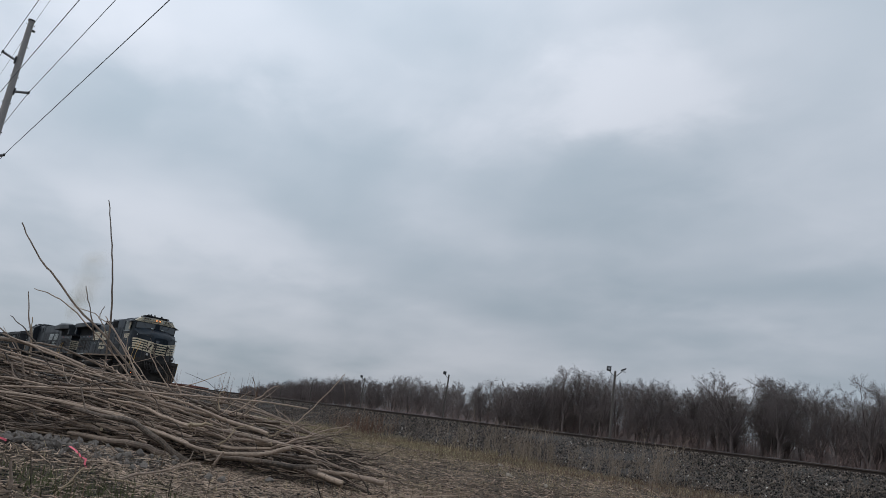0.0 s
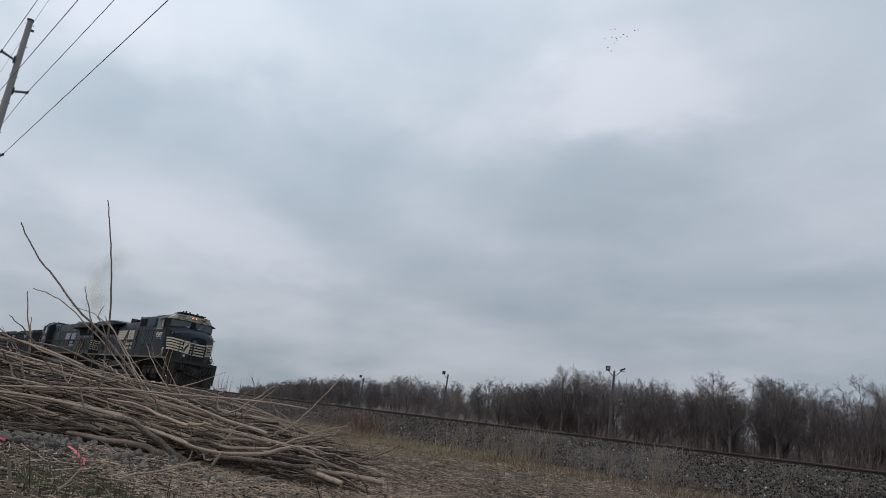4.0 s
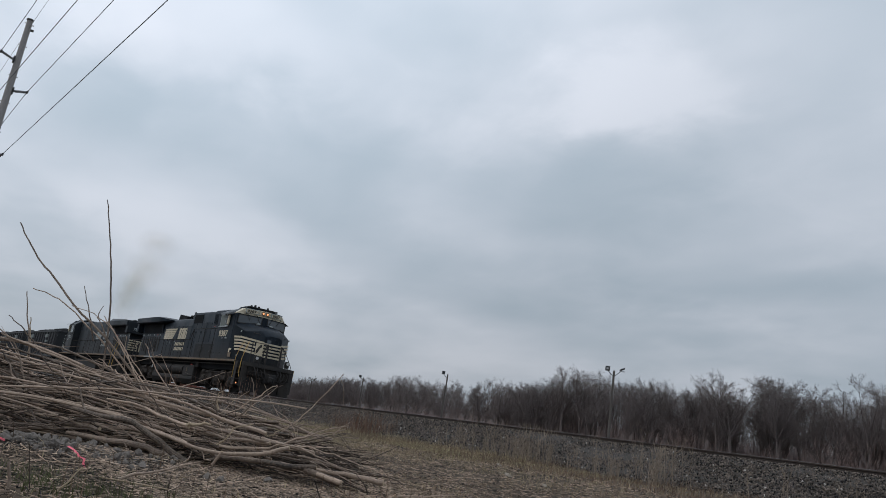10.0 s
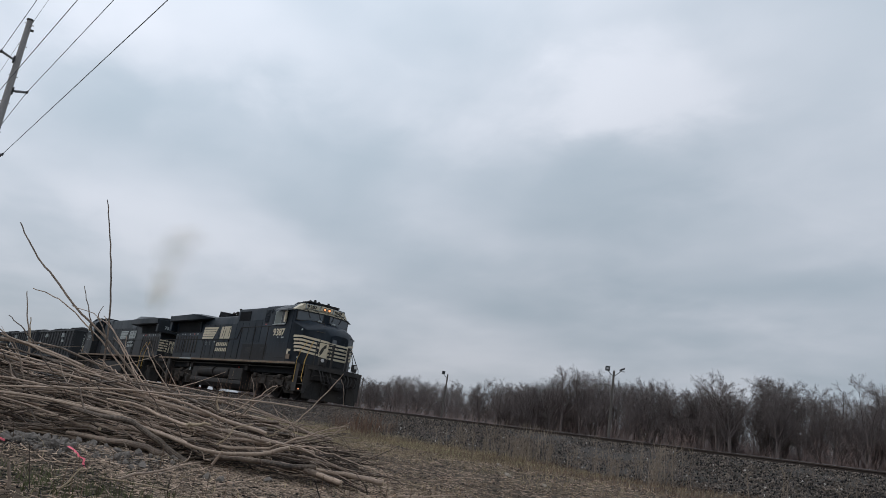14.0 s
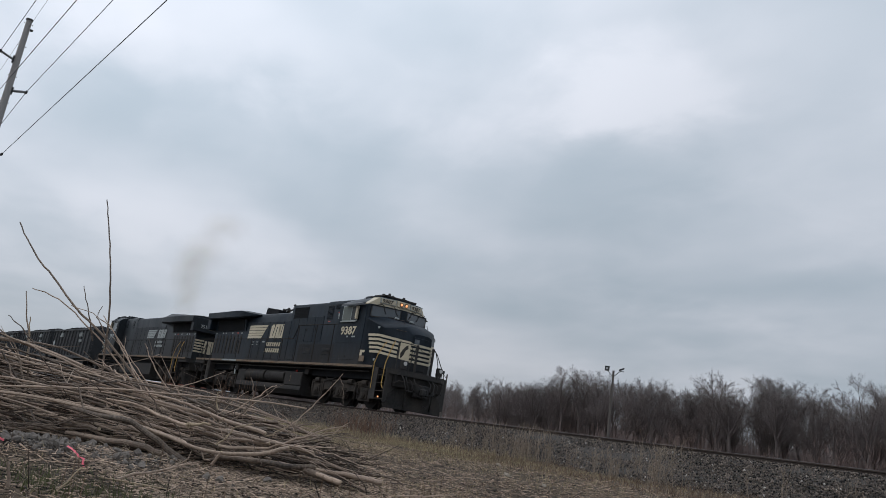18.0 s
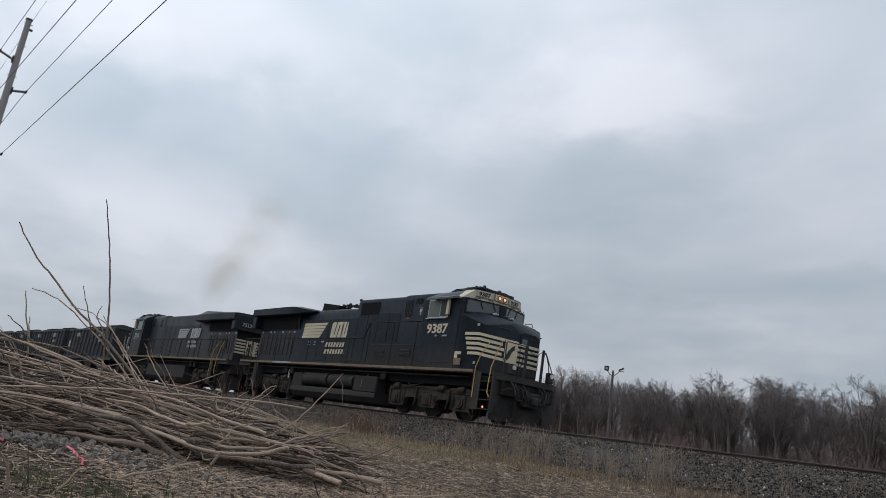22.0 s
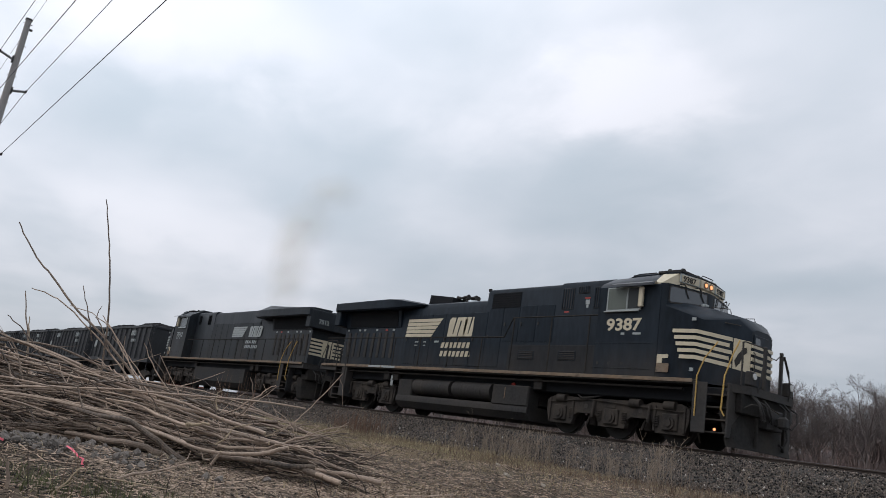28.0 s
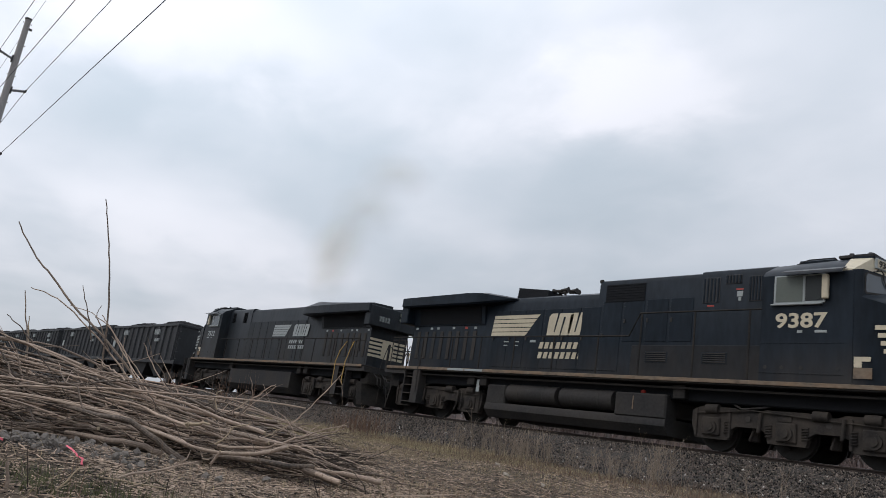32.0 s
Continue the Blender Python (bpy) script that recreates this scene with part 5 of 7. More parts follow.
# ---- poles and wires ----
def utility_pole():
    root = thing("utility_pole", "tall weathered wooden power pole with grey post insulators", "utility pole", "power line")
    part("pole", Geo().tube([(0, 0, 0), (0, 0, 5), (0, 0, 10), (0, 0, 14.0)], 0.18, 16, 0.105), M["pole"], root)
    part("pole_cap", Geo().tube([(0, 0, 14.0), (0, 0, 14.06)], 0.13, 16), M["lampmetal"], root)
    for s, z, out in ((-1, 12.25, 0.62), (1, 11.02, 0.62), (-1, 9.71, 0.62), (1, 8.34, 0.44)):
        g = Geo().box(-0.09, 0.09, s * 0.11, s * 0.17, z - 0.14, z + 0.14, 0.015)
        arm = part("insulator", g, M["lampmetal"], root, "grey polymer line post insulator")
        part("rod", Geo().tube([(0, s * 0.15, z), (0, s * out, z + 0.14)], 0.042, 10), M["polymer"], arm)
        for k in range(7):
            f = (k + 0.5) / 7
            y0 = 0.19 + (out - 0.24) * f
            part("shed", Geo().tube([(0, s * y0, z + 0.14 * (y0 - 0.15) / (out - 0.15)), (0, s * (y0 + 0.018), z + 0.005 + 0.14 * (y0 - 0.15) / (out - 0.15))], 0.058, 12), M["polymer"], arm)
        part("clamp", Geo().box(-0.09, 0.09, s * out - 0.035, s * out + 0.035, z + 0.10, z + 0.19, 0.012), M["lampmetal"], arm)
    part("bracket", Geo().box(-0.04, 0.04, 0.0, 0.22, 13.6, 13.68, 0.01), M["lampmetal"], root)
    for z in (13.85, 12.9, 11.6, 10.5, 9.3, 7.6):
        part("bolt", Geo().disc((0.0, -0.14, z), (0, 1, 0), 0.02, 0.03, 8), M["lampmetal"], root)
        part("bolt", Geo().disc((0.0, 0.14, z), (0, 1, 0), 0.02, 0.05, 8), M["lampmetal"], root)
    return root


POLE_X = (-32.85, 30.0, -96.0)
pole_a = utility_pole()
pole_a.matrix_basis = pose(POLE_X[0], 2.97, -0.02, 0, 0, 0)
pole_b = copy_thing(pole_a, pose(POLE_X[1], 3.75, -0.02))
pole_c = copy_thing(pole_a, pose(POLE_X[2], 2.1, 0.0))


def wires():
    ends = (("power_wire", -0.62, 12.39, 3.43, 12.39), ("power_wire", 0.62, 11.16, 4.9, 11.46), ("power_wire", -0.62, 9.85, 4.0, 9.98),
            ("power_wire", 0.44, 8.48, 4.5, 9.1), ("shield_wire", 0.03, 13.66, 3.43, 13.9))
    for name, off, z, y1, z1 in ends:
        pts = []
        for k in range(13):
            u = k / 12
            sag = 4 * u * (1 - u) * 0.03
            pts.append((POLE_X[0] + (POLE_X[1] - POLE_X[0]) * u, 2.97 + off + (y1 - 2.97 - off) * u, z + (z1 - z) * u - sag))
        back = [(POLE_X[0] + (POLE_X[2] - POLE_X[0]) * u, 2.97 + off - 0.87 * u, z - 4 * u * (1 - u) * 1.1) for u in (1, 0.85, 0.7, 0.55, 0.4, 0.25, 0.1)]
        r = 0.011 if name == "power_wire" else 0.006
        ob = new(name, Geo().tube(back + pts, r, 6).mesh(name, M["wire"]))
        tagged(ob, "thin dark overhead conductor strung between poles", "wire", "power line wires")


wires()


def yard_light(h, heads):
    root = thing("yard_light", "wooden pole with dark floodlights at the top", "light pole", "yard lights beyond the track")
    part("pole", Geo().tube([(0, 0, 0), (0, 0, h * 0.5), (0, 0, h)], 0.15, 10, 0.10), M["yardpole"], root)
    for s in heads:
        part("bracket", Geo().tube([(0, 0, h - 0.6), (s * 0.5, 0, h - 0.12), (s * 0.62, 0, h)], 0.035, 6), M["lampmetal"], root)
        if len(heads) > 1 and s > 0:
            hd = part("floodlight", Geo().loft([[(0.5 + k * 0.5, -q, h + 0.02 + k * 0.22), (0.5 + k * 0.5, q, h + 0.02 + k * 0.22), (0.5 + k * 0.5, q, h + 0.16 + k * 0.22), (0.5 + k * 0.5, -q, h + 0.16 + k * 0.22)] for k, q in ((0.0, 0.08), (0.4, 0.17), (1.0, 0.14))]), M["lampmetal"], root)
            part("visor", Geo().box(0.6, 1.0, -0.15, 0.15, h - 0.02, h + 0.02, 0.01), M["lampmetal"], hd)
            continue
        hd = part("floodlight", Geo().box(s * 0.62 - 0.22, s * 0.62 + 0.22, -0.25, 0.25, h - 0.05, h + 0.32, 0.04), M["lampmetal"], root)
        part("lens", Geo().box(s * 0.62 - 0.12, s * 0.62 + 0.12, -0.27, -0.25, h + 0.04, h + 0.24, 0.01), M["lens"] if len(heads) > 1 and s < 0 else M["glass"], hd)
        part("visor", Geo().box(s * 0.62 - 0.24, s * 0.62 + 0.24, -0.4, -0.2, h + 0.31, h + 0.34, 0.01), M["lampmetal"], hd)
    return root


for x, y, h, heads, turn, lean in ((-47.9, 59.4, 9.3, (-1, 1), 38, -0.6), (-83.5, 67.7, 9.2, (-1,), 50, 0.4), (-120.4, 78.3, 9.2, (-1,), 55, -1.0),
                                   (-158.0, 88.8, 9.2, (-1, 1), 58, -0.5), (-203.4, 104.4, 9.2, (1,), 60, 0.5)):
    yl = yard_light(h, heads)
    yl.matrix_basis = pose(x, y, 0.1, 0, lean, turn)


# ---- woods ----
def bare_tree(seed, h):
    """A leafless broadleaf tree: a trunk that forks into leaders, with limbs that arch up and end in fine twigs."""
    rng = random.Random(seed)
    root = thing("bare_tree", "leafless grey-brown tree in the wood", "tree", "trees of the far wood")
    trunk, crown = Geo(), Geo()

    def limb(g, p, d, length, r0, r1, n, lift, wob, sides):
        pts, q, a = [p], p.copy(), d.copy()
        for _ in range(n):
            a = (a + Vector((rng.gauss(0, wob), rng.gauss(0, wob), lift + rng.gauss(0, wob * 0.5)))).normalized()
            q = q + a * length / n
            pts.append(q.copy())
        g.tube(pts, r0, sides, r1, caps=False)
        return pts

    def fork(pts, u, spread):
        """A place u along a limb and a direction that leaves it."""
        n = len(pts) - 1
        i = min(int(u * n), n - 1)
        a = (pts[i + 1] - pts[i]).normalized()
        side = Vector((rng.gauss(0, 1), rng.gauss(0, 1), rng.gauss(0, 0.5)))
        side = (side - a * side.dot(a)).normalized()
        return pts[i].lerp(pts[i + 1], min(u * n - i, 1.0)), (a + side * spread).normalized()

    bole = rng.uniform(0.36, 0.52) * h
    stem = limb(trunk, Vector((0, 0, -0.2)), Vector((rng.gauss(0, 0.05), rng.gauss(0, 0.05), 1)).normalized(), bole, h * 0.0135, h * 0.0105, 4, 0.02, 0.04, 6)
    leaders = []
    count = rng.randint(3, 5)
    turn = rng.uniform(0, 6.28)
    for k in range(count):
        a = turn + 6.28 * k / count + rng.gauss(0, 0.3)
        tilt = rng.uniform(0.10, 0.62)
        d = Vector((math.cos(a) * tilt, math.sin(a) * tilt, 1)).normalized()
        leaders.append(limb(trunk, stem[-1], d, (h - bole) * rng.uniform(0.66, 0.88), h * 0.0070, h * 0.0008, 7, 0.02, 0.07, 4))
    for k in range(rng.randint(2, 4)):
        p, d = fork(stem, rng.uniform(0.72, 0.98), 0.9)
        leaders.append(limb(trunk, p, d, h * rng.uniform(0.18, 0.28), h * 0.0045, h * 0.001, 6, 0.09, 0.07, 4))
    for line in leaders:
        for k in range(13):
            u = min(0.20 + 0.80 * (k + rng.random() * 0.8) / 13, 1.0)
            p, d = fork(line, u, rng.uniform(0.5, 1.1))
            b = limb(crown, p, d, h * rng.uniform(0.12, 0.19) * (1.25 - 0.72 * u), 0.020, 0.007, 3, 0.035, 0.12, 3)
            for j in range(10):
                p, d = fork(b, 0.15 + 0.85 * (j + rng.random() * 0.6) / 10, rng.uniform(0.5, 1.2))
                c = limb(crown, p, d, h * rng.uniform(0.035, 0.065), 0.009, 0.004, 2, 0.03, 0.18, 3)
                for _ in range(8):
                    p, d = fork(c, rng.uniform(0.1, 1.0), rng.uniform(0.5, 1.8))
                    limb(crown, p, d, h * rng.uniform(0.010, 0.024), 0.0055, 0.0035, 1, 0.0, 0.1, 3)
    part("trunk", trunk, M["bole"], root)
    part("crown", crown, M["bough"], root)
    return root, float(np.percentile([p[2] for p in crown.v], 98.5))


def wood_line(x):
    """Lateral distance of the edge of the wood."""
    return 97.0 if x > -95 else 97.0 + (-95 - x) * 0.36


WOOD_TOP = ((-700, 19.5), (-500, 19.6), (-300, 20.0), (-234, 18.2), (-155, 15.8), (-135, 14.0), (-119, 14.1), (-97, 13.3), (-88, 15.9), (-82, 15.7), (-71, 13.7), (-66, 14.1),
            (-59, 16.4), (-53, 15.1), (-44, 13.9), (-41, 16.2), (-30, 16.1), (0, 15.0))


def wood_height(x):
    """Height of the wood along its edge."""
    return float(np.interp(x, [p[0] for p in WOOD_TOP], [p[1] for p in WOOD_TOP]))


def woods():
    kinds = [bare_tree(s, h) for s, h in ((1, 15.0), (2, 13.5), (3, 14.5), (4, 12.0), (5, 15.5), (6, 13.0), (7, 11.0))]
    rng = random.Random(11)
    spots = []
    x = -18.0
    while x > -640:
        near = x > -120
        for row in range(6 if near else 3):
            spots.append((x + rng.uniform(-1.5, 1.5), wood_line(x) + row * (3.4 if near else 8) + rng.uniform(-1.8, 1.8), row))
        x -= rng.uniform(3.0, 4.8) if near else rng.uniform(5.5, 9.0)
    used = set()
    for x, y, row in spots:
        k = rng.randrange(len(kinds))
        # heights wander along the edge: taller groups with lower growth between
        wave = wood_height(x)
        m = pose(x, y, 0.1, rng.gauss(0, 1.5), rng.gauss(0, 1.5), rng.uniform(0, 360))
        ob = kinds[k][0] if k not in used else copy_thing(kinds[k][0], m)
        used.add(k)
        s = wave * rng.uniform(0.80, 0.95) * (1 + 0.015 * row) / kinds[k][1]
        ob.matrix_basis = m @ Matrix.Diagonal((s, s, s, 1))
    # undergrowth: round leafless bushes, each a cloud of short twigs, that close the foot of the wood
    nrng = np.random.default_rng(8)
    bushes, stems = 3000, 62
    bx = -16 - 560 * nrng.random(bushes) ** 2.0
    by = np.array([wood_line(v) for v in bx]) + np.where(nrng.random(bushes) < 0.3, nrng.uniform(13, 42, bushes), nrng.uniform(-6, 13, bushes) * np.where(bx > -130, 1, 1.6))
    bh = nrng.uniform(5.6, 9.6, bushes) * (1.0 + 0.3 * np.sin(bx * 0.21) * np.sin(bx * 0.057 + 1)) * np.where(bx < -130, 1.25, 1)
    br = bh * nrng.uniform(0.26, 0.42, bushes)
    count = bushes * stems
    x, y, hgt, rad = (np.repeat(q, stems) for q in (bx, by, bh, br))
    # points spread through a dome
    az, el = nrng.uniform(0, 2 * np.pi, count), np.arcsin(nrng.uniform(0.12, 1, count))
    q = nrng.random(count) ** 0.45
    out = np.stack([np.cos(az) * np.cos(el), np.sin(az) * np.cos(el), np.sin(el)], 1)
    p0 = np.stack([x, y, 0 * x], 1) + out * (q * 0.86)[:, None] * np.stack([rad, rad, hgt], 1)
    p0[:, 2] = np.maximum(p0[:, 2], 0.05)
    way = out * 0.8 + nrng.normal(0, 0.55, (count, 3)) + np.array([0, 0, 0.55])
    way /= np.linalg.norm(way, axis=1)[:, None]
    p2 = p0 + way * (nrng.uniform(0.5, 1.5, count) * np.where(q < 0.5, 1.5, 1))[:, None]
    w = nrng.uniform(0.009, 0.022, count) * np.where(q < 0.5, 1.5, 1) * np.where(x < -130, 1.6, 1)
    side, deep = np.stack([w, 0 * w, 0 * w], 1), np.stack([0 * w, w, 0 * w], 1)
    v = np.stack([p0 - side, p0 + side, p0 + deep, p2], 1)
    f = np.array([(0, 1, 3), (1, 2, 3), (2, 0, 3)])[None] + (np.arange(count) * 4)[:, None, None]
    tagged(new("undergrowth", fast_mesh("undergrowth", v.reshape(-1, 3), f.reshape(-1, 3), M["brush"])), "dense leafless red-brown bushes along the wood", "undergrowth", kind="stuff")

    # the thicket deeper in the wood
    count = 40000
    x = -10 - 640 * nrng.random(count) ** 1.4
    y = np.array([wood_line(v) for v in x]) + nrng.uniform(14, 60, count)
    hgt = nrng.uniform(6.0, 11.5, count)
    w = nrng.uniform(0.08, 0.26, count)
    p0 = np.stack([x, y, np.zeros(count)], 1)
    side, deep = np.stack([w, 0 * w, 0 * w], 1), np.stack([0 * w, w, 0 * w], 1)
    p2 = p0 + np.stack([nrng.normal(0, 1.4, count), nrng.normal(0, 1.4, count), hgt], 1)
    v = np.stack([p0 - side, p0 + side, p0 + deep, p2], 1)
    f = np.array([(0, 1, 3), (1, 2, 3), (2, 0, 3)])[None] + (np.arange(count) * 4)[:, None, None]
    tagged(new("distant_wood", fast_mesh("distant_wood", v.reshape(-1, 3), f.reshape(-1, 3), M["bough"])), "leafless stems of the wood far behind", "wood", kind="stuff")


woods()


# ---- low rust-red stack beside the track ----
def steel_stack():
    root = thing("rail_stack", "low stack of rust-red steel rails beside the track", "rail stack", m=pose(-64.6, 24.5, 0.95, 0, 0, -2))
    for k in range(6):
        for j in range(3):
            part("steel_bar", Geo().box(-4.4 + 0.3 * j, 4.2 - 0.6 * j - 0.1 * k * (j == 1), -0.9 + k * 0.3, -0.72 + k * 0.3, 0.02 + j * 0.26, 0.24 + j * 0.26, 0.02), M["gond"], root)
    for x in (-3.2, 0, 3.2):
        part("bearer", Geo().box(x - 0.15, x + 0.15, -1.2, 1.2, -0.95, 0.02, 0.02), M["tie"], root)


steel_stack()


# ---- brush pile ----
RIGHT, AHEAD = Vector((0.60674, 0.79490, 0)), Vector((-0.79490, 0.60674, 0))


def pile_point(u, w, z):
    """u to the right across the pile, w away from the stand, z up."""
    return RIGHT * u + AHEAD * w + Vector((0, 0, z))


def pile_top(u):
    """Height of the pile's back along its length."""
    knots = ((-6.5, 0.95), (-4.0, 0.84), (-2.6, 0.60), (-1.5, 0.48), (-0.7, 0.33), (-0.2, 0.10), (0.3, 0.03))
    for (a, za), (b, zb) in zip(knots, knots[1:]):
        if u <= b:
            q = max(0.0, (u - a) / (b - a))
            return za + (zb - za) * q
    return 0.03


def bend(pts, rng, amount):
    """Adds the small crooks of a real stick."""
    out = []
    for i, p in enumerate(pts):
        k = amount if 0 < i < len(pts) - 1 else amount * 0.3
        out.append(p + Vector((rng.gauss(0, k), rng.gauss(0, k), rng.gauss(0, k))))
    return out


TAPE = ((-2.248, 5.30, 0.138), (-2.202, 5.28, 0.124), (-2.157, 5.26, 0.102), (-2.138, 5.25, 0.087), (-2.098, 5.24, 0.079), (-2.094, 5.23, 0.052), (-2.069, 5.22, 0.017))
TAPE_END = ((-2.762, 5.4, 0.115), (-2.738, 5.4, 0.111), (-2.713, 5.4, 0.104))


def brush_pile():
    rng = random.Random(21)
    root = thing("brush_pile", "heap of cut leafless branches lying on the ground", "brush pile")

    def stick(pts, r0, r1, name="branch", n=6, cut=False, label=""):
        pts = [Vector(p) for p in pts]
        ob = part(name, Geo().tube(pts, r0, n, r1), M["bark"], root, label)
        if cut:
            d = (pts[0] - pts[1]).normalized()
            part("cut_end", Geo().tube([pts[0], pts[0] + d * 0.004], r0 * 0.93, 10), M["cut"], ob, "pale sawn end")
        return ob

    def spline(pts, n):
        """Points evenly along a smooth line through a few."""
        out, k = [], len(pts) - 1
        for i in range(n + 1):
            u = i / n * k
            j = min(int(u), k - 1)
            f = u - j
            p0, p1, p2, p3 = pts[max(j - 1, 0)], pts[j], pts[j + 1], pts[min(j + 2, k)]
            out.append(0.5 * ((2 * p1) + (p2 - p0) * f + (2 * p0 - 5 * p1 + 4 * p2 - p3) * f * f + (3 * p1 - p0 - 3 * p2 + p3) * f ** 3))
        return out

    # the bulk of the pile: long supple sticks, butts towards the thin end, each in one easy curve
    for k in range(200):
        deep = rng.random()
        w0 = 6.72 + 1.55 * deep
        u0 = rng.uniform(-2.5, -0.75) if k % 3 else rng.uniform(-4.6, -2.0)
        length = rng.uniform(1.7, 3.4)
        q0, q1 = rng.random() ** 0.8, rng.random() ** 0.8
        q1 = q0 + (q1 - q0) * 0.55
        face = min(1.0, 0.30 + 0.75 * (w0 - 6.6))        # the near face of the heap slopes back
        if k % 3 == 0:                                   # where the heap is high its top hangs over its foot
            w0, face = 6.95 + 1.0 * (1 - q0) + 0.4 * deep, 1.0
        drift, bow, dip = rng.gauss(0.1, 0.3), rng.gauss(0.0, 0.10), rng.gauss(0, 0.05)
        knots = []
        for i in range(6):
            f = i / 5
            u = u0 - length * f
            z = (q0 + (q1 - q0) * f) * pile_top(u) * face + bow * math.sin(math.pi * f) + dip * math.sin(2 * math.pi * f)
            knots.append(pile_point(u, w0 + drift * f + rng.gauss(0, 0.03), max(min(z, pile_top(u) + 0.04), 0.0) + 0.025))
        r = rng.choice((0.006, 0.007, 0.008, 0.009, 0.010, 0.011, 0.012, 0.014, 0.016, 0.019))
        line = bend(spline(knots, 13), rng, 0.0035)
        if k % 2 and r < 0.0105:
            # the thin end towards the foot of the pile, springing up a little
            rise = rng.uniform(0.0, 0.10)
            line = [p + Vector((0, 0, rise * (1 - i / 13) ** 3)) + RIGHT * 0.2 * (1 - i / 13) for i, p in enumerate(line)]
            stick(line[::-1], r, r * 0.35)
        else:
            stick(line, r, r * 0.45, cut=r > 0.0105)
    # the tangle of fine twigs inside, its dark colour standing for shade in the gaps
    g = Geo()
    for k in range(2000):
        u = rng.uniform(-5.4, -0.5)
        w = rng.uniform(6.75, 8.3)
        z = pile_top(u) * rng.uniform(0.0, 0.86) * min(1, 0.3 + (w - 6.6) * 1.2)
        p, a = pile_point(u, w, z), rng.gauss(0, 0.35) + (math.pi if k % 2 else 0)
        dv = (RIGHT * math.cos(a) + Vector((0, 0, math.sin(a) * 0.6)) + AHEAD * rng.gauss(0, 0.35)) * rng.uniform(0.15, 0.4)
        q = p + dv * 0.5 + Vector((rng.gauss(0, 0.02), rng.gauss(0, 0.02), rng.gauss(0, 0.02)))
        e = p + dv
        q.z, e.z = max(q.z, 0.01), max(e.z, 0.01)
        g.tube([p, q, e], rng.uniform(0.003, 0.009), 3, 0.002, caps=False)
    tagged(part("twig_tangle", g, M["tangle"], root, "tangle of fine twigs, coloured dark for the shade inside the heap", smooth=0), kind="stuff")
    # crooked branches that cross the others
    for k in range(26):
        u = rng.uniform(-4.6, -0.6)
        w = 6.6 + 0.9 * rng.random()
        z = pile_top(u) * min(1, 0.5 + (w - 6.5) * 0.9)
        a, ln = rng.uniform(0.25, 0.9) * (1 if rng.random() < 0.7 else -1), rng.uniform(0.5, 1.3)
        p = pile_point(u, w, z * rng.uniform(0.25, 0.75))
        dv = -RIGHT * math.cos(a) + Vector((0, 0, math.sin(a) * 0.7)) + AHEAD * rng.gauss(0.1, 0.2)
        sag = rng.gauss(0, 0.10)
        pts = [p + dv * ln * f + Vector((0, 0, sag * math.sin(math.pi * f))) for f in (0, 0.16, 0.33, 0.5, 0.66, 0.83, 1)]
        pts = [Vector((q.x, q.y, max(q.z, 0.015))) for q in bend(pts, rng, 0.022)]
        r = rng.uniform(0.004, 0.009)
        ob = stick(pts, r, r * 0.35, "crooked_branch")
        for q in (pts[3], pts[4]):
            t = (dv + Vector((rng.gauss(0, 0.5), rng.gauss(0, 0.3), 0.5))).normalized() * rng.uniform(0.08, 0.25)
            part("side_twig", Geo().tube([q, q + t * 0.5 + Vector((0, 0, 0.015)), q + t], r * 0.5, 5, r * 0.25), M["bark"], ob)
    # thick stems at the foot
    def stem(r, *knots):
        stick(bend(spline([pile_point(*p) for p in knots], 12), rng, 0.004), r, r * 0.6, "stem", 10, True, "thick grey-brown stem with a sawn end")

    def branch(r, *knots):
        stick(bend(spline([pile_point(*p) for p in knots], 14), rng, 0.004), r, r * 0.55, "branch", 7, r > 0.0125)

    def springy(r, *knots):
        """A whip whose thin end springs free of the pile, with a side shoot."""
        line = bend(spline([pile_point(*p) for p in knots], 14), rng, 0.006)
        ob = stick(line, r, r * 0.3, "whip")
        q, way = line[9], (line[11] - line[8]).normalized()
        tip = q + way * rng.uniform(0.08, 0.2) + Vector((0, 0, rng.uniform(-0.04, 0.09)))
        part("side_twig", Geo().tube([q, q.lerp(tip, 0.5) + Vector((0, 0, 0.012)), tip], r * 0.45, 5, r * 0.2), M["bark"], ob)

    def peeled(r, *knots):
        part("peeled_stick", Geo().tube(bend(spline([pile_point(*p) for p in knots], 9), rng, 0.006), r, 7, r * 0.6), M["cut"], root, "pale peeled stick")

    def dead(r, *knots):
        part("dark_stick", Geo().tube(bend(spline([pile_point(*p) for p in knots], 9), rng, 0.006), r, 6, r * 0.5), M["tangle"], root, "thin dark stick")

    stem(0.029, (-1.8, 6.5, 0.064), (-1.91, 6.5, 0.112), (-2.04, 6.5, 0.184), (-2.22, 6.5, 0.269), (-2.38, 6.52, 0.319), (-2.62, 6.6, 0.315), (-3.0, 6.8, 0.34))
    stem(0.030, (-1.9, 6.55, 0.047), (-2.08, 6.55, 0.104), (-2.28, 6.55, 0.138), (-2.5, 6.6, 0.131), (-2.9, 6.75, 0.13))
    stem(0.030, (-0.54, 6.55, 0.076), (-0.8, 6.57, 0.131), (-1.0, 6.6, 0.144), (-1.29, 6.6, 0.149), (-1.6, 6.6, 0.13))
    stem(0.024, (-0.77, 6.6, 0.17), (-0.99, 6.51, 0.15), (-1.17, 6.58, 0.15), (-1.38, 6.64, 0.15), (-1.7, 6.7, 0.08))
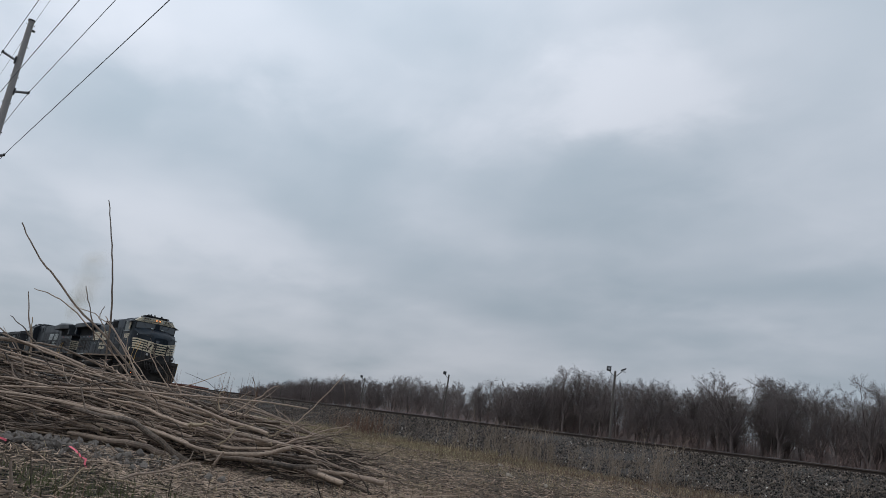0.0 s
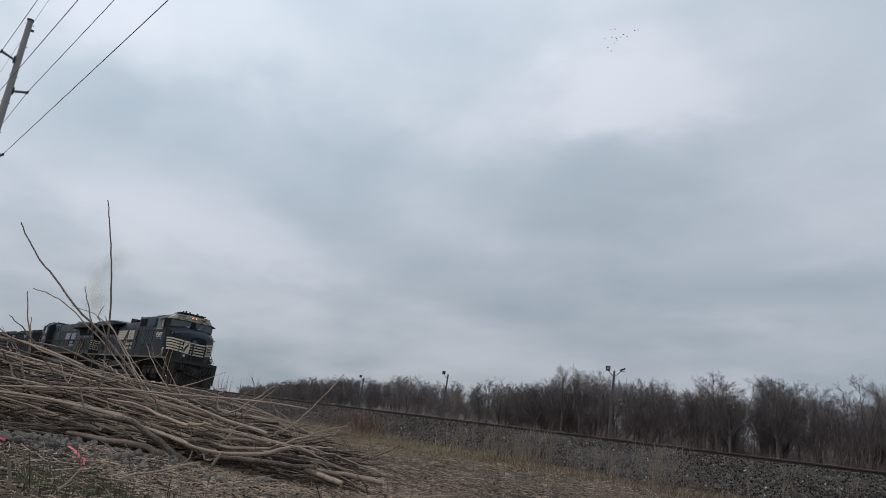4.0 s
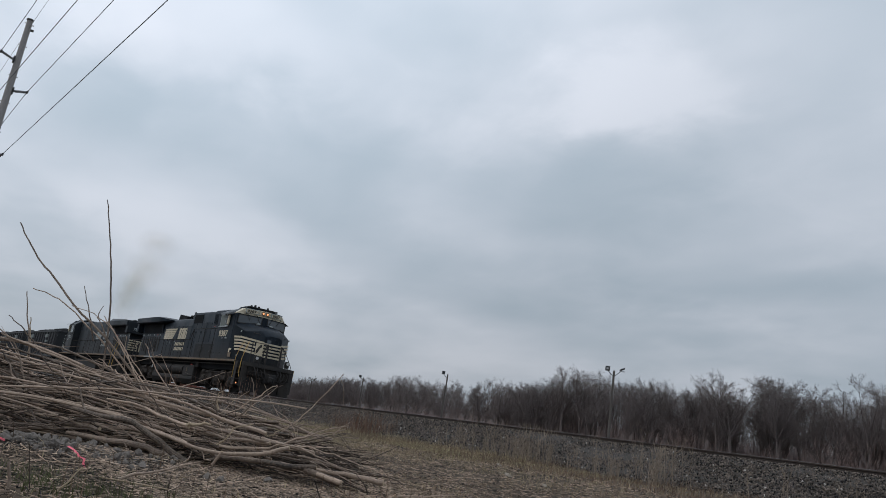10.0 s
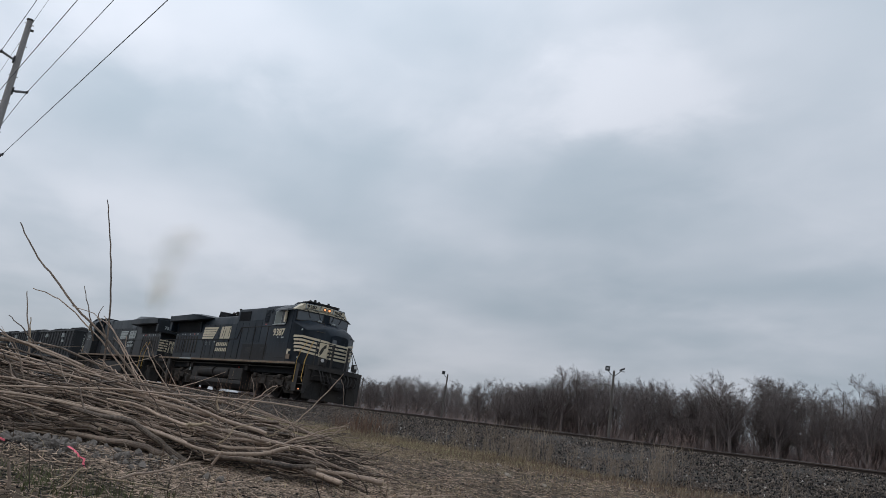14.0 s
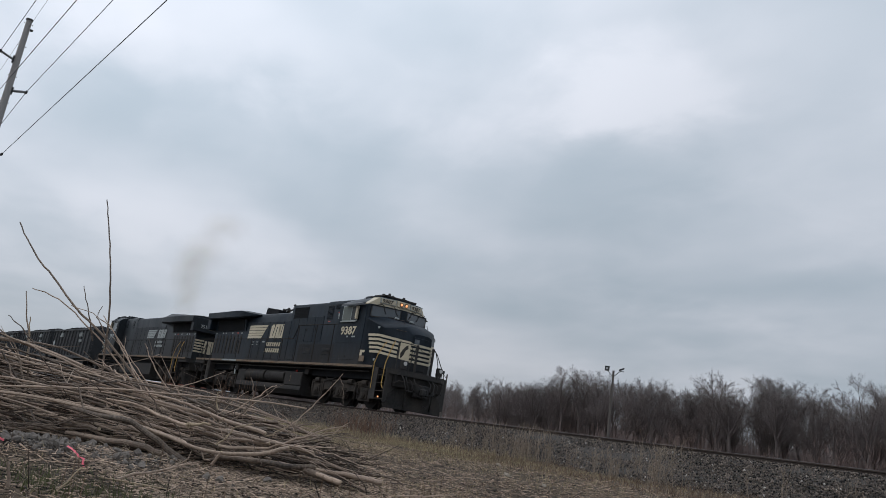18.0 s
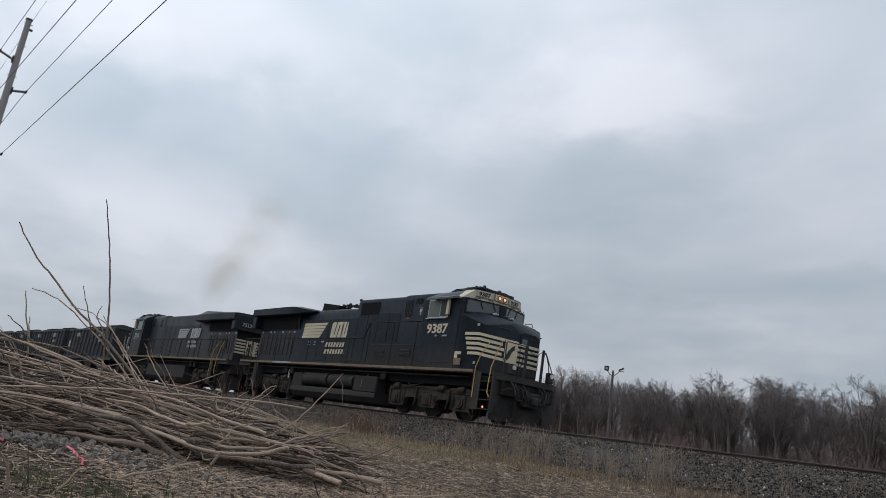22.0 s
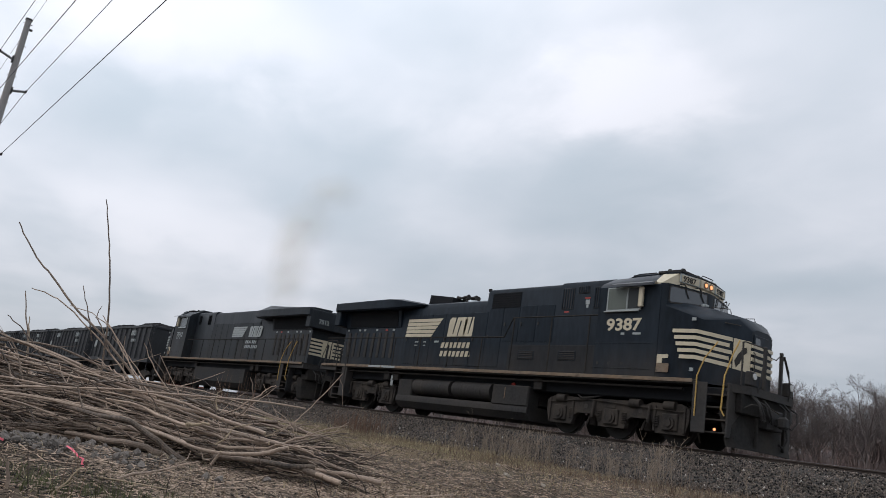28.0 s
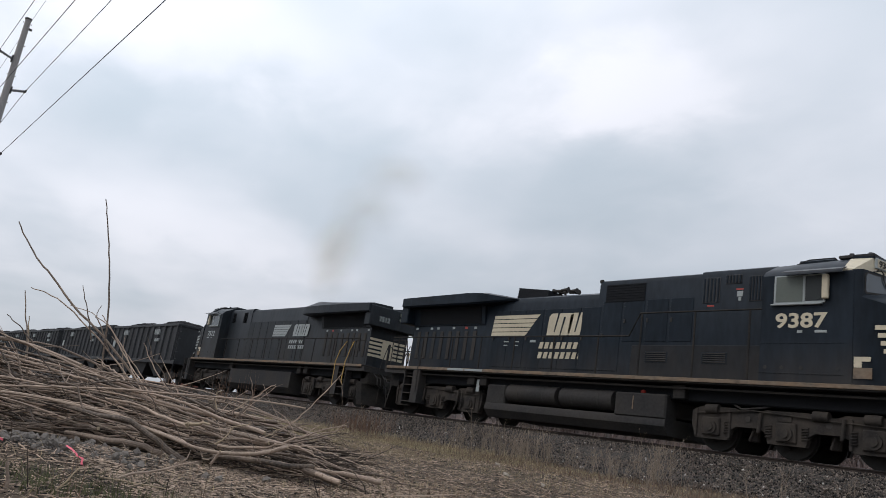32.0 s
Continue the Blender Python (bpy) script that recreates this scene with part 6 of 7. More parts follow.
    stem(0.022, (-0.53, 6.5, 0.09), (-0.67, 6.53, 0.11), (-0.79, 6.57, 0.13), (-0.98, 6.6, 0.13))
    stem(0.024, (-0.2, 6.6, 0.13), (-0.36, 6.65, 0.14), (-0.54, 6.7, 0.15), (-0.77, 6.75, 0.14), (-1.1, 6.8, 0.15))
    stem(0.019, (-0.99, 6.45, 0.296), (-1.17, 6.45, 0.226), (-1.41, 6.45, 0.187), (-1.65, 6.45, 0.179), (-1.94, 6.47, 0.228), (-2.3, 6.6, 0.29))
    branch(0.015, (-1.8, 6.5, 0.19), (-1.92, 6.62, 0.22), (-2.21, 6.75, 0.26), (-2.42, 6.88, 0.29), (-2.64, 7, 0.32))
    branch(0.017, (-1.19, 6.7, 0.3), (-1.37, 6.78, 0.29), (-1.62, 6.85, 0.28), (-1.81, 6.92, 0.3), (-2.09, 7, 0.31))
    springy(0.013, (-1.6, 6.66, 0.22), (-1.28, 6.7, 0.248), (-1.09, 6.7, 0.312), (-0.96, 6.7, 0.377), (-0.79, 6.7, 0.456), (-0.57, 6.7, 0.539))
    springy(0.009, (-1.25, 6.72, 0.27), (-1.03, 6.75, 0.33), (-0.89, 6.75, 0.369), (-0.72, 6.75, 0.434), (-0.61, 6.75, 0.46), (-0.46, 6.75, 0.461))
    springy(0.007, (-1.15, 6.78, 0.28), (-0.96, 6.8, 0.313), (-0.78, 6.8, 0.352), (-0.65, 6.8, 0.359), (-0.55, 6.8, 0.335))
    springy(0.007, (-1.12, 6.55, 0.3), (-0.94, 6.58, 0.32), (-0.78, 6.61, 0.31), (-0.62, 6.64, 0.29), (-0.38, 6.67, 0.24), (-0.13, 6.7, 0.2))
    springy(0.008, (-1.11, 6.5, 0.32), (-0.97, 6.53, 0.31), (-0.83, 6.55, 0.28), (-0.63, 6.57, 0.22), (-0.41, 6.6, 0.17))
    springy(0.007, (-1.06, 6.45, 0.28), (-0.95, 6.47, 0.25), (-0.81, 6.48, 0.21), (-0.61, 6.5, 0.16))
    peeled(0.007, (-1.58, 6.5, 0.231), (-1.51, 6.5, 0.293), (-1.47, 6.5, 0.377), (-1.33, 6.5, 0.433))
    peeled(0.006, (-1.27, 6.9, 0.35), (-1.21, 6.9, 0.374), (-1.15, 6.9, 0.411), (-1.1, 6.9, 0.479))
    peeled(0.016, (-1.85, 6.5, 0.35), (-1.76, 6.5, 0.37), (-1.66, 6.5, 0.38))
    springy(0.006, (-2.24, 7.3, 0.55), (-2.45, 7.3, 0.8), (-2.63, 7.3, 0.99))
    springy(0.01, (-2.69, 7.2, 0.62), (-2.79, 7.23, 0.69), (-2.92, 7.27, 0.73), (-3.05, 7.3, 0.77))
    peeled(0.007, (-3.76, 7.5, 0.65), (-3.8, 7.5, 0.88), (-3.85, 7.5, 1.09))
    dead(0.006, (-3.39, 6.9, 0.77), (-3.25, 6.9, 0.62), (-3.09, 6.9, 0.47), (-2.97, 6.9, 0.36))
    dead(0.005, (-2.85, 6.8, 0.6), (-2.71, 6.8, 0.49), (-2.59, 6.8, 0.41))
    dead(0.005, (-2.28, 6.7, 0.55), (-2.19, 6.7, 0.45), (-2.13, 6.7, 0.4))
    branch(0.013, (-2.34, 7.1, 0.52), (-2.76, 7.12, 0.61), (-3.04, 7.14, 0.67), (-3.33, 7.16, 0.74), (-3.63, 7.18, 0.81), (-3.92, 7.2, 0.88))
    branch(0.012, (-2.53, 7, 0.54), (-2.89, 7.03, 0.6), (-3.27, 7.05, 0.69), (-3.6, 7.07, 0.74), (-3.94, 7.1, 0.77))
    branch(0.012, (-2.49, 6.8, 0.33), (-2.84, 6.85, 0.37), (-3.11, 6.9, 0.37), (-3.38, 6.95, 0.36), (-3.74, 7, 0.29))
    branch(0.014, (-1.67, 6.9, 0.43), (-2.01, 6.97, 0.51), (-2.29, 7.03, 0.54), (-2.57, 7.1, 0.55))
    branch(0.012, (-1.61, 6.8, 0.37), (-1.96, 6.88, 0.43), (-2.24, 6.95, 0.47), (-2.61, 7.02, 0.5), (-2.93, 7.1, 0.49))
    branch(0.01, (-2.88, 7, 0.58), (-3.17, 7.07, 0.6), (-3.46, 7.13, 0.6), (-3.84, 7.2, 0.63))
    branch(0.016, (-1.89, 6.7, 0.33), (-2.16, 6.77, 0.38), (-2.41, 6.83, 0.44), (-2.7, 6.9, 0.45))
    peeled(0.007, (-1.75, 7, 0.5), (-1.79, 7, 0.61), (-1.75, 7, 0.67))
    branch(0.014, (-1.95, 6.6, 0.03), (-2.19, 6.67, 0.03), (-2.47, 6.75, 0.02), (-2.78, 6.83, 0.01), (-3.09, 6.9, 0.01))
    branch(0.016, (-2.62, 6.7, 0.2), (-2.86, 6.8, 0.2), (-3.1, 6.9, 0.19), (-3.44, 7, 0.17))
    branch(0.014, (-2.8, 6.8, 0.09), (-3.04, 6.9, 0.1), (-3.29, 7, 0.11), (-3.64, 7.1, 0.1))
    branch(0.012, (-1.44, 6.5, 0.01), (-1.69, 6.53, 0.02), (-1.94, 6.57, 0.04), (-2.13, 6.6, 0.02))
    branch(0.016, (-1, 6.7, 0.3), (-1.5, 6.75, 0.33), (-2.1, 6.9, 0.38), (-2.9, 7.1, 0.45))
    branch(0.0192, (-1.28, 6.9, 0.37), (-1.7, 6.95, 0.43), (-2.5, 7.1, 0.52), (-3.3, 7.2, 0.62), (-4.4, 7.3, 0.75))
    stick([pile_point(-1.50, 6.38, 0.19), pile_point(-1.56, 6.40, 0.08)], 0.011, 0.012, "stub", 9, True)
    # sticks that rise out of the pile
    def riser(r, *knots):
        stick(bend(spline([pile_point(*p) for p in knots], 3 * len(knots)), rng, 0.0035 if len(knots) > 3 else 0.002), r, r * 0.45, "upright_stick" if r > 0.0135 else "twig")

    riser(0.011, (-2.98, 7.4, 0.55), (-3.06, 7.4, 1.16), (-3.15, 7.4, 1.58), (-3.23, 7.4, 1.87), (-3.32, 7.4, 2.16), (-3.38, 7.4, 2.335))
    riser(0.0137, (-2.35, 7.4, 0.35), (-2.62, 7.4, 0.62), (-3.05, 7.4, 0.99), (-3.35, 7.4, 1.20), (-3.67, 7.4, 1.48), (-3.84, 7.4, 1.62), (-4.01, 7.4, 1.79), (-4.15, 7.4, 1.975))
    riser(0.009, (-2.5, 7.45, 0.42), (-2.82, 7.45, 0.72), (-3.1, 7.45, 0.96), (-3.31, 7.45, 1.11), (-3.56, 7.45, 1.27), (-3.72, 7.45, 1.33), (-3.88, 7.45, 1.36))
    riser(0.010, (-3.66, 7.4, 0.5), (-3.76, 7.4, 0.88), (-3.83, 7.4, 1.10), (-3.90, 7.4, 1.32))
    riser(0.008, (-3.18, 7.45, 0.95), (-3.25, 7.45, 1.14), (-3.32, 7.45, 1.29), (-3.40, 7.45, 1.46))
    riser(0.008, (-3.62, 7.3, 0.82), (-3.72, 7.3, 0.90), (-3.81, 7.3, 0.975), (-3.95, 7.3, 1.06))
    riser(0.007, (-2.98, 7.45, 0.85), (-3.10, 7.45, 1.06), (-3.19, 7.45, 1.17), (-3.19, 7.45, 1.23), (-3.17, 7.45, 1.295))
    stick(spline([pile_point(*p) for p in ((-3.75, 6.82, 0.40), (-3.06, 6.85, 0.487), (-2.6, 6.86, 0.545), (-2.14, 6.88, 0.575), (-1.65, 6.9, 0.614), (-1.27, 6.9, 0.632), (-0.97, 6.9, 0.630))], 18), 0.0095, 0.006, "long_branch", 8, False, "long olive-brown branch lying across the heap")
    riser(0.0065, (-1.45, 7.4, 0.2), (-1.16, 7.4, 0.46), (-1.06, 7.4, 0.576), (-0.93, 7.4, 0.746), (-0.83, 7.4, 0.893), (-0.76, 7.4, 1.007))
    riser(0.004, (-0.79, 7.4, 0.97), (-0.74, 7.4, 0.887), (-0.71, 7.4, 0.71))
    riser(0.008, (-2.25, 7.4, 0.5), (-2.3, 7.4, 0.57), (-2.51, 7.4, 0.77), (-2.67, 7.4, 1))
    riser(0.011, (-1.78, 7.2, 0.38), (-1.82, 7.2, 0.494), (-1.85, 7.2, 0.585), (-1.81, 7.2, 0.671))
    riser(0.009, (-1.75, 7.3, 0.34), (-1.63, 7.3, 0.467), (-1.55, 7.3, 0.596), (-1.54, 7.3, 0.718), (-1.59, 7.3, 0.839))
    riser(0.008, (-1.9, 7.3, 0.36), (-1.71, 7.3, 0.493), (-1.52, 7.3, 0.65), (-1.42, 7.3, 0.745), (-1.34, 7.3, 0.803))
    riser(0.009, (-1.5, 6.9, 0.18), (-1.12, 7, 0.26), (-0.85, 7, 0.4), (-0.61, 7, 0.51))
    riser(0.008, (-1.7, 7.2, 0.26), (-1.28, 7.3, 0.3), (-0.89, 7.3, 0.41), (-0.5, 7.3, 0.44))
    riser(0.01, (-1.4, 7.1, 0.22), (-1, 7.1, 0.3), (-0.68, 7.1, 0.33))
    riser(0.01, (-1.2, 6.9, 0.2), (-0.7, 6.9, 0.18), (-0.2, 6.95, 0.16), (-0.02, 6.95, 0.12))
    riser(0.012, (-1.3, 6.7, 0.22), (-0.8, 6.8, 0.22), (-0.35, 6.85, 0.12))
    riser(0.008, (-2.2, 7.3, 0.35), (-2.45, 7.35, 0.52), (-2.75, 7.4, 0.78), (-3, 7.4, 1.08), (-3.12, 7.4, 1.2))
    riser(0.007, (-2.3, 7.45, 0.4), (-2.6, 7.45, 0.66), (-2.82, 7.5, 0.86), (-3.02, 7.5, 1.02))
    riser(0.007, (-2.45, 7.3, 0.42), (-2.66, 7.3, 0.7), (-2.9, 7.35, 1), (-3.15, 7.35, 1.18), (-3.4, 7.3, 1.24))
    riser(0.006, (-2.75, 7.5, 0.5), (-2.86, 7.5, 0.8), (-2.9, 7.5, 1.05))
    riser(0.01, (-3.6, 7.1, 0.5), (-4, 7.2, 0.85), (-4.25, 7.2, 1.02))
    riser(0.01, (-3.5, 7.1, 0.4), (-3.75, 7.2, 0.78), (-4, 7.2, 0.95))
    # fine twigs everywhere
    for k in range(110):
        u = rng.uniform(-4.6, -0.1)
        w = rng.uniform(6.5, 8.2)
        z = pile_top(u) * rng.uniform(0.3, 1.0) * min(1, 0.35 + (w - 6.5) * 1.3)
        a = rng.uniform(-0.5, 1.0) + (math.pi if rng.random() < 0.6 else 0)
        ln = rng.uniform(0.2, 0.7)
        p = pile_point(u, w, z)
        d = RIGHT * math.cos(a) + Vector((0, 0, abs(math.sin(a)) * 0.9)) + AHEAD * rng.gauss(0, 0.3)
        pts = [p + d * ln * f for f in (0, 0.25, 0.5, 0.75, 1)]
        stick(bend(pts, rng, 0.014), rng.uniform(0.004, 0.007), 0.002, "twig", 5)
    # a strip of pink flagging tape
    t = thing("flagging_tape", "bright pink plastic flagging tape snagged on a twig", "tape")
    pts = [pile_point(*p) for p in TAPE]
    rings = []
    for i, p in enumerate(pts):
        a = 0.8 * math.sin(i * 1.9)
        o = (RIGHT * math.cos(a * 0.5) + AHEAD * math.sin(a * 0.5)) * 0.006 + Vector((0, 0, 0.003))
        rings.append([p - o, p + o, p + o + AHEAD * 0.002, p - o + AHEAD * 0.002])
    part("ribbon", Geo().loft(rings), M["tape"], t)
    pts = [pile_point(*p) for p in TAPE_END]
    rings = [[p - Vector((0, 0, 0.007)), p + Vector((0, 0, 0.007)), p + Vector((0, 0, 0.007)) + AHEAD * 0.002, p - Vector((0, 0, 0.007)) + AHEAD * 0.002] for p in pts]
    part("ribbon_end", Geo().loft(rings), M["tape"], t)


brush_pile()


def stray_branches():
    """Single crooked sticks that lie or stand about in front of the pile."""
    rng = random.Random(91)
    spots = [(-2.55, 4.75, 0.35, 1.45, 0.011), (-2.5, 4.6, 0.12, 1.2, 0.006), (-1.75, 4.9, 0.5, 0.35, 0.009), (-0.35, 5.3, 0.10, 1.3, 0.007)]
    for _ in range(90):
        w = 4.3 + 6.0 * rng.random() ** 1.3
        spots.append((rng.uniform(-0.48, 0.35) * w, w, rng.uniform(0.1, 0.34), rng.gauss(0.08, 0.12), rng.uniform(0.003, 0.007)))
    for u, w, ln, rise, r in spots:
        p = pile_point(u, w, 0)
        a = rng.uniform(-0.7, 0.7) + (math.pi if rng.random() < 0.5 else 0)
        d = (RIGHT * math.cos(a) + AHEAD * math.sin(a)) * math.cos(rise) + Vector((0, 0, math.sin(rise)))
        p.z = ground_z(p.x, p.y) + r * 0.5
        pts = [p + d * ln * f for f in (0, 0.2, 0.4, 0.6, 0.8, 1)]
        pts = [q if i == 0 else Vector((q.x, q.y, max(q.z, ground_z(q.x, q.y) + r * 0.5))) for i, q in enumerate(bend(pts, rng, ln * 0.025))]
        root = thing("stray_branch", "dead crooked stick on the littered ground", "stick", "stray sticks")
        part("stick", Geo().tube(pts, r, 6, r * 0.4), M["bark"], root)
        q = pts[3]
        part("side_twig", Geo().tube([q, q + d * ln * 0.12 + Vector((rng.gauss(0, 0.03), rng.gauss(0, 0.03), 0.05)), q + d * ln * 0.25 + Vector((rng.gauss(0, 0.05), rng.gauss(0, 0.05), 0.08))], r * 0.5, 5, r * 0.2), M["bark"], root)


stray_branches()


def ground_stick(material, r, *knots):
    """One stick in front of the pile, lying or stuck in the ground."""
    root = thing("stray_branch", "pale peeled stick in the litter" if material == "cut" else "dark dead stick in the litter", "stick", "stray sticks")
    line = [Vector(p) for p in knots]
    fine_ = [line[0]]
    for p, q in zip(line, line[1:]):
        fine_ += [p.lerp(q, 0.5) + Vector((0.004, -0.003, 0.003)), q]
    part("stick", Geo().tube(fine_, r, 7, r * 0.6), M[material], root)
    q = fine_[1]
    part("side_twig", Geo().tube([q, q + Vector((0.02, 0.03, 0.02)), q + Vector((0.025, 0.06, 0.05))], r * 0.45, 5, r * 0.2), M[material], root)


ground_stick("bark", 0.01, (-4.016, 0.831, 0), (-4.018, 0.823, 0.077), (-4.023, 0.799, 0.158))
ground_stick("cut", 0.005, (-4.028, 1.016, 0.02), (-4.014, 1.07, 0.09), (-4.002, 1.113, 0.165))
ground_stick("cut", 0.003, (-5.514, 1.535, 0.02), (-5.521, 1.511, 0.065), (-5.533, 1.464, 0.101))
ground_stick("cut", 0.006, (-4.986, 1.418, 0.03), (-4.882, 1.509, 0.03), (-4.756, 1.625, 0.03), (-4.579, 1.777, 0.03))
ground_stick("tangle", 0.005, (-5.08, 3.101, 0), (-5.095, 3.077, 0.057), (-5.112, 3.049, 0.12))
ground_stick("bark", 0.006, (-5.345, 3.989, 0.04), (-5.582, 4.498, 0.04), (-6.043, 5.248, 0.04))
ground_stick("cut", 0.008, (-11.994, 10.608, 0.1), (-12.533, 11.457, 0.1))
ground_stick("bark", 0.006, (-12.253, 11.418, 0.1), (-12.077, 11.8, 0.1), (-10.248, 10.169, 0.1))
ground_stick("cut", 0.003, (-5.583, 1.147, 0.05), (-5.589, 1.119, 0.099), (-5.596, 1.081, 0.123), (-5.601, 1.055, 0.079))
ground_stick("tangle", 0.003, (-4.159, 0.954, 0), (-4.166, 0.922, 0.127), (-4.171, 0.898, 0.229))
ground_stick("tangle", 0.003, (-4.446, 1.725, 0), (-4.447, 1.721, 0.065), (-4.446, 1.724, 0.117))


# ---- rubble at the foot of the brush ----
def rubble():
    rng = random.Random(4)
    root = thing("rubble_heap", "low heap of grey broken stone", "rubble")
    kinds = []
    for k in range(6):
        bm = bmesh.new()
        bmesh.ops.create_icosphere(bm, subdivisions=1, radius=1.0)
        for v in bm.verts:
            v.co *= 1 + 0.9 * noise.noise(v.co * 1.9 + Vector((k * 7.3, 1.7, 0)))
            v.co.z *= 0.7
        me = bpy.data.meshes.new("stone")
        bm.to_mesh(me)
        bm.free()
        me.materials.append(M["rock"])
        kinds.append(me)
    for k in range(290):
        w = rng.uniform(5.45, 6.5)
        u = rng.gauss(-0.45, 0.085) * w
        p = pile_point(u, w, 0)
        s = rng.choice((0.010, 0.013, 0.016, 0.02, 0.026, 0.034))
        ob = new("stone", rng.choice(kinds))
        ob.parent = root
        ob.matrix_basis = pose(p.x, p.y, ground_z(p.x, p.y) + s * 0.8, rng.uniform(0, 360), rng.uniform(0, 360), rng.uniform(0, 360)) @ Matrix.Diagonal((s, s, s, 1))
    # broken bits between the stones and crumbled earth in front of them
    nr = np.random.default_rng(14)
    base = np.array([(1, 0, 0), (-1, 0, 0), (0, 1, 0), (0, -1, 0), (0, 0, 1), (0, 0, -1)], dtype=float)
    tri = np.array([(0, 2, 4), (2, 1, 4), (1, 3, 4), (3, 0, 4), (2, 0, 5), (1, 2, 5), (3, 1, 5), (0, 3, 5)])
    for name, label, count, w0, w1, mid, spread, lo, hi, material in (("rubble_chips", "small grey chips of broken stone", 2600, 5.5, 6.6, -0.45, 0.09, 0.004, 0.016, "rock"),
                                                                       ("earth_crumbs", "crumbled dark earth between the litter", 15000, 4.2, 10.5, -0.12, 0.30, 0.003, 0.014, "clod"),
                                                                       ("near_earth_crumbs", "crumbled earth below the rubble", 7000, 4.0, 6.3, -0.42, 0.11, 0.003, 0.011, "clod")):
        w = nr.uniform(w0, w1, count)
        u = nr.normal(mid, spread, count) * w
        p = np.stack([u * RIGHT.x + w * AHEAD.x, u * RIGHT.y + w * AHEAD.y], 1)
        size = nr.uniform(lo, hi, count)
        z = np.array([ground_z(a, b) for a, b in p]) + size * 0.3
        v = base[None] * (1 + nr.uniform(-0.4, 0.4, (count, 6, 3))) + nr.uniform(-0.45, 0.45, (count, 6, 3))
        v = v * size[:, None, None] * np.array([1, 1, 0.7]) + np.stack([p[:, 0], p[:, 1], z], 1)[:, None]
        f = tri[None] + (np.arange(count) * 6)[:, None, None]
        tagged(new(name, fast_mesh(name, v.reshape(-1, 3), f.reshape(-1, 3), M[material])), label, "stones" if material == "rock" else "earth", kind="stuff")
    for x, y, s in ((-9.2, 9.0, 0.055), (-8.0, 8.6, 0.04), (-11.0, 10.5, 0.05)):
        me = kinds[0].copy()
        me.materials[0] = M["pale"]
        ob = new("field_stone", me)
        tagged(ob, "pale half-buried stone in the dead grass", "stone", "stones in the grass")
        ob.matrix_basis = pose(x, y, ground_z(x, y) + s * 0.2, 10, 20, 60) @ Matrix.Diagonal((s, s, s, 1))


rubble()


# ---- grass, litter and weeds ----
def blades(name, label, count, area, h, lean, width, material, seed, keep=None):
    """Bent grass blades: each two segments."""
    rng = np.random.default_rng(seed)
    x0, x1, y0, y1 = area
    x, y = rng.uniform(x0, x1, count), rng.uniform(y0, y1, count)
    if keep:
        ok = np.array([keep(a, b, c) for a, b, c in zip(x, y, rng.random(count))])
        x, y = x[ok], y[ok]
        count = len(x)
    z = np.array([max(ground_z(a, b), bed_z(b)) if b > 13 else ground_z(a, b) for a, b in zip(x, y)])
    hh = rng.uniform(h[0], h[1], count)
    a = rng.uniform(0, 2 * np.pi, count)
    ln = rng.normal(0, lean, count) * hh
    dx, dy = np.cos(a) * ln, np.sin(a) * ln
    t = rng.uniform(0, np.pi, count)
    w = rng.uniform(0.6, 1.3, count) * width
    sx, sy = np.cos(t) * w, np.sin(t) * w
    zero = np.zeros(count)
    p0 = np.stack([x, y, z - 0.02], 1)
    p1 = p0 + np.stack([dx * 0.35, dy * 0.35, hh * 0.62], 1)
    p2 = p0 + np.stack([dx, dy, hh], 1)
    s = np.stack([sx, sy, zero], 1)
    v = np.stack([p0 - s, p0 + s, p1 - s * 0.7, p1 + s * 0.7, p2], 1)
    tri = np.array([(0, 1, 3), (0, 3, 2), (2, 3, 4)])
    f = tri[None] + (np.arange(count) * 5)[:, None, None]
    tagged(new(name, fast_mesh(name, v.reshape(-1, 3), f.reshape(-1, 3), M[material])), label, "grass" if "grass" in name else "weeds", kind="stuff")


def strip(x, y, r):
    """Thick in the middle of the verge, thinning out towards both sides."""
    return r < (0.35 + 1.1 * noise.noise((x * 0.4, y * 0.6, 7.0)) + 0.3) * smooth_step(7.2, 9.6, y) * (0.35 + 0.65 * smooth_step(-8, -14, x) if x > -14 else 1.0)


def patchy(x, y, r):
    return r < 0.55 + 0.9 * noise.noise((x * 0.5, y * 0.5, 7.0))


blades("dry_grass", "short pale dead grass", 84000, (-34, 1, 7.2, 14.6), (0.03, 0.11), 0.8, 0.004, "straw", 31, strip)
blades("tall_dry_grass", "tawny dead grass tufts", 3000, (-24, -13, 11.4, 14.4), (0.10, 0.30), 0.45, 0.004, "straw", 32, patchy)
blades("brown_dead_grass", "low red-brown dead grass at the ballast foot", 16000, (-20, -3, 10.5, 14.8), (0.04, 0.18), 0.8, 0.004, "brown", 38, patchy)
blades("thin_dry_grass", "thin dead grass among wood litter", 14000, (-16, -1, 3.5, 9.6), (0.02, 0.09), 0.9, 0.003, "straw", 33, patchy)
blades("matted_brown_grass", "matted brown grass on the bare earth", 20000, (-16, -3, 4.5, 11.0), (0.02, 0.08), 1.1, 0.004, "brown", 45, patchy)
blades("green_grass", "green grass shoots at the foot of the rubble", 3200, (-5.2, -4.0, 0.9, 1.9), (0.02, 0.10), 0.5, 0.003, "green", 34, patchy)
blades("near_dry_grass", "matted pale straw on the ground", 5200, (-8.5, -3.5, 0.4, 6.0), (0.02, 0.10), 1.1, 0.003, "straw", 35, patchy)
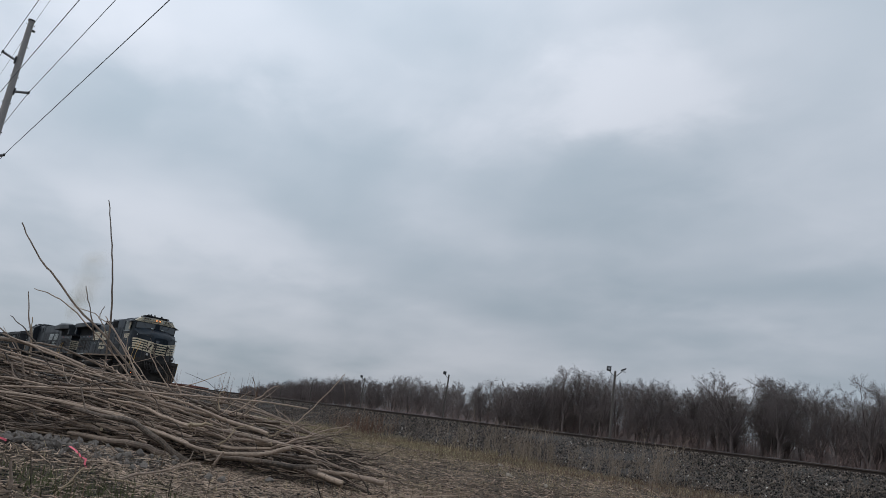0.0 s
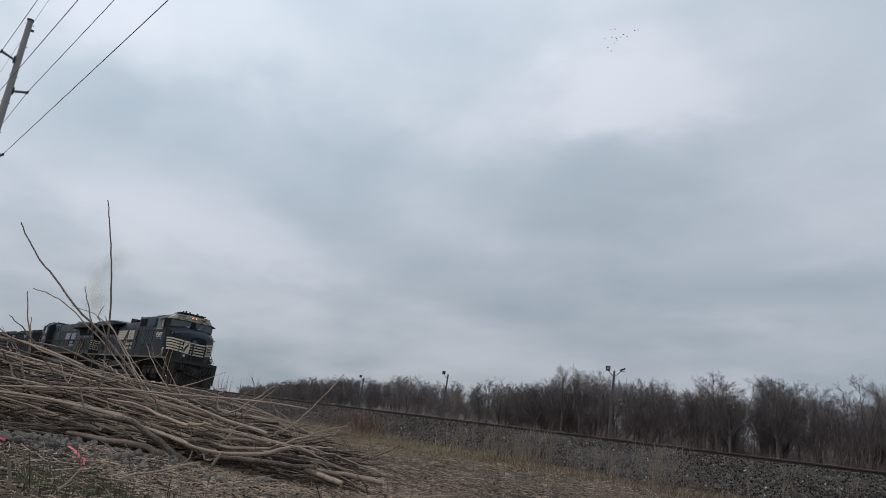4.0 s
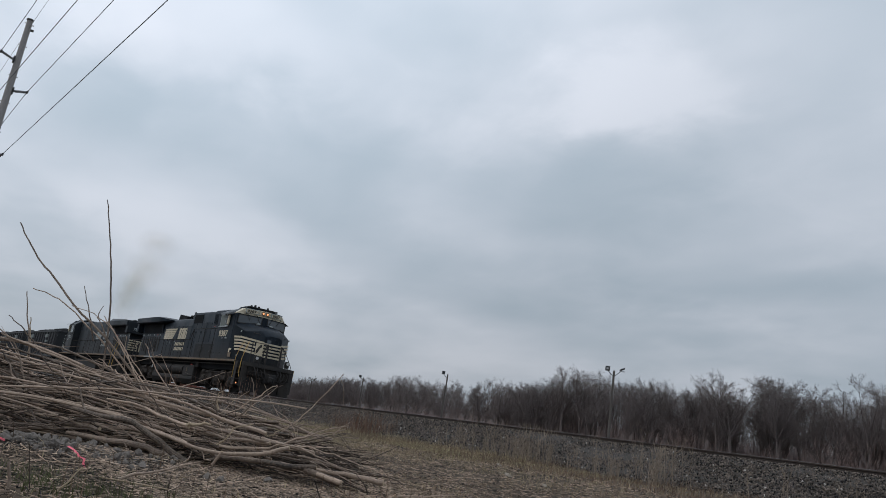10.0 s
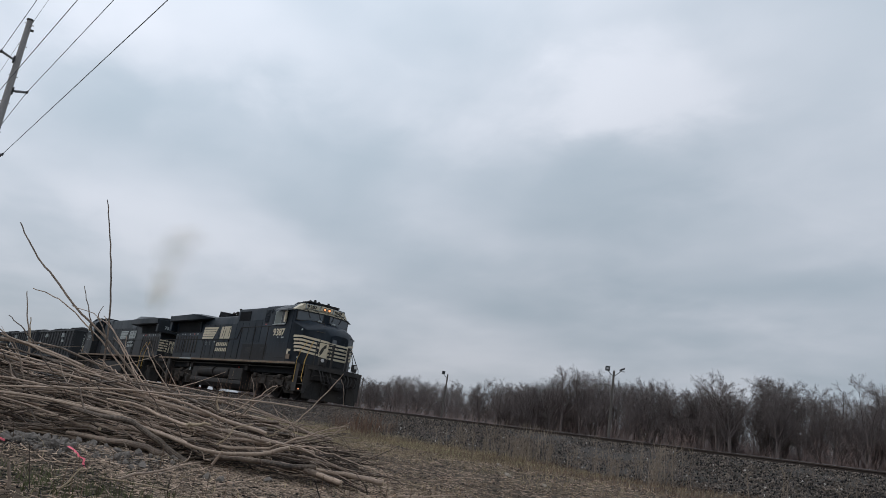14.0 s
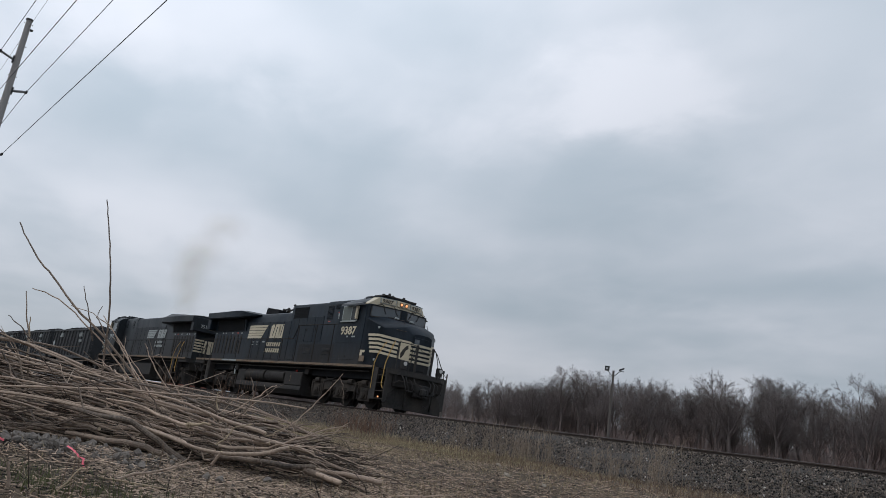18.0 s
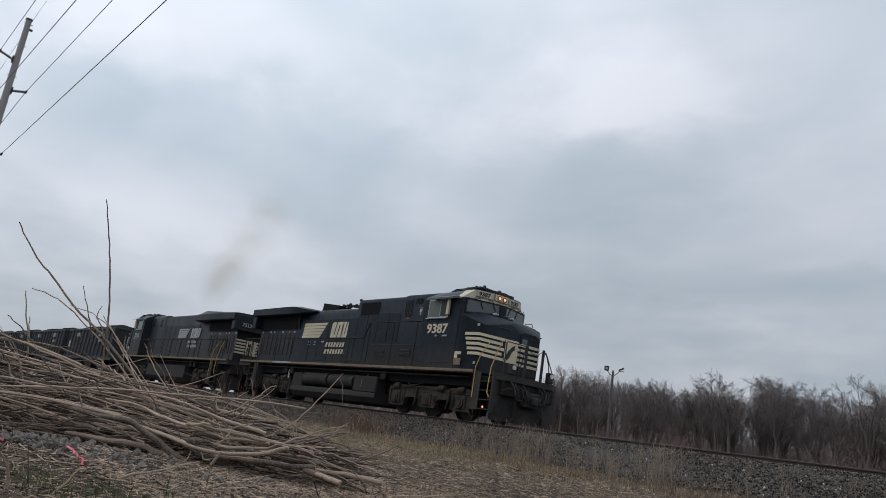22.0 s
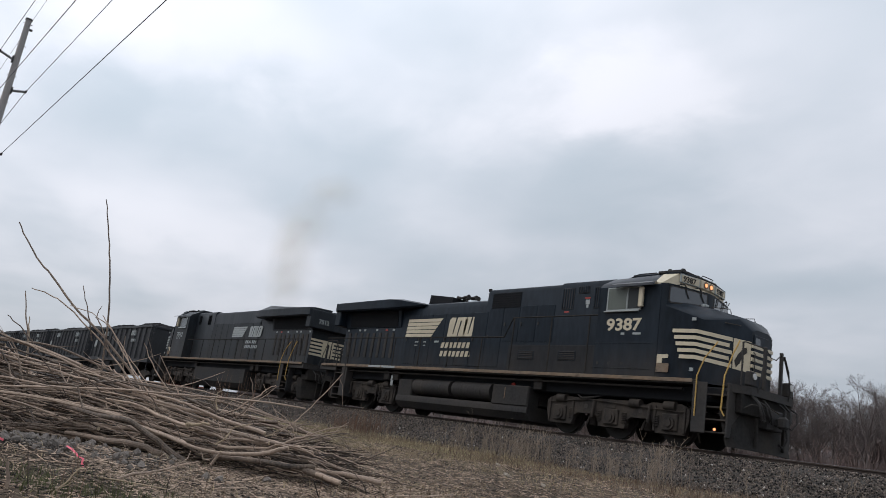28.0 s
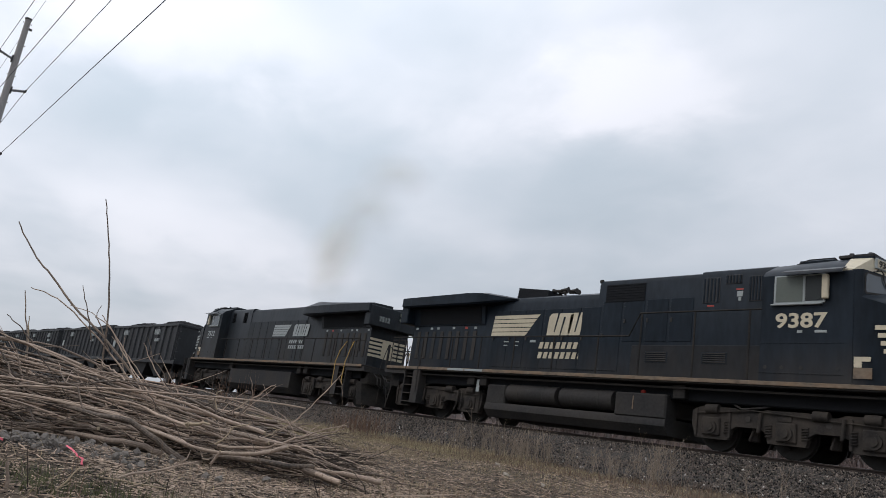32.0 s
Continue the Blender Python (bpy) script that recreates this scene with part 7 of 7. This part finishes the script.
blades("pale_green_grass", "pale green winter grass along the verge", 52000, (-22, -12, 8.0, 13.4), (0.03, 0.09), 0.7, 0.004, "palegreen", 39, lambda x, y, r: r < (0.3 + 1.2 * noise.noise((x * 0.25, y * 0.5, 3.0))) * math.exp(-((y - 10.9) / 1.6) ** 2) * 1.6)
blades("ballast_weeds", "thin dead weed stems on the ballast foot", 800, (-17, 2, 12.6, 15.4), (0.15, 0.62), 0.22, 0.003, "weed", 40, lambda x, y, r: r < 0.05 + 1.5 * noise.noise((x * 0.6, y * 0.8, 11.0)))
blades("bank_weeds", "thin brown dead weeds on the far bank", 900, (-36, -22, 13.4, 16.4), (0.12, 0.55), 0.3, 0.004, "brown", 43, patchy)
blades("near_stems", "thin dark upright stems in the foreground", 260, (-8, -3, 0.4, 5.0), (0.08, 0.34), 0.25, 0.0022, "brown", 42)
blades("red_weeds", "red-brown dead weeds at the ballast foot", 420, (-22.9, -20.6, 13.6, 15.0), (0.30, 0.85), 0.22, 0.007, "redweed", 36)
for clump, (cx0, cx1, stalks) in enumerate(((-43.7, -42.0, 46), (-40.6, -40.0, 10), (-36.4, -35.0, 34), (-33.5, -32.0, 12))):
    blades("track_grass", "tall orange-brown dead grass clump beside the track", stalks, (cx0, cx1, 15.0, 15.7), (0.7, 1.75), 0.10, 0.011, "redweed", 50 + clump)


def litter(name, label, seed, count, x0, x1, y0, y1, material):
    """Chipped wood, stalks and twigs strewn on the ground."""
    rng = np.random.default_rng(seed)
    x, y = rng.uniform(x0, x1, count), y0 + (y1 - y0) * rng.random(count) ** 1.5
    # little of it lies on the rubble
    u, w = x * RIGHT.x + y * RIGHT.y, x * AHEAD.x + y * AHEAD.y
    keep = ~((np.abs(u / np.maximum(w, 0.1) + 0.43) < 0.13) & (w > 5.6) & (w < 6.4) & (rng.random(count) < 0.7))
    x, y = x[keep], y[keep]
    count = len(x)
    z = np.array([ground_z(a, b) for a, b in zip(x, y)]) + rng.uniform(0.002, 0.02, count)
    ln = rng.uniform(0.012, 0.06, count) * np.where(rng.random(count) > 0.94, 2.6, 1)
    a, tilt = rng.uniform(0, np.pi, count), rng.normal(0, 0.18, count)
    d = np.stack([np.cos(a), np.sin(a), tilt], 1) * ln[:, None]
    w = rng.uniform(0.0012, 0.0046, count)
    s = np.stack([-np.sin(a) * w, np.cos(a) * w, 0 * w], 1)
    up = np.stack([0 * w, 0 * w, w * 1.3], 1)
    c = np.stack([x, y, z], 1)
    v = np.stack([c - d - s, c - d + s, c - d + up, c + d - s * 0.7, c + d + s * 0.7, c + d + up], 1)
    tri = np.array([(0, 3, 5), (0, 5, 2), (1, 2, 5), (1, 5, 4), (0, 1, 4), (0, 4, 3), (0, 2, 1), (3, 4, 5)])
    f = tri[None] + (np.arange(count) * 6)[:, None, None]
    tagged(new(name, fast_mesh(name, v.reshape(-1, 3), f.reshape(-1, 3), M[material])), label, "litter", kind="stuff")


litter("wood_litter", "strewn twigs, chips and dead stalks", 41, 50000, -18, 0, 0.6, 11.1, "litter")
litter("pale_chips", "pale splintered chips at the foot of the brush heap", 44, 9500, -7.0, -3.6, 1.6, 5.2, "chips")


def weed(seed, h):
    """A dead branching weed."""
    rng = random.Random(seed)
    root = thing("dry_weed", "dead grey-brown branching weed at the ballast foot", "weed", "dead weeds along the track")
    g = Geo()
    stems = []
    for k in range(rng.randint(2, 4)):
        p, d = Vector((rng.gauss(0, 0.04), rng.gauss(0, 0.04), -0.03)), Vector((rng.gauss(0, 0.16), rng.gauss(0, 0.16), 1)).normalized()
        hh = h * rng.uniform(0.7, 1.05)
        pts = [p]
        for i in range(5):
            d = (d + Vector((rng.gauss(0, 0.05), rng.gauss(0, 0.05), 0.02))).normalized()
            pts.append(pts[-1] + d * hh / 5)
        stem = Geo().tube(pts, 0.006, 4, 0.003)
        for i in range(rng.randint(4, 8)):
            q = pts[2 + i % 3].lerp(pts[3 + i % 3], rng.random())
            e = (Vector((rng.gauss(0, 1), rng.gauss(0, 1), 0)).normalized() * 0.7 + Vector((0, 0, 0.9))).normalized()
            ln = hh * rng.uniform(0.12, 0.3)
            tip = q + e * ln
            stem.tube([q, q + e * ln * 0.5, tip], 0.0035, 3, 0.0025)
            for _ in range(2):
                o = Vector((rng.gauss(0, 0.02), rng.gauss(0, 0.02), rng.gauss(0, 0.02)))
                stem.tube([tip + o, tip + o + Vector((0, 0, 0.02))], 0.005, 4, 0.002)
        part("stem", stem, M["weed"], root)
    return root


def weeds():
    kinds = [weed(s, h) for s, h in ((51, 0.7), (52, 0.9), (53, 0.55), (54, 1.05), (55, 0.8))]
    rng = random.Random(61)
    spots = []
    for _ in range(44):
        spots.append((rng.gauss(-13.9, 1.0), rng.uniform(13.6, 15.0)))
    for _ in range(26):
        spots.append((rng.gauss(-10.4, 0.8), rng.uniform(13.2, 14.8)))
    for _ in range(10):
        spots.append((rng.gauss(-17.0, 0.5), rng.uniform(13.8, 14.8)))
    for _ in range(22):
        spots.append((rng.uniform(-34, -5), rng.uniform(13.2, 15.2)))
    used = set()
    for x, y in spots:
        k = rng.randrange(len(kinds))
        m = pose(x, y, max(ground_z(x, y), bed_z(y)) - 0.02, rng.gauss(0, 5), rng.gauss(0, 5), rng.uniform(0, 360))
        s = rng.uniform(0.6, 1.15)
        ob = kinds[k] if k not in used else copy_thing(kinds[k], m)
        used.add(k)
        ob.matrix_basis = m @ Matrix.Diagonal((s, s, s, 1))


weeds()


# ---- exhaust smoke over the second locomotive ----
def smoke_material():
    m = bpy.data.materials.new("thin_brown_smoke")
    m.use_nodes = True
    nt = m.node_tree
    nt.nodes.clear()
    N, L = nt.nodes.new, nt.links.new
    out, mix, clear, body = N("ShaderNodeOutputMaterial"), N("ShaderNodeMixShader"), N("ShaderNodeBsdfTransparent"), N("ShaderNodeBsdfDiffuse")
    body.inputs["Color"].default_value = (0.60, 0.49, 0.27, 1)
    co, ln, fall, ns, k = N("ShaderNodeTexCoord"), N("ShaderNodeVectorMath"), N("ShaderNodeMapRange"), N("ShaderNodeTexNoise"), N("ShaderNodeMath")
    ln.operation = "LENGTH"
    L(co.outputs["Object"], ln.inputs[0])
    fall.interpolation_type = "SMOOTHERSTEP"
    fall.inputs["From Min"].default_value, fall.inputs["From Max"].default_value = 0.0, 1.0
    fall.inputs["To Min"].default_value, fall.inputs["To Max"].default_value = 0.34, 0.0
    L(ln.outputs["Value"], fall.inputs["Value"])
    ns.inputs["Scale"].default_value, ns.inputs["Detail"].default_value = 1.8, 4
    L(co.outputs["Object"], ns.inputs["Vector"])
    k.operation = "MULTIPLY"
    L(fall.outputs[0], k.inputs[0])
    L(ns.outputs[0], k.inputs[1])
    L(k.outputs[0], mix.inputs[0])
    L(clear.outputs[0], mix.inputs[1])
    L(body.outputs[0], mix.inputs[2])
    L(mix.outputs[0], out.inputs[0])
    return m


def smoke_wisp(seed, size, mate):
    """A thin curled veil of smoke; its own space is one unit across."""
    rng = random.Random(seed)
    n = 16
    vs, fs = [], []
    for i in range(n + 1):
        for j in range(n + 1):
            u, v = 2 * i / n - 1, 2 * j / n - 1
            vs.append((u, 0.35 * (u * u + v * v) - 0.2 + 0.12 * noise.noise((u * 1.5, v * 1.5, seed)), v))
    fs = [(i * (n + 1) + j, i * (n + 1) + j + 1, (i + 1) * (n + 1) + j + 1, (i + 1) * (n + 1) + j) for i in range(n) for j in range(n)]
    ob = new("smoke_wisp", fast_mesh("smoke_wisp", vs, fs, mate, True))
    ob.scale = size
    ob.visible_shadow = False
    return tagged(ob, "thin brown-grey exhaust smoke above the second locomotive", "smoke", "exhaust smoke")


# each: metres behind the leading coupler, height, size, turn
SMOKE = ((29.9, 7.4, (1.5, 1.0, 1.9), 40), (29.7, 8.4, (1.9, 1.2, 2.0), 55), (29.2, 9.4, (2.2, 1.4, 2.0), 35), (27.9, 10.6, (2.3, 1.6, 1.9), 60), (25.9, 11.9, (2.4, 1.8, 1.6), 45))
veil = smoke_material()
wisps = [smoke_wisp(70 + k, size, veil) for k, (back, z, size, turn) in enumerate(SMOKE)]


def wisp_pose(t, k):
    back, z, size, turn = SMOKE[k]
    return pose(run(t) - back + 0.25 * math.sin(t * 0.8 + k * 0.7), TRACK_Y + 0.3 * math.sin(t * 0.5 + k), RAIL_Z + z - 1.3 + 0.25 * math.sin(t * 0.6 + 2 * k), 0, 12 * math.sin(t * 0.45 + k), turn + 10 * math.sin(t * 0.3 + k))


for k, ob in enumerate(wisps):
    ob.matrix_basis = wisp_pose(0, k) @ Matrix.Diagonal((*SMOKE[k][2], 1))


# ---- a flock of birds crosses high up ----
def bird():
    root = thing("bird", "small dark bird flying in a loose flock", "bird", "flock of birds")
    part("body", Geo().tube([(-0.10, 0, 0), (-0.05, 0, 0.005), (0.03, 0, 0.005), (0.10, 0, 0)], 0.022, 7, 0.012), M["bird"], root)
    for s in (-1, 1):
        part("wing", Geo().loft([[(-0.04, s * 0.01, 0.005), (0.05, s * 0.01, 0.005), (0.05, s * 0.01, 0.013), (-0.04, s * 0.01, 0.013)],
                                 [(-0.05, s * 0.10, 0.04), (0.02, s * 0.10, 0.04), (0.02, s * 0.10, 0.045), (-0.05, s * 0.10, 0.045)],
                                 [(-0.07, s * 0.19, 0.03), (-0.05, s * 0.19, 0.03), (-0.05, s * 0.19, 0.033), (-0.07, s * 0.19, 0.033)]]), M["bird"], root)
    return root


FLIGHT = ((0.0, (-35.3, 106.3, 48.7)), (1.0, (-45.9, 102.2, 54.8)), (2.0, (-52.6, 98.9, 60.1)), (3.0, (-63.9, 92.0, 63.3)), (4.5, (-79.1, 79.3, 66.1)), (6.0, (-92.7, 62.9, 65.8)), (7.0, (-98.4, 53.5, 61.6)),
          (8.0, (-102.0, 41.1, 65.6)), (10.0, (-112, 15, 82)), (14.0, (-135, -40, 105)), (32.0, (-240, -290, 150)))
flock_rng = random.Random(77)
first_bird = bird()
flock = [first_bird] + [copy_thing(first_bird, pose(0, 0, 0)) for _ in range(15)]
offsets = [Vector((flock_rng.gauss(0, 1.3), flock_rng.gauss(0, 1.3), flock_rng.gauss(0, 0.8))) for _ in flock]


def flight_rows(k):
    rows = []
    for i, (t, p) in enumerate(FLIGHT):
        q = Vector(p) + offsets[k] * (1 + 0.25 * math.sin(t + k))
        a, b = FLIGHT[max(i - 1, 0)][1], FLIGHT[min(i + 1, len(FLIGHT) - 1)][1]
        rows.append((t, pose(*q, 8 * math.sin(t * 3 + k), -6, math.degrees(math.atan2(b[1] - a[1], b[0] - a[0])))))
    return rows


for k, ob in enumerate(flock):
    ob.matrix_basis = flight_rows(k)[0][1]


# ---- what moves ----
def wheel_rows(a, r, way):
    """A wheelset turns as its vehicle rolls; less than a right angle between rows."""
    rows, t = [], 0.0
    while True:
        turn = way * (run(t) - run(0)) / r
        rows.append((t, Matrix.Translation((a, 0, r)) @ Matrix.Rotation(turn, 4, "Y")))
        if t >= 32.0:
            return rows
        t = min(32.0, t + 0.4)


def motions():
    for vehicle, back, way in place_train():
        walk(vehicle, [(t, vehicle_pose(t, back, way)) for t in range(0, 33)])
    for k, ob in enumerate(wisps):
        walk(ob, [(t, wisp_pose(t, k)) for t in range(0, 33)])
    for k, ob in enumerate(flock):
        walk(ob, flight_rows(k))
    for w, a, r in lead_sets:
        walk(w, wheel_rows(a, r, 1))
    for w, a, r in second_sets:
        walk(w, wheel_rows(a, r, -1))
    rows = {a: wheel_rows(a, 0.46, 1) for a in (0.89, -0.89)}
    for car in cars[:3]:
        for t in car.children:
            if t.name.startswith("truck"):
                for w in t.children:
                    if w.name.startswith("wheelset"):
                        walk(w, rows[0.89 if w.matrix_basis.translation.x > 0 else -0.89])


motions()
